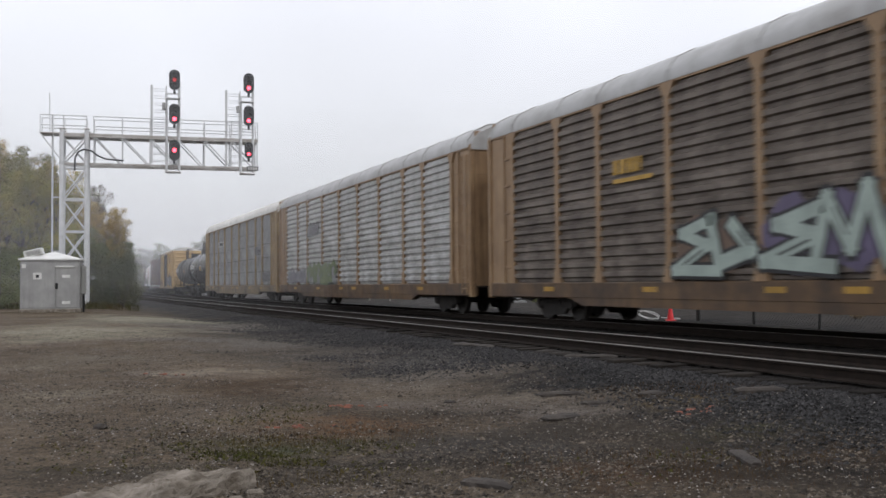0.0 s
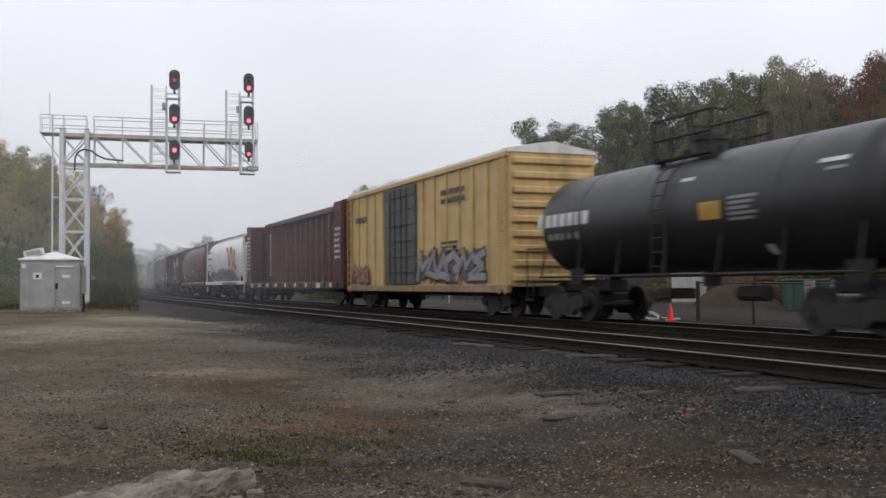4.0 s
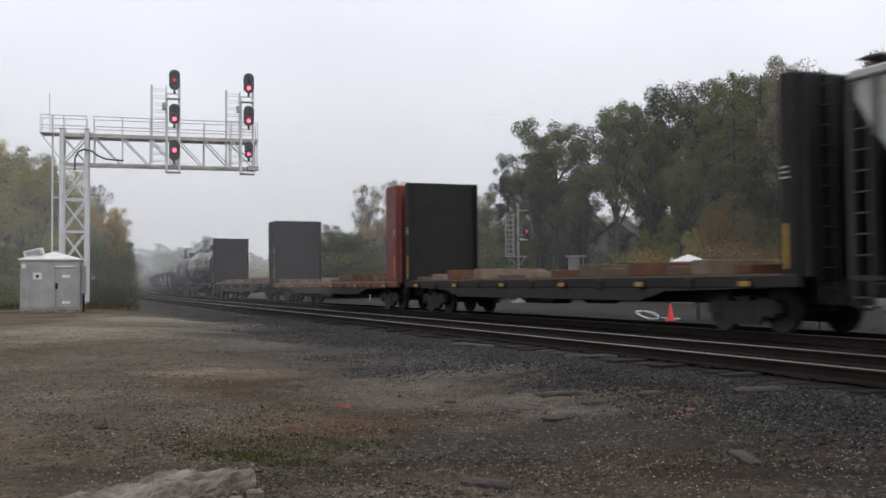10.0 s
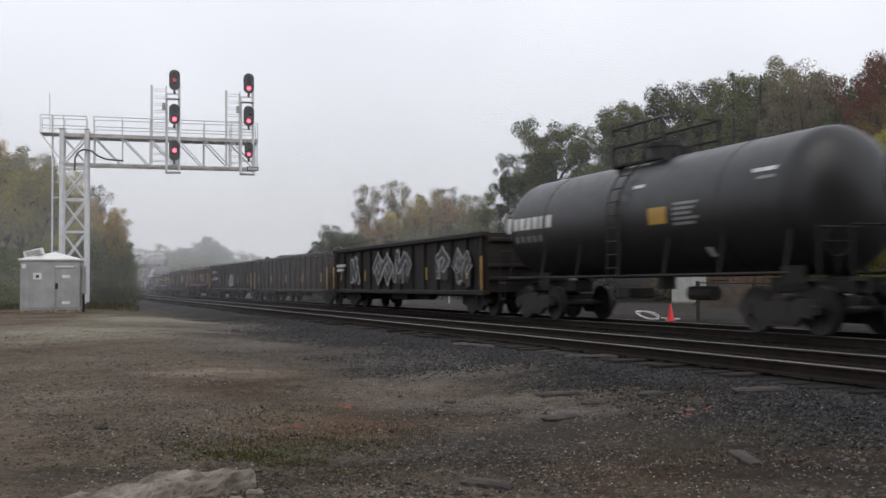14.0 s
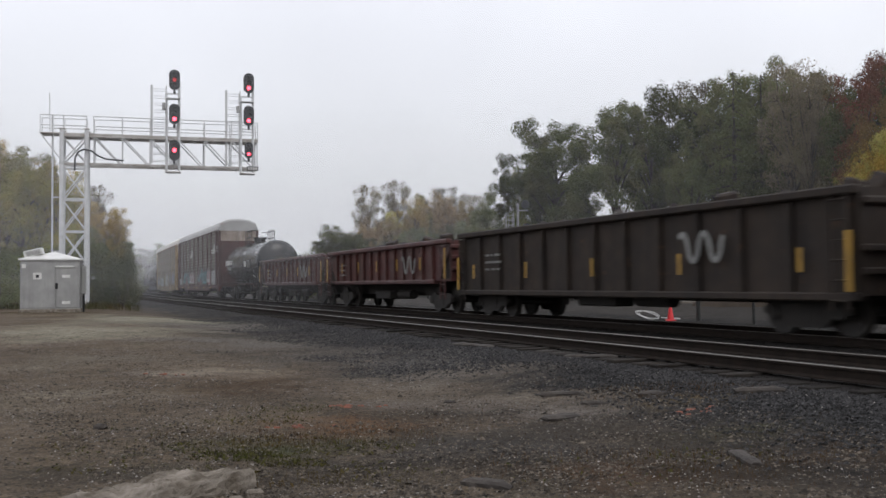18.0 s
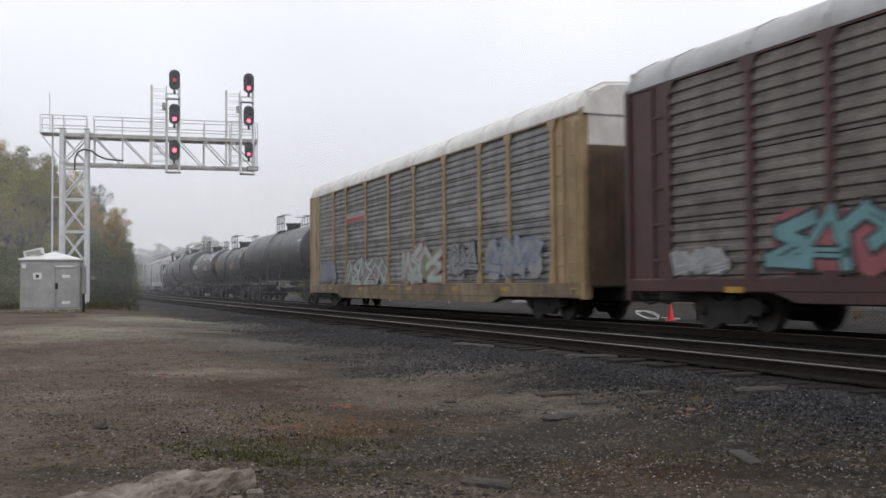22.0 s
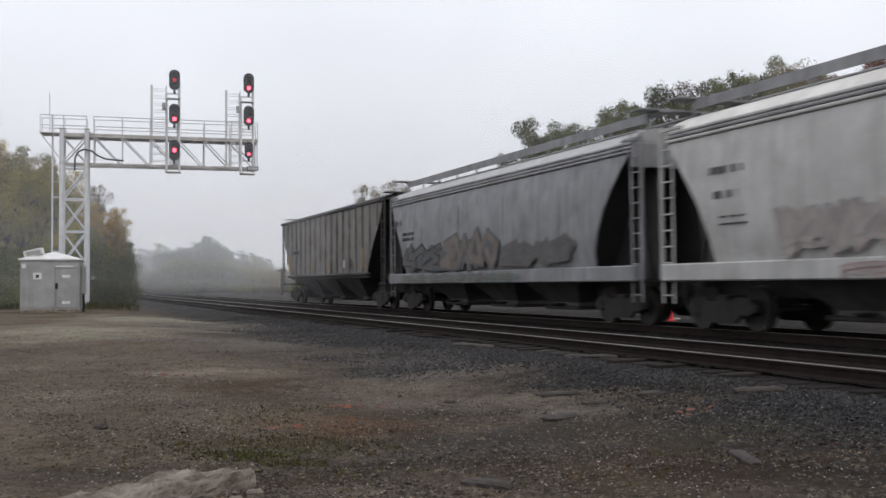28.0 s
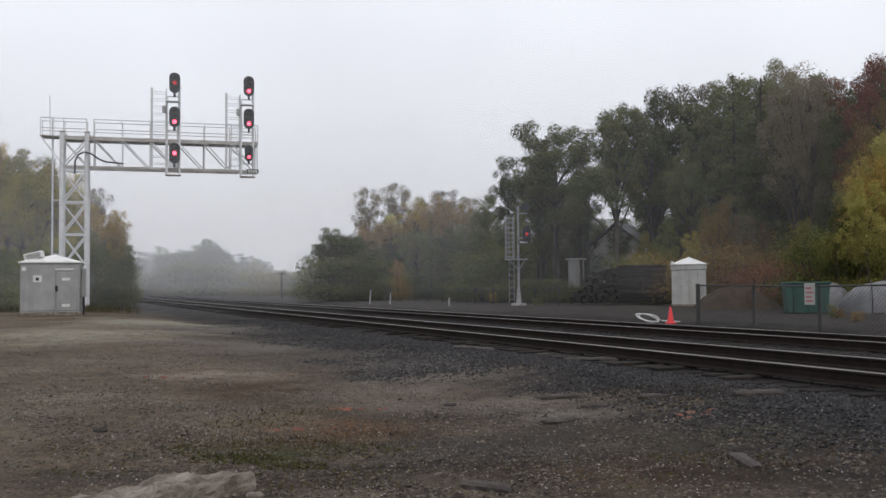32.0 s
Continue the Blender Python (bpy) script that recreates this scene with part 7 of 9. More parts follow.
def build_small():
    z = ground_z(7.67, 33.2)
    c = thing("traffic_cone", "small orange traffic cone standing on the gravel", "traffic cone", m=pose(7.67, 33.2, z + 0.01))
    part("cone_body", Mesh().rod((0, 0, 0.03), (0, 0, 0.56), 0.115, 20, r2=0.025), M_CONE, c, smooth=True)
    part("cone_base", Mesh().cbox(-0.155, 0.155, -0.155, 0.155, -0.02, 0.035, 0.015), M_CONE, c)
    part("cone_collar", Mesh().rod((0, 0, 0.33), (0, 0, 0.40), 0.072, 20, r2=0.060), M_CONE, c)
    h = thing("hose_coil", "white plastic hose lying in a loop", "hose", m=pose(7.25, 35.0, ground_z(7.25, 35.0)))
    for j in range(3):
        loop = Mesh()
        pts = []
        for i in range(31):
            a = 2 * math.pi * i / 30
            pts.append((0.40 * math.cos(a) * (1 - 0.06 * j) + 0.04 * j, 0.30 * math.sin(a), 0.15 + 0.12 * math.sin(a) - 0.10 * math.cos(a) * (1 - 0.3 * j) + 0.012 * j))
        loop.path(pts, 0.011, 6)
        part("hose_turn", loop, M_CABLE, h)
    part("hose_end", Mesh().path([(0.5, 0, 0.06), (0.75, -0.35, 0.04), (1.05, -0.5, 0.03)], 0.022, 6), M_CABLE, h)
    for x, y, hgt, lean in ((-5.6, 74.5, 1.15, 5), (-3.9, 71.5, 0.9, 4), (0.36, 61.8, 0.6, 0)):
        s = thing("marker_stake", "thin white marker stake beside the far track", "marker stake", "white marker stakes", m=pose(x, y, ground_z(x, y) - 0.1, 0, lean, 0))
        part("stake", Mesh().cbox(-0.042, 0.042, -0.02, 0.02, 0, hgt, 0.008), M_SHED, s)
    x, y = -18.1, 110
    p = thing("line_pole", "short weathered wooden pole with a crossarm", "pole", m=pose(x, y, ground_z(x, y)))
    part("shaft", Mesh().rod((0, 0, -0.3), (0, 0, 3.0), 0.11, 10, r2=0.09), M_POLE, p)
    part("crossarm", Mesh().cbox(-0.55, 0.55, -0.06, 0.06, 2.72, 2.86, 0.01), M_POLE, p)
    # behind the chain-link fence
    sg = thing("fence_sign", "faded white notice fixed to the chain-link fence", "sign", m=on_line(21.8, 20.0, -0.27))
    part("sign_board", Mesh().cbox(-0.20, 0.20, -0.015, 0.015, 0.70, 1.30, 0.005), M_SHED, sg)
    bars_mesh = Mesh()
    for k in range(4):
        bars_mesh.box(-0.14, 0.14 - 0.05 * (k % 2), -0.021, -0.016, 0.78 + k * 0.12, 0.83 + k * 0.12)
    part("sign_marks", bars_mesh, material("faded_red_marks", (0.45, 0.16, 0.14)), sg)
    bx = thing("green_container", "green painted steel bin behind the fence", "container", m=pose(14.6, 39.6, ground_z(14.6, 39.6) - 0.08, 0, 0, -12))
    part("bin_body", Mesh().prism([(-0.75, 0.1), (0.75, 0.1), (0.85, 1.25), (-0.85, 1.25)], -0.6, 0.6), M_GREEN, bx)
    part("bin_lid", Mesh().cbox(-0.9, 0.9, -0.66, 0.66, 1.25, 1.33, 0.02), M_GREEN, bx)
    for k in (-0.5, 0.0, 0.5):
        part("bin_rib", Mesh().cbox(k - 0.04, k + 0.04, -0.66, -0.6, 0.2, 1.2, 0.01), M_GREEN, bx)
    rng = random.Random(9)
    for (s, hx, hy, L, hh) in ((15.5, 17.3, 39.0, 3.0, 1.25), (19.2, 16.7, 42.5, 2.2, 1.2)):
        t = thing("tarp_heap", "heap of stored goods under a pale grey tarpaulin", "covered heap", m=pose(hx, hy, ground_z(hx, hy) - 0.03, 0, 0, rng.uniform(-26, -14)))
        mesh = Mesh()
        rings = []
        for i in range(15):
            u = i / 14
            ring = []
            for j in range(11):
                v = j / 10
                a = math.pi * v
                r = (math.sin(math.pi * min(0.97, max(0.03, u)))) ** 0.45
                k = 1 + 0.10 * noise.noise((u * 6, v * 5, s))
                ring.append((L * (u - 0.5), -1.1 * math.cos(a) * r * k, hh * (math.sin(a) ** 0.7) * r * k))
            rings.append(ring)
        mesh.loft(rings, closed=False)
        part("tarpaulin", mesh, M_TARP, t, smooth=True)
        part("hold_down_rope", Mesh().path([(-0.3, -1.12 * math.cos(math.pi * j / 8), hh * math.sin(math.pi * j / 8) ** 0.7 + 0.02) for j in range(9)], 0.02), M_PIPE, t)
    md = thing("dirt_heap", "low heap of brown dirt and gravel behind the fence", "dirt heap", m=pose(13.9, 46.5, ground_z(13.9, 46.5) - 0.05))
    rings = []
    for j, (f, zz) in enumerate(((1.05, -0.1), (0.9, 0.22), (0.7, 0.58), (0.48, 0.88), (0.25, 1.08), (0.06, 1.14))):
        rings.append([(2.1 * f * math.cos(a) * (1 + 0.18 * noise.noise((math.cos(a) * 2, math.sin(a) * 2, j * 0.7))), 1.5 * f * math.sin(a) * (1 + 0.18 * noise.noise((math.cos(a) * 2, math.sin(a) * 2, 4 + j * 0.7))), zz * (1 + 0.12 * noise.noise((a, j, 1)))) for a in (2 * math.pi * i / 26 for i in range(26))])
    part("heap_body", Mesh().loft(rings), material("loose_brown_dirt", (0.075, 0.058, 0.045), (0.045, 0.036, 0.028), rough=0.95, scale=3, grain=30, bump=0.9, bump_scale=12, spec=0.1), md, smooth=True)
    # buildings half hidden by the trees
    hs = thing("white_house", "white boarded house half hidden among the trees", "house", m=pose(15.2, 82, 0.2, 0, 0, -24))
    for k in range(14):
        z0 = k * 0.28
        part("siding_board", Mesh().cbox(-2.2, 2.2, -3.03, -3.0, z0, z0 + 0.275, 0.005), M_SIDING, hs)
    part("wall", Mesh().box(-2.2, 2.2, -2.998, 3.0, 0, 3.9), M_SIDING, hs)
    part("gable", Mesh().prism([(-2.2, 3.92), (2.2, 3.92), (0, 5.6)], -3.0, 3.0), M_SIDING, hs)
    part("roof", Mesh().prism([(-2.6, 3.75), (0, 5.75), (2.6, 3.75), (2.6, 3.87), (0, 5.9), (-2.6, 3.87)], -3.3, 3.3), M_ROOFING, hs)
    part("window", Mesh().cbox(-0.5, 0.5, -3.07, -3.035, 1.4, 2.6, 0.01), M_ROOFING, hs)
    gs = thing("garden_shed", "small white wooden shed with a flat roof", "shed", m=pose(10.1, 74.5, 0.35, 0, 0, -10))
    part("wall", Mesh().cbox(-0.58, 0.58, -0.5, 0.5, -0.5, 2.62, 0.02), M_SHED, gs)
    part("roof", Mesh().cbox(-0.78, 0.78, -0.65, 0.65, 2.62, 2.74, 0.02), M_SIDING, gs)
    part("door", Mesh().cbox(-0.22, 0.30, -0.53, -0.502, 0.2, 2.2, 0.01), M_SHED, gs)


build_small()
# ---- trees: trunk, limbs and crowns of single leaves ----
def leaf_material(name, a, b, c):
    m = bpy.data.materials.new(name)
    m.use_nodes = True
    nt = m.node_tree
    nt.nodes.clear()
    out = nt.nodes.new("ShaderNodeOutputMaterial")
    isl = nt.nodes.new("ShaderNodeNewGeometry").outputs["Random Per Island"]
    vec = nt.nodes.new("ShaderNodeTexCoord").outputs["Object"]
    col = mix_node(nt, isl, a, b)
    col = mix_node(nt, ramp_node(nt, noise_node(nt, vec, 0.55, 3), 0.45, 0.68), col, c)
    rnd = nt.nodes.new("ShaderNodeObjectInfo").outputs["Random"]
    v = nt.nodes.new("ShaderNodeMapRange")
    v.inputs["To Min"].default_value, v.inputs["To Max"].default_value = 0.62, 1.5
    nt.links.new(rnd, v.inputs["Value"])
    hs = nt.nodes.new("ShaderNodeHueSaturation")
    nt.links.new(v.outputs[0], hs.inputs["Value"])
    nt.links.new(col, hs.inputs["Color"])
    d, t = nt.nodes.new("ShaderNodeBsdfDiffuse"), nt.nodes.new("ShaderNodeBsdfTranslucent")
    mx = nt.nodes.new("ShaderNodeMixShader")
    mx.inputs[0].default_value = 0.25
    nt.links.new(hs.outputs[0], d.inputs["Color"])
    nt.links.new(hs.outputs[0], t.inputs["Color"])
    nt.links.new(d.outputs[0], mx.inputs[1])
    nt.links.new(t.outputs[0], mx.inputs[2])
    nt.links.new(mx.outputs[0], out.inputs[0])
    return m


L_DARK = leaf_material("dark_green_leaves", (0.066, 0.080, 0.037), (0.122, 0.134, 0.062), (0.118, 0.113, 0.054))
L_GREEN = leaf_material("green_leaves", (0.080, 0.100, 0.034), (0.140, 0.155, 0.055), (0.150, 0.140, 0.046))
L_OLIVE = leaf_material("olive_turning_leaves", (0.190, 0.190, 0.058), (0.285, 0.265, 0.080), (0.315, 0.240, 0.075))
L_MOSS = leaf_material("yellow_green_leaves", (0.085, 0.088, 0.026), (0.150, 0.138, 0.040), (0.165, 0.125, 0.036))
L_GOLD = leaf_material("golden_leaves", (0.27, 0.185, 0.055), (0.35, 0.235, 0.07), (0.20, 0.155, 0.05))
L_ORANGE = leaf_material("orange_brown_leaves", (0.17, 0.115, 0.052), (0.24, 0.160, 0.070), (0.12, 0.090, 0.045))
L_RED = leaf_material("russet_red_leaves", (0.165, 0.062, 0.045), (0.22, 0.100, 0.066), (0.12, 0.074, 0.045))
L_PALE = leaf_material("dull_brown_leaves", (0.115, 0.098, 0.070), (0.165, 0.138, 0.098), (0.135, 0.118, 0.068))
M_BARK = material("rough_tree_bark", (0.050, 0.042, 0.036), (0.085, 0.072, 0.062), rough=0.9, scale=5, grain=22, bump=0.6, bump_scale=14)


def make_tree(seed, mat, kind="broad", leaves=5200, leaf=0.26, name="tree"):
    """A ten-metre tree; returns the thing, parked under the ground as a pattern for copies."""
    rng = random.Random(seed)
    nr = np.random.RandomState(seed)
    t = thing(name, "", "tree" if kind != "shrub" else "shrub")
    trunk = Mesh()
    lobes = []
    H = 10.0
    bend = rng.uniform(-0.5, 0.5)

    def spine(z):
        return Vector((bend * math.sin(z / H * 2.2), 0.4 * bend * math.cos(z / H * 3) - 0.4 * bend, z))

    if kind == "shrub":
        for k in range(7):
            a = rng.uniform(0, 6.28)
            tip = Vector((1.9 * math.cos(a) * rng.uniform(0.3, 1), 1.9 * math.sin(a) * rng.uniform(0.3, 1), rng.uniform(1.6, 3.0)))
            trunk.rod((0.1 * math.cos(a), 0.1 * math.sin(a), -0.2), tip, 0.06, 6, r2=0.02)
            lobes.append((tip, Vector((rng.uniform(0.8, 1.3), rng.uniform(0.8, 1.3), rng.uniform(0.7, 1.1)))))
            lobes.append((Vector((tip.x * 1.1, tip.y * 1.1, 0.8)), Vector((1.0, 1.0, 0.8))))
    elif kind == "conifer":
        trunk.rod((0, 0, -0.4), (0, 0, 9.6), 0.20, 8, r2=0.03)
        for k in range(34):
            z = 0.9 + 8.9 * k / 34
            r = 2.3 * (1 - z / 10.2) + 0.12
            a = k * 2.4
            tip = Vector((r * math.cos(a), r * math.sin(a), z - 0.25))
            trunk.rod((0, 0, z), tip, 0.04, 5, r2=0.012)
            for f in (0.45, 0.85):
                lobes.append((Vector((r * f * math.cos(a), r * f * math.sin(a), z - 0.2 * f)), Vector((r * 0.38 + 0.1, r * 0.38 + 0.1, 0.30))))
    else:
        rings = []
        for k in range(9):
            z = -0.4 + 7.6 * k / 8
            r = 0.27 * (1 - k / 10.5) + 0.03 + (0.12 if k == 0 else 0)
            c = spine(max(0, z))
            rings.append([(c.x + r * math.cos(2 * math.pi * i / 9), c.y + r * math.sin(2 * math.pi * i / 9), z) for i in range(9)])
        trunk.loft(rings)
        n = {"broad": 15, "tall": 13}.get(kind, 11)
        low, span = (3.0, 4.0) if kind == "tall" else (2.4, 4.2)
        for k in range(n):
            z0 = low + span * k / n
            a = k * 2.4 + rng.uniform(-0.5, 0.5)
            reach = {"sparse": 1.7, "tall": 2.9}.get(kind, 2.6) * (1.0 - 0.45 * abs(k / n - 0.35)) * rng.uniform(0.75, 1.2)
            z1 = z0 + rng.uniform(1.0, 2.6)
            p0, p1 = spine(z0), Vector((reach * math.cos(a), reach * math.sin(a), z1))
            mid = p0.lerp(p1, 0.5) + Vector((0, 0, 0.25))
            trunk.rod(p0, mid, 0.10, 6, r2=0.06)
            trunk.rod(mid, p1, 0.06, 6, r2=0.022)
            s = rng.uniform(0.7, 1.15)
            for j in range(4):
                tip = p1 + Vector((rng.uniform(-1.15, 1.15), rng.uniform(-1.15, 1.15), rng.uniform(-0.55, 1.15))) * s
                trunk.rod(mid.lerp(p1, 0.6), tip, 0.03, 5, r2=0.01)
                r = rng.uniform(0.42, 0.80) * s
                lobes.append((tip, Vector((r, r, 0.62 * r))))
            if kind == "broad" or (kind == "tall" and k % 2):
                for f in (0.5, 0.8):
                    r = rng.uniform(0.5, 0.85) * s
                    lobes.append((p0.lerp(p1, f) + Vector((rng.uniform(-0.4, 0.4), rng.uniform(-0.4, 0.4), 0.3)), Vector((r, r, 0.6 * r))))
        for k in range(13):
            r = rng.uniform(0.4, 0.75)
            lobes.append((spine(7.3) + Vector((rng.uniform(-1.4, 1.4), rng.uniform(-1.4, 1.4), rng.uniform(0.0, 2.2))), Vector((r, r, 0.62 * r))))
    part("trunk", trunk, M_BARK, t, smooth=True)
    slim = 1.0 if kind == "shrub" else 0.62
    leaves, leaf = int(leaves * (3.2 if kind == "shrub" else 4.2)), leaf * (0.62 if kind == "shrub" else 0.60)
    w = np.array([l[1].x * l[1].y for l in lobes])
    pick = nr.choice(len(lobes), leaves, p=w / w.sum())
    cen = np.array([tuple(l[0]) for l in lobes])[pick]
    rad = np.array([tuple(l[1]) for l in lobes])[pick]
    d = nr.normal(size=(leaves, 3))
    d /= np.linalg.norm(d, axis=1)[:, None]
    d[:, 2] = np.where(nr.rand(leaves) < 0.35, np.abs(d[:, 2]), d[:, 2])
    shell = np.where(nr.rand(leaves, 1) < 0.70, 0.70 + 0.36 * nr.rand(leaves, 1), 0.3 + 1.15 * nr.rand(leaves, 1))
    p = cen + d * rad * shell * (1.0 if kind in ("shrub", "conifer") else 1.12)
    nrm = d * 0.9 + nr.normal(size=(leaves, 3)) * 0.42 + np.array([0, 0, 0.3])
    nrm /= np.linalg.norm(nrm, axis=1)[:, None]
    ref = nr.normal(size=(leaves, 3))
    u = np.cross(nrm, ref)
    u /= np.linalg.norm(u, axis=1)[:, None]
    v = np.cross(nrm, u)
    u[:, 2] *= slim
    v[:, 2] *= slim
    sz = leaf * (0.55 + 0.8 * nr.rand(leaves, 1))
    q = np.stack([p - u * sz * 0.55, p + v * sz * 0.46 + u * sz * 0.1, p + u * sz * 0.5 - v * sz * 0.3], 1).reshape(-1, 3)
    me = bpy.data.meshes.new("crown")
    me.from_pydata(q.tolist(), [], [(3 * i, 3 * i + 1, 3 * i + 2) for i in range(leaves)])
    me.materials.append(mat)
    part("crown", me, mat, t)
    return t


# (pattern, label): patterns are placed by their first use
KINDS = {
    "dark": (301, L_DARK, "broad", 6500, 0.25, "tall dark green broadleaf tree at the wood's edge"),
    "dark2": (302, L_DARK, "broad", 6500, 0.25, "dense dark green tree with a rounded crown"),
    "tall": (321, L_DARK, "tall", 8200, 0.25, "tall green tree with a high crown over bare trunks"),
    "tall2": (322, L_DARK, "tall", 7800, 0.25, "tall dark green tree, its limbs showing between clumps"),
    "green": (303, L_GREEN, "broad", 6000, 0.25, "green broadleaf tree beginning to turn"),
    "olive": (304, L_OLIVE, "broad", 5200, 0.25, "olive-yellow autumn tree in mist"),
    "gold": (305, L_GOLD, "broad", 3600, 0.24, "golden-leaved autumn tree at the wood's edge"),
    "orange": (306, L_ORANGE, "broad", 4200, 0.24, "orange-brown autumn tree among dark green ones"),
    "red": (307, L_RED, "sparse", 3000, 0.24, "russet-red autumn tree with a thinning crown"),
    "pale": (308, L_PALE, "broad", 4200, 0.24, "slender tree with a dull brown autumn crown"),
    "dark3": (311, L_DARK, "sparse", 4200, 0.26, "dark green tree with gaps between its limbs"),
    "conifer": (309, L_DARK, "conifer", 4600, 0.20, "dark pointed conifer rising above the wood"),
    "bare": (312, L_ORANGE, "sparse", 420, 0.20, "nearly bare autumn tree with few leaves"),
    "shrub": (310, L_GREEN, "shrub", 2600, 0.17, "low green shrub at the edge of the trees"),
    "shrub_dark": (313, L_DARK, "shrub", 2800, 0.18, "dark green undergrowth bush"),
    "shrub_brown": (314, L_ORANGE, "shrub", 3600, 0.115, "brown autumn shrub beside the fence"),
    "shrub_red": (316, L_RED, "shrub", 1800, 0.16, "dark russet undergrowth bush"),
    "shrub_olive": (317, L_MOSS, "shrub", 5200, 0.115, "yellow-green autumn bush at the wood's edge"),
    "shrub_gold": (315, L_GOLD, "shrub", 3600, 0.115, "yellow autumn shrub in the undergrowth"),
}
PATTERN = {}


def plant(kind, view_col, dist, crest_row, width=1.0, turn=None):
    """Plants a tree fitted to the camera's view: view column, distance, crest row."""
    x = (view_col - 784) / FOCAL * dist
    z = ground_z(x, dist)
    yh = 502.6 - 0.0082 * (view_col - 784)
    top = EYE_H + (yh - crest_row) * dist / FOCAL
    full = {"shrub": 3.9}.get(kind.split("_")[0], 9.9)
    sc = max(0.12, (top - z) / full)
    rng = random.Random(int(view_col * 7 + dist * 13))
    turn = rng.uniform(0, 360) if turn is None else turn
    m = Matrix.Translation((x, dist, z)) @ Matrix.Rotation(radians(turn), 4, "Z") @ Matrix.Diagonal((sc * width, sc * width, sc, 1))
    seed, mat, form, n, leaf, label = KINDS[kind]
    name = "shrub" if form == "shrub" else ("conifer_tree" if form == "conifer" else "tree")
    if kind not in PATTERN:
        PATTERN[kind] = make_tree(seed, mat, form, n, leaf, name)
        PATTERN[kind].matrix_basis = m
        tagged(PATTERN[kind], label, "shrub" if form == "shrub" else "tree", "trackside trees" if form != "shrub" else "trackside shrubs")
    else:
        had = PATTERN[kind].scale.copy()
        copy_thing(PATTERN[kind], m @ Matrix.Diagonal((1 / had.x, 1 / had.y, 1 / had.z, 1)))


# the wood across the tracks
for row in (("dark2", 1100, 75, 398, 0.6), ("dark3", 905, 74, 272, 0.5), ("tall", 985, 72, 214, 0.72), ("dark3", 1030, 74, 268, 0.5), ("dark2", 962, 76, 300, 0.7), ("dark", 1165, 74, 236, 0.55), ("tall2", 950, 78, 262, 0.55), ("tall", 1088, 68, 188, 0.64), ("tall2", 1150, 70, 192, 0.55), ("tall", 1200, 72, 158, 0.55),
            ("pale", 1236, 74, 134, 0.6), ("dark2", 1268, 68, 126, 0.5), ("conifer", 1303, 64, 112, 0.85), ("tall2", 1330, 68, 124, 0.55), ("conifer", 1352, 62, 118, 0.8), ("pale", 1412, 59, 104, 0.45),
            ("bare", 1462, 60, 98, 0.6), ("green", 1440, 68, 150, 0.55), ("red", 1536, 58, 78, 0.6), ("dark2", 1500, 56, 172, 0.5), ("red", 1532, 52, 84, 0.4), ("pale", 1440, 57, 120, 0.35), ("tall2", 1405, 61, 150, 0.45), ("orange", 1555, 49, 176, 0.4), ("gold", 1556, 50, 215, 0.4), ("dark2", 1495, 62, 120, 0.55), ("tall", 1385, 64, 140, 0.55), ("olive", 1562, 48, 225, 0.55),
            ("olive", 1530, 50, 262, 0.5), ("tall2", 1590, 54, 100, 0.6), ("dark", 1225, 66, 262, 0.55), ("green", 1180, 66, 380, 0.55), ("olive", 1140, 66, 405, 0.6), ("dark3", 1040, 76, 330, 0.5),
            ("green", 920, 70, 372, 0.62), ("orange", 1272, 58, 352, 0.55), ("pale", 1318, 58, 372, 0.6), ("olive", 1225, 62, 402, 0.5), ("orange", 1355, 56, 395, 0.55), ("olive", 1425, 54, 378, 0.5),
            ("dark2", 1385, 62, 268, 0.6), ("dark2", 1480, 56, 330, 0.55), ("green", 1500, 46, 408, 0.5), ("gold", 1590, 46, 300, 0.6), ("green", 1548, 44, 400, 0.5), ("dark3", 862, 86, 340, 0.6),
            ("dark", 1010, 78, 408, 0.8), ("dark", 1300, 72, 215, 0.6), ("dark2", 1440, 64, 240, 0.6), ("dark", 960, 80, 400, 0.7), ("orange", 1545, 60, 190, 0.5), ("dark", 1120, 84, 372, 0.9), ("dark2", 1065, 92, 392, 0.9), ("green", 1165, 80, 350, 0.7), ("dark3", 1205, 76, 300, 0.7)):
    plant(*row)
for k in range(30):
    rng_k = random.Random(900 + k)
    view_col = 860 + k * 25
    back = 14 if 930 < view_col < 1170 else 0        # set back so the camera sees the sheds
    plant(rng_k.choice(("shrub_dark", "shrub_dark", "shrub", "shrub_brown" if view_col > 1200 else "shrub_dark")), view_col, rng_k.uniform(69, 78) - (view_col - 860) * 0.012 + back, rng_k.uniform(432, 470), 1.4)
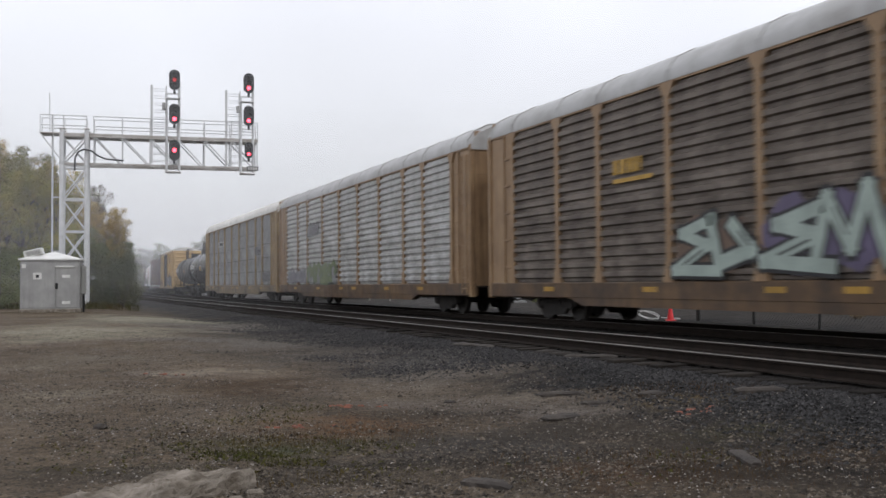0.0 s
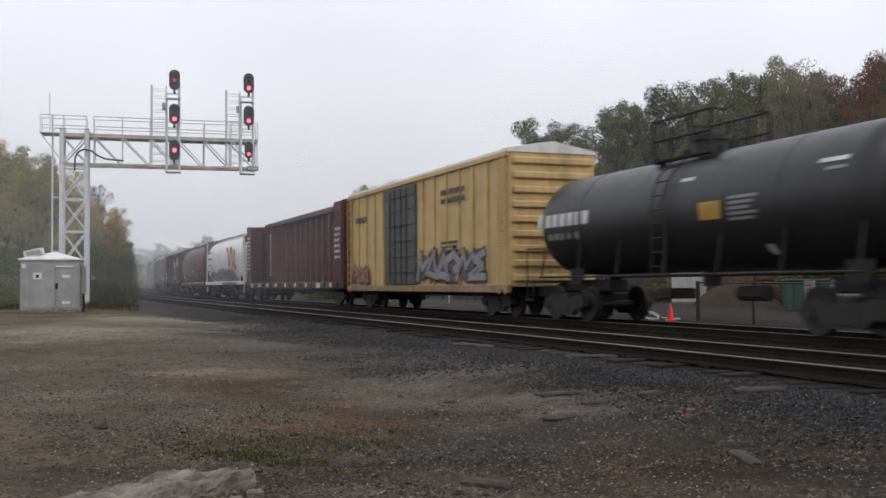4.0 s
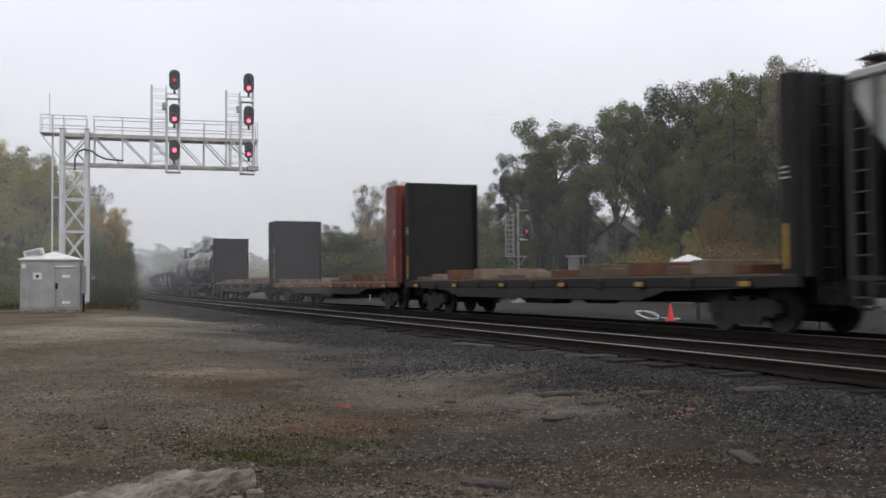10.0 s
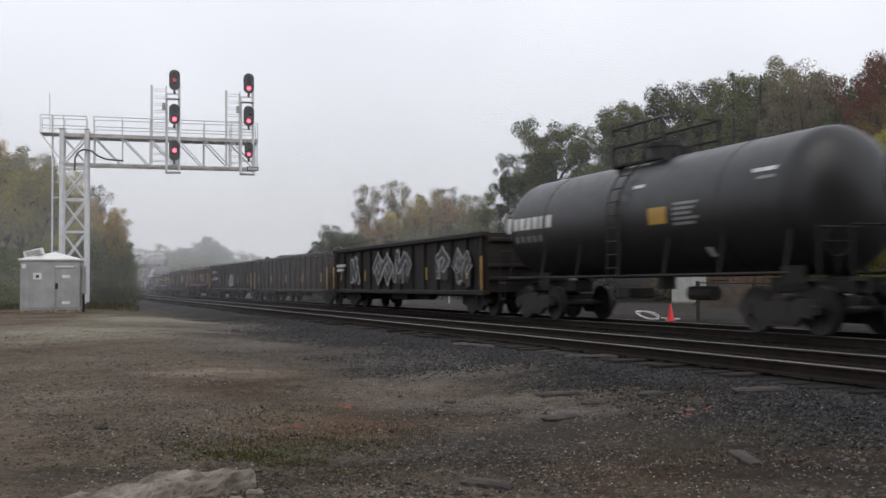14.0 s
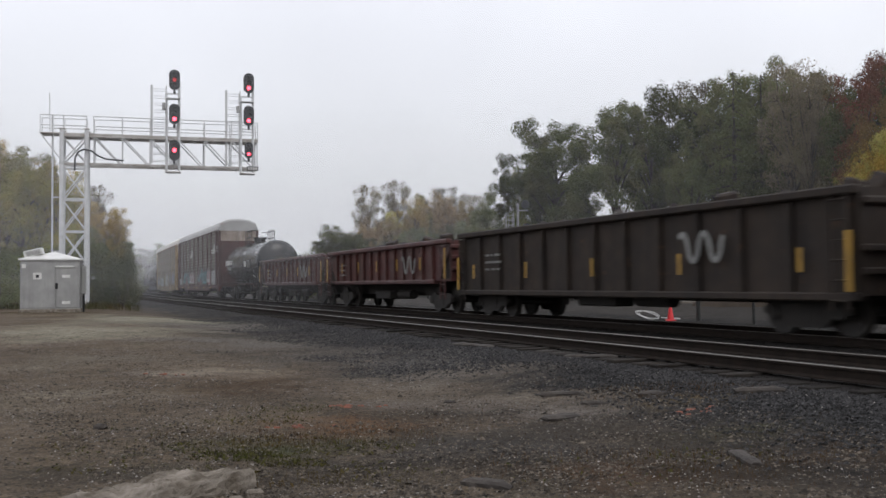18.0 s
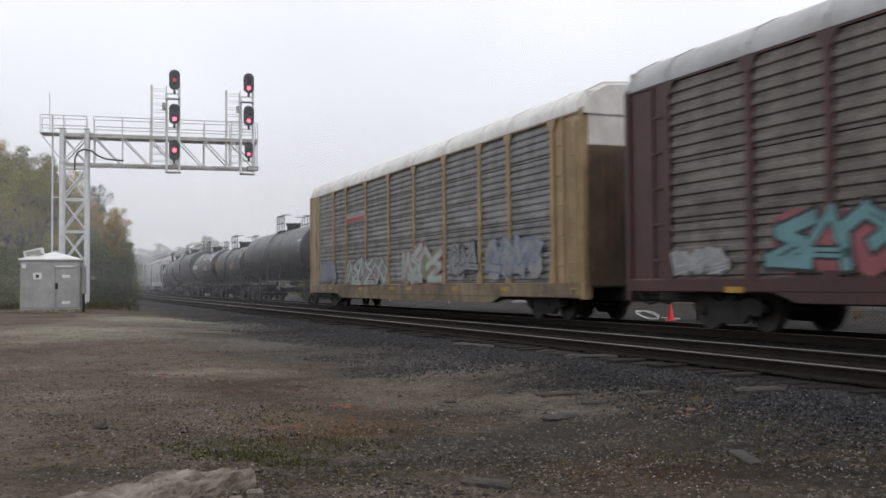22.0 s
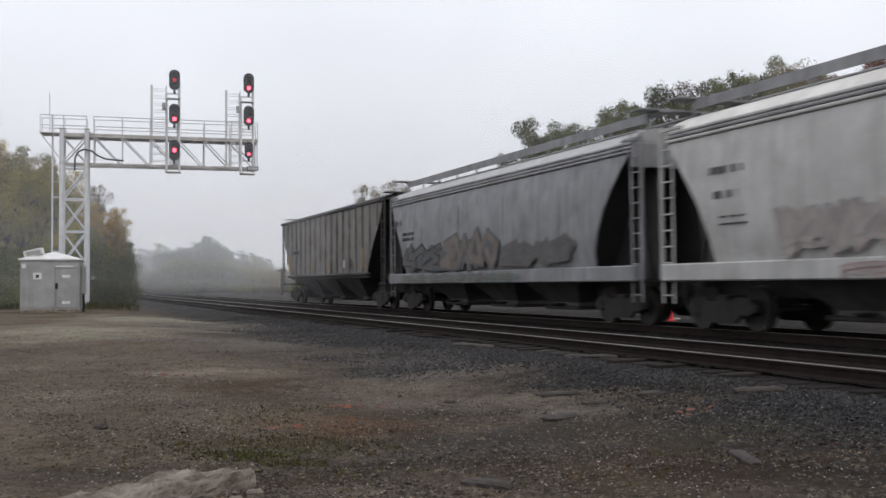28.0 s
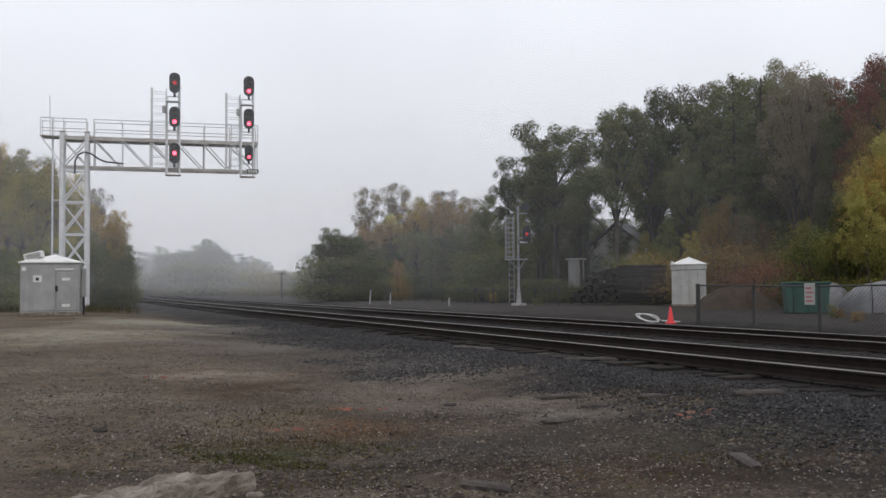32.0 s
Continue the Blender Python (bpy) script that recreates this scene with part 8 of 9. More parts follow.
for row in (("shrub_dark", 1018, 70, 500, 3.2), ("shrub_dark", 970, 69, 486, 2.4), ("shrub_dark", 1050, 68, 500, 2.8), ("shrub_brown", 1478, 33, 540, 0.9), ("shrub_brown", 1512, 31, 545, 1.0), ("shrub_dark", 1470, 34, 545, 0.6), ("shrub_brown", 1300, 60, 446, 1.2), ("shrub_brown", 1340, 56, 470, 1.2),
            ("shrub_brown", 1250, 59, 425, 1.5), ("shrub_brown", 1290, 57, 400, 1.4), ("shrub_gold", 1265, 58, 372, 0.8), ("shrub_brown", 1345, 57, 395, 1.3), ("shrub_gold", 1362, 55, 428, 0.9), ("shrub_gold", 1152, 63, 432, 1.6), ("shrub", 1115, 64, 440, 1.1), ("shrub_red", 1330, 53, 455, 1.4), ("shrub_red", 1400, 51, 452, 1.5), ("shrub", 1455, 47, 385, 1.0), ("olive", 1532, 44, 305, 0.55), ("gold", 1572, 46, 262, 0.5), ("shrub_olive", 1545, 42, 395, 0.9), ("green", 1500, 45, 360, 0.5), ("shrub_gold", 1545, 46, 235, 0.45), ("shrub_olive", 1490, 45, 395, 1.0), ("shrub_brown", 1385, 54, 462, 1.3), ("shrub_brown", 1425, 52, 468, 1.2), ("shrub", 1500, 46, 425, 1.0), ("shrub", 1560, 44, 400, 1.0), ("shrub_gold", 840, 75, 510, 0.8), ("shrub", 955, 60, 520, 0.7),
            ("shrub", 945, 58, 522, 0.7), ("shrub_gold", 870, 70, 508, 0.8)):
    plant(*row)
for k in range(15):                      # the depth of the wood behind
    rng_k = random.Random(930 + k)
    view_col = 870 + k * 50
    plant(rng_k.choice(("dark", "dark2", "green", "dark2")), view_col, rng_k.uniform(94, 108), rng_k.uniform(380, 420) - max(0, view_col - 1180) * 0.22, 1.25)
for k in range(22):
    rng_k = random.Random(940 + k)
    plant(rng_k.choice(("shrub_dark", "shrub")), 865 + k * 35, rng_k.uniform(91, 97), rng_k.uniform(415, 450), 1.8)
# the middle wood, farther up the line
for row in (("pale", 655, 116, 326, 0.52), ("pale", 705, 116, 318, 0.5), ("olive", 745, 112, 342, 0.6), ("pale", 790, 114, 330, 0.6), ("gold", 766, 118, 350, 0.6), ("pale", 830, 110, 342, 0.6),
            ("dark", 598, 90, 400, 1.05), ("dark2", 636, 94, 410, 0.9), ("orange", 703, 82, 458, 0.62), ("shrub_gold", 708, 81, 478, 0.8), ("conifer", 763, 92, 382, 0.75), ("olive", 690, 108, 372, 0.75),
            ("dark", 800, 96, 396, 0.8), ("dark2", 735, 98, 402, 0.85), ("dark", 848, 92, 372, 0.75), ("orange", 660, 106, 385, 0.75), ("dark", 665, 98, 432, 0.9), ("green", 875, 84, 400, 0.7),
            ("pale", 720, 108, 380, 0.75), ("dark2", 775, 100, 412, 0.9), ("dark", 700, 100, 420, 0.9), ("dark", 825, 94, 410, 0.9)):
    plant(*row)
for k in range(12):
    rng_k = random.Random(950 + k)
    plant("shrub_dark", 592 + k * 27, rng_k.uniform(88, 98), rng_k.uniform(474, 502), 1.4)
    if k > 3:
        plant("shrub_dark", 590 + k * 27, rng_k.uniform(104, 112), rng_k.uniform(438, 462), 1.9)
for row in (("gold", 735, 106, 345, 0.6), ("orange", 785, 105, 342, 0.6), ("orange", 680, 104, 388, 0.6), ("gold", 825, 108, 350, 0.55), ("orange", 650, 102, 400, 0.6), ("dark2", 588, 89, 415, 1.0), ("dark", 622, 90, 418, 0.9),
            ("shrub_dark", 582, 87, 445, 1.5), ("shrub_dark", 612, 88, 435, 1.5), ("shrub_dark", 640, 88, 450, 1.5)):
    plant(*row)
# distant trees lost in the mist
for row in (("green", 365, 205, 418, 0.8), ("dark2", 335, 210, 436, 0.9), ("dark", 395, 215, 436, 0.9), ("green", 285, 225, 430, 0.8), ("pale", 260, 230, 440, 0.9), ("dark2", 310, 230, 440, 0.9),
            ("dark", 440, 230, 446, 1.0), ("green", 470, 235, 458, 1.1), ("olive", 500, 180, 472, 1.2), ("olive", 540, 175, 466, 1.1), ("gold", 520, 185, 474, 1.2), ("olive", 455, 200, 470, 1.2),
            ("dark", 415, 225, 455, 1.1), ("green", 235, 235, 445, 1.0), ("olive", 575, 170, 470, 1.1)):
    plant(*row)
for k in range(13):
    rng_k = random.Random(970 + k)
    plant(rng_k.choice(("shrub", "shrub_gold", "shrub_dark")), 232 + k * 28, rng_k.uniform(206, 240), rng_k.uniform(468, 482), 2.3)
for k in range(26):                      # scrub that closes the bend behind the far track
    rng_k = random.Random(1200 + k)
    view_col = 240 + k * 13.2
    if view_col < 425:
        plant(rng_k.choice(("shrub_dark", "shrub", "shrub_dark")), view_col, rng_k.uniform(170, 182), rng_k.uniform(470, 496) - 26 * math.exp(-((view_col - 365) / 45) ** 2), 1.7)
    else:
        plant(rng_k.choice(("shrub_olive", "shrub_gold", "shrub_olive", "shrub")), view_col, rng_k.uniform(150, 165), rng_k.uniform(472, 488), 1.5)
for row in (("green", 350, 190, 428, 0.85), ("dark", 372, 188, 420, 0.75), ("dark2", 390, 192, 438, 0.85), ("dark", 320, 194, 442, 0.9), ("green", 410, 190, 462, 1.0), ("dark2", 285, 200, 446, 0.9), ("olive", 448, 176, 452, 0.8), ("olive", 545, 150, 470, 0.7)):
    plant(*row)
# behind the gantry and the cabinet
for row in (("olive", 55, 124, 256, 0.72), ("olive", 20, 126, 268, 0.7), ("gold", 85, 128, 274, 0.62), ("gold", 0, 121, 300, 0.6), ("gold", -18, 124, 236, 0.5), ("olive", 128, 127, 300, 0.6),
            ("pale", 172, 124, 326, 0.4), ("gold", 207, 121, 362, 0.42), ("olive", 60, 122, 310, 0.7), ("olive", 8, 117, 255, 0.7), ("dark2", 202, 72, 415, 0.6), ("gold", 160, 116, 352, 0.55),
            ("dark2", 216, 68, 432, 0.5), ("olive", 100, 122, 330, 0.7), ("olive", 34, 110, 300, 0.75), ("gold", -30, 121, 330, 0.6), ("olive", 68, 112, 285, 0.7), ("orange", 190, 123, 372, 0.5),
            ("dark", 182, 80, 425, 0.7), ("green", 150, 92, 400, 0.8), ("olive", 120, 96, 390, 0.8)):
    plant(*row)
for row in (("shrub_dark", 190, 62, 420, 0.9), ("shrub_dark", 216, 58, 452, 0.7), ("gold", 205, 66, 362, 0.42), ("dark3", 226, 62, 428, 0.4), ("shrub_dark", 165, 60, 470, 1.1), ("shrub_dark", 205, 60, 480, 0.8), ("shrub_dark", 15, 56, 430, 1.1),
            ("shrub", 40, 56, 440, 1.2), ("shrub", 75, 58, 430, 1.2), ("shrub", -15, 54, 440, 1.2), ("shrub_dark", 120, 60, 440, 1.1), ("shrub_dark", 5, 50, 480, 1.2)):
    plant(*row)
# ---- the yard's surface: stones, scraps, weeds ----
M_STONE = material("grey_ballast_stone", (0.038, 0.0362, 0.0366), (0.018, 0.017, 0.0172), rough=0.6, scale=9, grain=60, dirt=0.2, island=0.85, spec=0.15)
M_CRIB = material("dark_crib_stone", (0.024, 0.0225, 0.022), (0.014, 0.013, 0.0125), rough=0.8, scale=9, grain=60, dirt=0.2, island=0.8, spec=0.05)
M_CHIP = material("pale_stone_chip", (0.27, 0.25, 0.23), (0.15, 0.138, 0.125), rough=0.7, scale=9, grain=60, dirt=0.3, island=0.6, spec=0.15)
M_PEBBLE = material("brown_grey_pebble", (0.118, 0.099, 0.079), (0.042, 0.034, 0.027), rough=0.7, scale=9, grain=60, dirt=0.2, island=0.75, spec=0.15)
M_SCRAP = material("rotten_wood_scrap", (0.062, 0.052, 0.044), (0.038, 0.032, 0.028), rough=0.85, scale=8, bump=0.6, bump_scale=25)
M_WEED = leaf_material("weed_leaves", (0.034, 0.038, 0.013), (0.070, 0.066, 0.024), (0.080, 0.052, 0.022))
M_DRY = leaf_material("dry_grass", (0.075, 0.046, 0.02), (0.10, 0.058, 0.026), (0.05, 0.028, 0.016))
M_ORANGE_MARK = material("faded_orange_spray", (0.25, 0.085, 0.050), (0.16, 0.065, 0.045), rough=0.8, scale=14, dirt=0.6)


def scatter_stones(name, label, mat, count, seed, area, size, lift):
    """Thousands of small rough stones, half sunk in the ground: one object."""
    rng = np.random.RandomState(seed)
    base = np.array([(1, 0, 0), (-1, 0, 0), (0, 1, 0), (0, -1, 0), (0, 0, 1), (0, 0, -0.6)], float)
    tri = [(0, 2, 4), (2, 1, 4), (1, 3, 4), (3, 0, 4)]
    vs, fs = [], []
    n = 0
    while n < count:
        p = area(rng)
        if p is None:
            continue
        x, y = p
        s = size * (0.45 + 1.2 * rng.rand() ** 2.2)
        q = base[:5] * (s * (0.7 + 0.6 * rng.rand(5, 1))) * np.array([1.0, 0.8, 0.62])
        a, b = rng.rand() * 6.28, (rng.rand() - 0.5) * 0.9
        ca, sa, cb, sb = math.cos(a), math.sin(a), math.cos(b), math.sin(b)
        q = q @ np.array([[ca, -sa, 0], [sa, ca, 0], [0, 0, 1]]) @ np.array([[1, 0, 0], [0, cb, -sb], [0, sb, cb]])
        z = ground_z(x, y) - s * 0.1 + s * lift * 0.4
        k = len(vs)
        vs.extend((q + np.array([x, y, z])).tolist())
        fs.extend([(k + i, k + j, k + l) for i, j, l in tri])
        n += 1
    me = bpy.data.meshes.new(name)
    me.from_pydata(vs, [], fs)
    me.materials.append(mat)
    tagged(new(name, me), label, "gravel", kind="stuff")


def near_yard(rng):
    y = 6.2 + 22 * rng.rand() ** 2.0
    x = (rng.rand() - 0.5) * 1.04 * y
    l = N.x * x + N.y * y
    if l > 6.8:
        return None
    if noise.noise((x * 0.5, y * 0.5, 7)) < -0.12 and rng.rand() < 0.75:
        return None
    return x, y


def chip_field(rng):
    y = 6.2 + 30 * rng.rand() ** 1.8
    x = (rng.rand() - 0.45) * 1.0 * y
    if noise.noise((x * 0.6, y * 0.6, 3)) < 0.0 and rng.rand() < 0.7:
        return None
    if y < 9.2 and rng.rand() < 0.6:               # dark soil shows between the chips close by
        return None
    return (x, y) if N.x * x + N.y * y < 8.2 else None


def ballast_side(rng):
    s = -4 + 44 * rng.rand() ** 1.5
    l = 3.4 + 5.0 * rng.rand() ** 0.8
    p = U * s + N * l
    if l + 2.6 * noise.noise((p.x * 0.4, p.y * 0.4, 1)) < 4.9 + 3.2 * rng.rand():
        return None
    return (p.x, p.y) if p.y > 5 else None


def ballast_cribs(rng):
    s = -4 + 48 * rng.rand() ** 1.3
    l = 8.3 + 7.6 * rng.rand()
    p = U * s + N * l
    return (p.x, p.y) if p.y > 7 else None


scatter_stones("yard_pebbles", "small brown and grey stones strewn over the yard", M_PEBBLE, 52000, 11, near_yard, 0.0135, 0.45)
scatter_stones("yard_stones", "larger loose stones lying on the yard", M_PEBBLE, 650, 15, near_yard, 0.030, 0.4)
scatter_stones("pale_chips", "pale stone chips strewn over gravel and ballast", M_CHIP, 15000, 14, chip_field, 0.0095, 0.6)
scatter_stones("ballast_shoulder", "dark grey crushed-stone ballast beside the track", M_STONE, 62000, 12, ballast_side, 0.021, 0.5)
scatter_stones("ballast_between", "dark crushed-stone ballast between the ties", M_CRIB, 20000, 13, ballast_cribs, 0.024, 0.15)


def scrap_board(x0, y0, x1, y1, w, h, label="rotten piece of railway tie lying on the gravel"):
    a, b = Vector((x0, y0, 0)), Vector((x1, y1, 0))
    L = (b - a).length
    mid = (a + b) / 2
    rng = random.Random(int(x0 * 100))
    t = thing("wood_scrap", label, "wood scrap", "wood scraps on the ground", m=pose(mid.x, mid.y, ground_z(mid.x, mid.y), rng.uniform(-4, 4), rng.uniform(-3, 3), math.degrees(math.atan2(y1 - y0, x1 - x0))))
    mesh = Mesh()
    rings = []
    for k in range(7):
        x = -L / 2 + L * k / 6
        f = 1 if 0 < k < 6 else 0.6
        rings.append([(x + rng.uniform(-0.02, 0.02), sy * w / 2 * f * rng.uniform(0.8, 1.1), zz * h * f * rng.uniform(0.8, 1.1)) for sy, zz in ((-1, -0.2), (1, -0.2), (1, 0.6), (0.4, 1), (-0.5, 0.95), (-1, 0.5))])
    mesh.loft(rings)
    part("board", mesh, M_SCRAP, t)


for row in ((1.04, 10.22, 1.45, 10.6, 0.16, 0.05), (0.13, 7.2, 0.47, 7.0, 0.12, 0.06), (2.42, 8.3, 2.42, 7.66, 0.14, 0.05), (1.2, 12.4, 1.75, 12.3, 0.12, 0.05), (2.3, 11.7, 2.6, 11.6, 0.14, 0.05),
            (1.6, 11.5, 1.9, 11.4, 0.1, 0.04), (3.3, 11.2, 3.9, 11.3, 0.15, 0.06), (0.0, 12.2, 0.14, 12.15, 0.08, 0.04), (4.6, 12.9, 5.4, 12.6, 0.2, 0.07), (2.0, 16.8, 2.9, 16.2, 0.2, 0.06),
            (3.1, 15.9, 3.9, 15.2, 0.2, 0.06), (0.2, 20.2, 1.0, 19.4, 0.2, 0.06), (-3.55, 10.05, -3.42, 9.95, 0.1, 0.06)):
    scrap_board(*row)


def build_slab():
    t = thing("concrete_slab", "broken lump of pale concrete half buried in the yard", "concrete slab", m=pose(-2.02, 6.86, ground_z(-2.02, 6.86) - 0.02, 0, 0, 22))
    mesh = Mesh()
    rings = []
    n = 72
    levels = [(1.08, -0.15), (1.06, -0.05), (1.04, 0.0), (1.02, 0.035), (1.0, 0.07), (0.98, 0.095), (0.94, 0.115)] + [(0.88 - 0.07 * j, 0.125 + 0.004 * j) for j in range(12)]
    for k, (f, z) in enumerate(levels):
        ring = []
        for i in range(n):
            a = 2 * math.pi * i / n
            ca, sa = math.cos(a), math.sin(a)
            r = 1 + 0.14 * math.sin(2 * a + 0.4) + 0.09 * math.sin(5 * a) + 0.05 * math.sin(9 * a + 1)
            x, y = 0.60 * r * f * ca, 0.30 * r * f * sa
            crumb = 0.030 * noise.noise((x * 9, y * 9, z * 9 + 1)) + 0.020 * noise.noise((x * 23, y * 23, z * 23 + 4)) + 0.012 * noise.noise((x * 50, y * 50, z * 40))
            rise = 0.62 * z * (1 + 0.75 * math.cos(a - 0.5) * min(1, f * 1.3))
            step_z = 0.03 * (1 if noise.noise((x * 4 + 2, y * 5, 9)) > 0.05 else 0)
            ring.append((x + crumb * ca * 1.2, y + crumb * sa * 1.2, rise + crumb * 0.9 - step_z * (f < 0.97)))
        rings.append(ring)
    mesh.loft(rings)
    part("slab_body", mesh, M_CONCRETE, t)
    for i, (x, y, s) in enumerate(((0.66, -0.22, 0.06), (0.5, -0.36, 0.05), (-0.6, -0.25, 0.05), (0.1, 0.36, 0.04))):
        part("concrete_chunk", Mesh().cbox(x - s, x + s, y - s * 0.7, y + s * 0.7, -0.03, s * 0.7, s * 0.3), M_CONCRETE, t)


build_slab()


def tufts(name, label, mat, spots, seed, count, length, flat):
    """Grass blades and small leaves in loose clumps: one object."""
    rng = np.random.RandomState(seed)
    vs, fs = [], []
    for cx, cy, r, share in spots:
        for _ in range(int(count * share)):
            a, d = rng.rand() * 6.28, r * math.sqrt(rng.rand())
            x, y = cx + 1.6 * d * math.cos(a), cy + d * math.sin(a)
            z = ground_z(x, y) - 0.005
            b = rng.rand() * 6.28
            h = length * (0.4 + rng.rand())
            lean = (0.3 + 0.9 * rng.rand()) * (2.2 if flat else 0.8)
            w = h * (0.28 if flat else 0.07)
            tip = (x + h * lean * 0.5 * math.cos(b), y + h * lean * 0.5 * math.sin(b), z + h * (0.35 if flat else 0.9))
            mid = ((x + tip[0]) / 2, (y + tip[1]) / 2, z + h * (0.3 if flat else 0.55))
            k = len(vs)
            px, py = -math.sin(b) * w / 2, math.cos(b) * w / 2
            vs += [(x - px * 0.4, y - py * 0.4, z), (mid[0] - px, mid[1] - py, mid[2]), tip, (mid[0] + px, mid[1] + py, mid[2]), (x + px * 0.4, y + py * 0.4, z)]
            fs += [(k, k + 1, k + 3, k + 4), (k + 1, k + 2, k + 3)]
    me = bpy.data.meshes.new(name)
    me.from_pydata(vs, [], fs)
    me.materials.append(mat)
    tagged(new(name, me), label, "weeds", kind="stuff")


WEEDS = [(-1.75, 8.45, 0.28, 1.0), (-1.5, 9.2, 0.35, 0.6), (-0.85, 8.8, 0.4, 0.6), (-1.25, 8.1, 0.2, 0.5), (-2.15, 8.9, 0.25, 0.3), (-2.6, 8.2, 0.6, 0.4), (-2.0, 10.6, 0.4, 0.5), (-1.75, 11.6, 0.4, 0.4), (-0.8, 7.6, 0.5, 0.4), (2.3, 8.2, 0.4, 0.3), (-2.5, 9.4, 0.9, 0.4),
         (1.3, 7.6, 0.6, 0.2), (-18.5, 41.5, 0.8, 0.5), (-15.4, 41.2, 0.7, 0.6), (-17.0, 41.3, 1.2, 0.5)]
tufts("green_weeds", "low green weeds growing through the gravel", M_WEED, WEEDS, 21, 420, 0.055, True)
DRY = [(1.35, 7.7, 0.8, 1.0), (2.1, 7.9, 0.6, 0.9), (2.55, 11.9, 0.6, 0.9), (3.0, 11.6, 0.5, 0.7), (1.9, 12.2, 0.5, 0.5), (-0.9, 9.4, 0.5, 1.0), (-1.1, 9.6, 0.7, 1.0), (-0.3, 10.4, 0.7, 0.6), (1.6, 7.6, 0.9, 0.9), (2.6, 7.3, 0.7, 0.8), (-1.9, 9.4, 0.6, 0.7), (2.9, 11.4, 0.8, 0.5), (0.4, 11.8, 0.8, 0.4), (3.4, 8.2, 0.7, 0.6), (-3.0, 12.5, 1.3, 0.3), (1.2, 9.4, 1.0, 0.3)]
tufts("dry_grass", "short dry brown grass on the gravel", M_DRY, DRY, 22, 520, 0.045, False)
GRASSY = [(-24 + k * 2.2, 50 + 3 * math.sin(k * 1.7), 1.8, 1.0) for k in range(4)]
BLADES = [(-1.75, 8.5, 0.22, 1.0), (-1.35, 8.05, 0.25, 0.7), (-0.8, 8.9, 0.35, 0.6), (-1.15, 7.35, 0.3, 0.9), (-0.6, 7.3, 0.4, 0.4), (-2.2, 9.0, 0.5, 0.4), (-1.9, 11.2, 0.4, 0.5), (-0.2, 8.9, 0.6, 0.3), (2.4, 8.1, 0.5, 0.3)]
tufts("thin_grass", "thin green grass blades standing in the gravel", M_WEED, BLADES, 25, 130, 0.065, False)
tufts("rough_grass", "rough green and yellow grass under the gantry trees", M_WEED, GRASSY, 23, 700, 0.35, False)
for x, y, r in ((-4.55, 15.9, 0.20), (-1.1, 11.7, 0.22), (-1.55, 10.1, 0.2), (2.6, 10.4, 0.2)):
    mk = thing("spray_mark", "faded orange spray-paint mark on the gravel", "paint mark", "orange marks on the ground", m=pose(x, y, ground_z(x, y)))
    rng_m = random.Random(int(x * 50))
    for k in range(9):
        a, d = rng_m.uniform(0, 6.28), rng_m.uniform(0, 1.5) * r
        cx, cy, s = 1.5 * d * math.cos(a), 0.6 * d * math.sin(a), r * rng_m.uniform(0.1, 0.26)
        h = ground_z(x + cx, y + cy) - ground_z(x, y)
        part("painted_stone", Mesh().cbox(cx - s, cx + s, cy - s * 0.6, cy + s * 0.6, h - 0.03, h + 0.014, s * 0.4), M_ORANGE_MARK, mk)
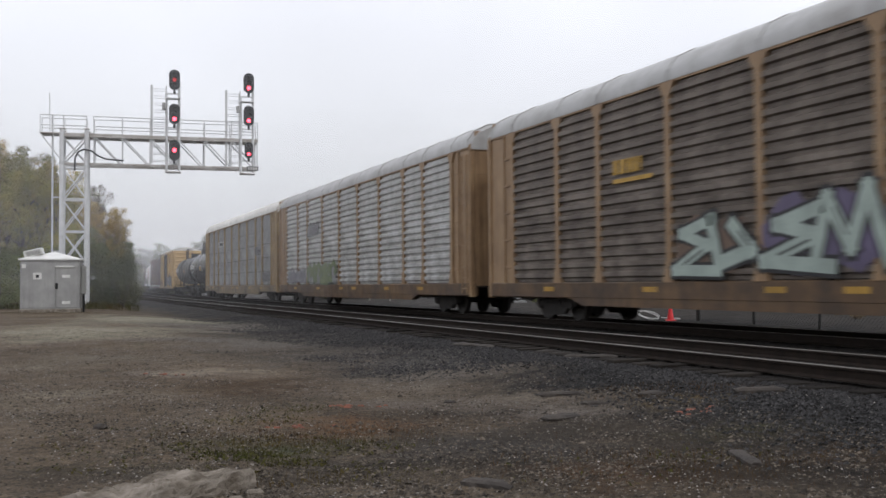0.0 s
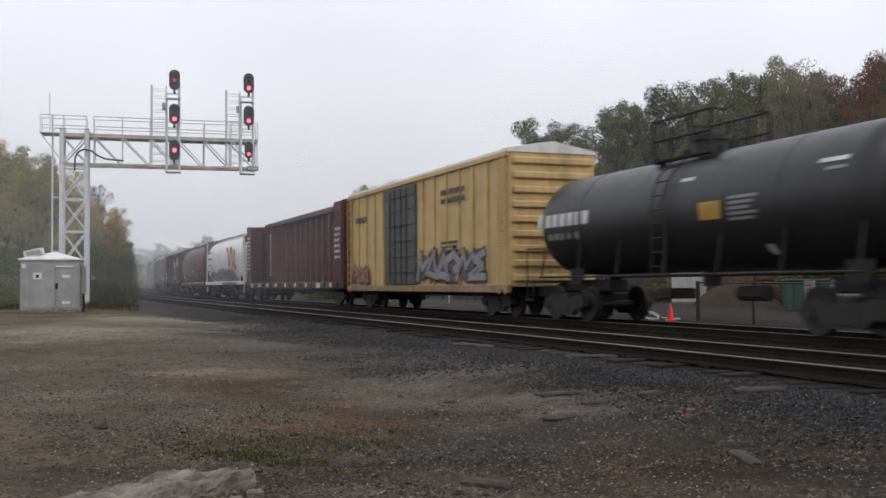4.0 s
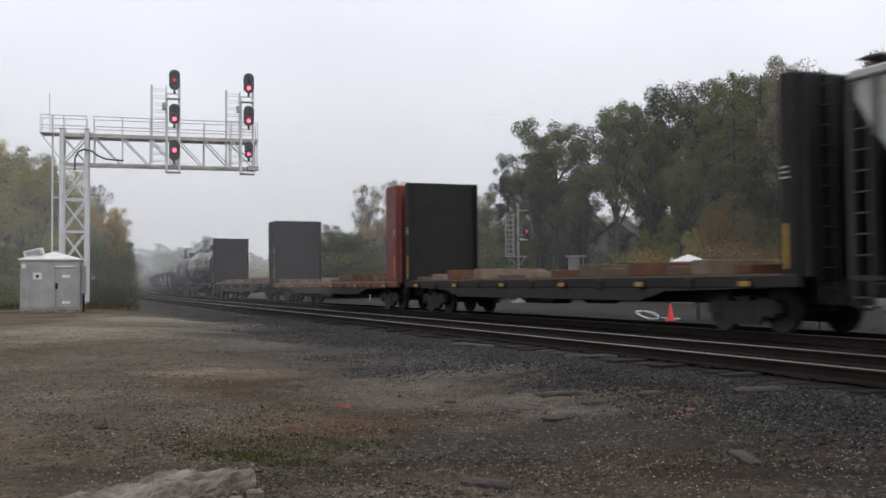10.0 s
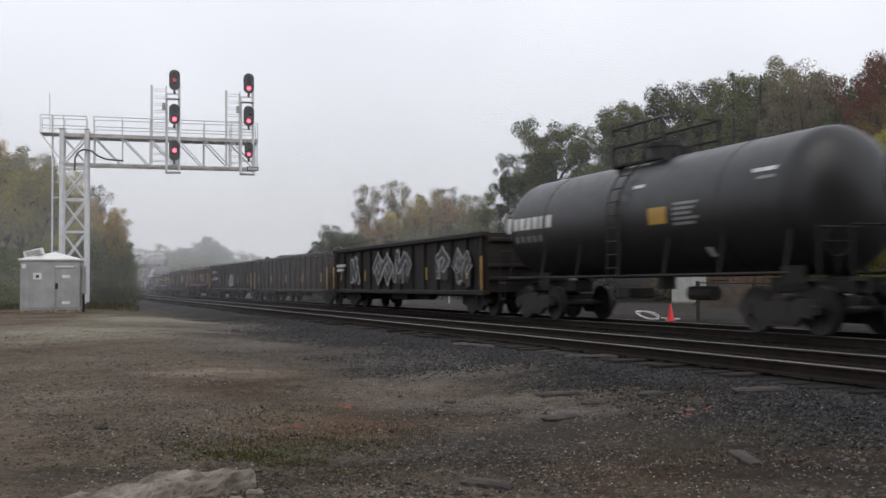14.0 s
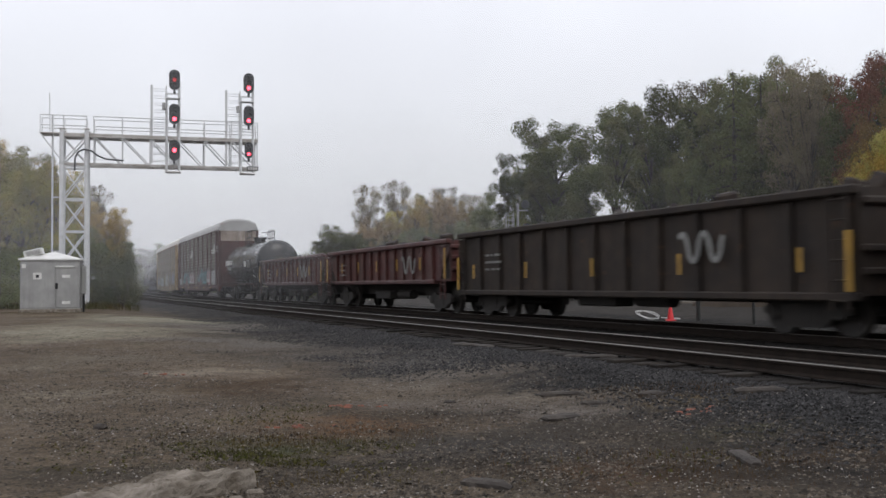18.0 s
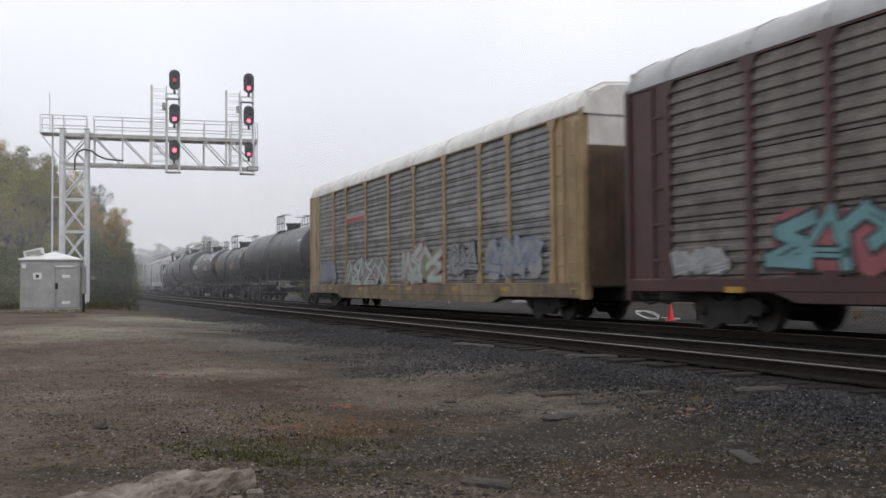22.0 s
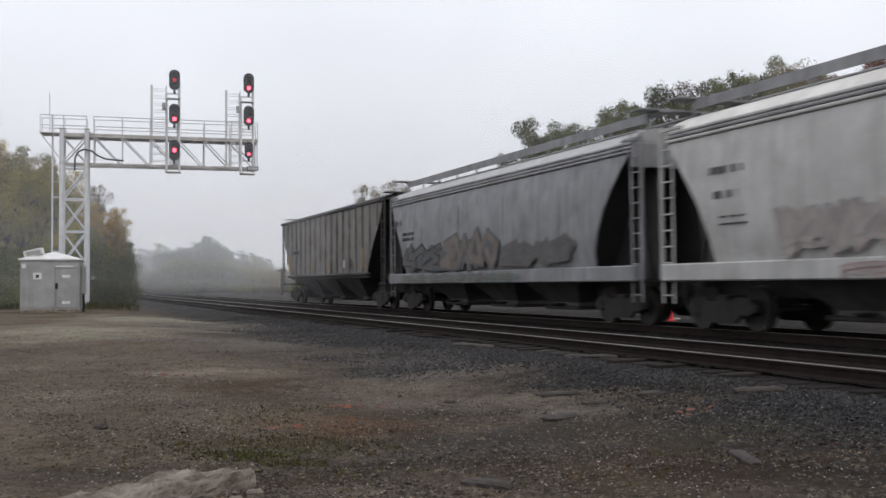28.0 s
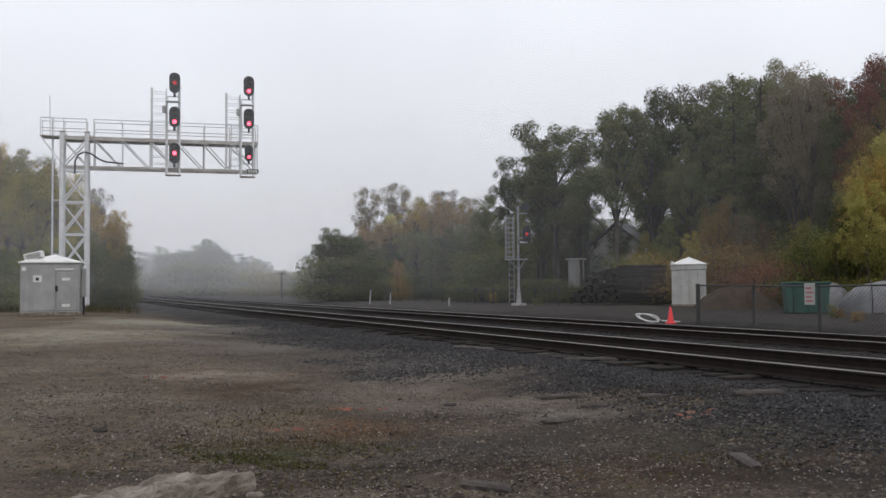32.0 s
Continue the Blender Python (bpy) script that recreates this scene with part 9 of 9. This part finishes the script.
# ---- haze: flat see-through sheets added across the view, shaded as if lit from above ----
def haze_sheet_material(name, density, seed, z_full, z_none, x_full, x_none):
    m = bpy.data.materials.new(name)
    m.use_nodes = True
    nt = m.node_tree
    nt.nodes.clear()
    out = nt.nodes.new("ShaderNodeOutputMaterial")
    up = nt.nodes.new("ShaderNodeCombineXYZ")
    up.inputs[2].default_value = 1.0
    down = nt.nodes.new("ShaderNodeCombineXYZ")
    down.inputs[2].default_value = -1.0
    d, t = nt.nodes.new("ShaderNodeBsdfDiffuse"), nt.nodes.new("ShaderNodeBsdfTranslucent")
    d.inputs["Color"].default_value = (0.60, 0.605, 0.62, 1)
    t.inputs["Color"].default_value = (0.60, 0.605, 0.62, 1)
    nt.links.new(up.outputs[0], d.inputs["Normal"])
    nt.links.new(down.outputs[0], t.inputs["Normal"])
    add = nt.nodes.new("ShaderNodeAddShader")
    nt.links.new(d.outputs[0], add.inputs[0])
    nt.links.new(t.outputs[0], add.inputs[1])
    clear = nt.nodes.new("ShaderNodeBsdfTransparent")
    mx = nt.nodes.new("ShaderNodeMixShader")
    vec = nt.nodes.new("ShaderNodeTexCoord").outputs["Object"]
    off = nt.nodes.new("ShaderNodeVectorMath")
    off.inputs[1].default_value = (seed * 37.0, 0, seed * 11.0)
    nt.links.new(vec, off.inputs[0])
    f = nt.nodes.new("ShaderNodeMapRange")
    f.inputs["From Min"].default_value, f.inputs["From Max"].default_value = 0.3, 0.7
    f.inputs["To Min"].default_value, f.inputs["To Max"].default_value = density * 0.85, density * 1.15
    nt.links.new(noise_node(nt, off.outputs[0], 0.045, 4, 0.5), f.inputs["Value"])
    sep = nt.nodes.new("ShaderNodeSeparateXYZ")
    nt.links.new(vec, sep.inputs[0])
    fade = nt.nodes.new("ShaderNodeMath")
    fade.operation = "MULTIPLY"
    nt.links.new(f.outputs[0], fade.inputs[0])
    nt.links.new(ramp_node(nt, sep.outputs["Z"], z_none, z_full), fade.inputs[1])
    thin = nt.nodes.new("ShaderNodeMath")
    thin.operation = "MULTIPLY"
    nt.links.new(fade.outputs[0], thin.inputs[0])
    nt.links.new(ramp_node(nt, sep.outputs["X"], x_none, x_full), thin.inputs[1])
    rise = nt.nodes.new("ShaderNodeMath")
    rise.operation = "MULTIPLY"
    nt.links.new(thin.outputs[0], rise.inputs[0])
    nt.links.new(ramp_node(nt, sep.outputs["Z"], -0.6, 1.4), rise.inputs[1])
    nt.links.new(rise.outputs[0], mx.inputs[0])
    nt.links.new(clear.outputs[0], mx.inputs[1])
    nt.links.new(add.outputs[0], mx.inputs[2])
    nt.links.new(mx.outputs[0], out.inputs[0])
    return m


# sheets face the camera; the first fades to the right to fit its view
for k, (y, density) in enumerate(((47, 0.08), (90, 0.075), (118, 0.10), (142, 0.20), (172, 0.24), (202, 0.14))):
    w = y * 1.6
    low, high = (13, 21) if y < 80 else (y * 0.06 + 1, y * 0.19 + 1)
    sheet = Mesh().add([(-w, y, -2), (w, y, -2), (w, y, high), (-w, y, high)], [(0, 1, 2, 3)])
    ob = part("mist", sheet, haze_sheet_material("haze_sheet", density, k + 1, low, high, *((-14, 40) if y < 80 else (-w, w * 1.6))))
    tagged(ob, "flat grey see-through sheet added to stand in for haze", "mist", kind="stuff")
# ---- what moves ----
def motions():
    for car, abreast, sets in MOVING:
        walk(car, [(k * 0.5, on_line(SPEED * (abreast - k * 0.5), FAR_TRACK)) for k in range(65)])
        f0 = max(1, round((abreast - 2.6) * FPS))
        f1 = min(32 * FPS - 1, round((abreast - 0.2) * FPS))
        times = [0.0] + [f / FPS for f in range(f0, f1 + 1)] + [32.0]
        if f1 <= f0:
            times = [0.0, 32.0]
        for ws, dx in sets:
            rows = []
            for t in times:
                held = min(max(t, f0 / FPS), max(f0, f1) / FPS)
                a = (SPEED * (held - f0 / FPS) / WHEEL_R) % (2 * math.pi)
                rows.append((t, Matrix.Translation((dx, 0, WHEEL_R)) @ Matrix.Rotation(a, 4, "Y")))
            walk(ws, rows)


motions()
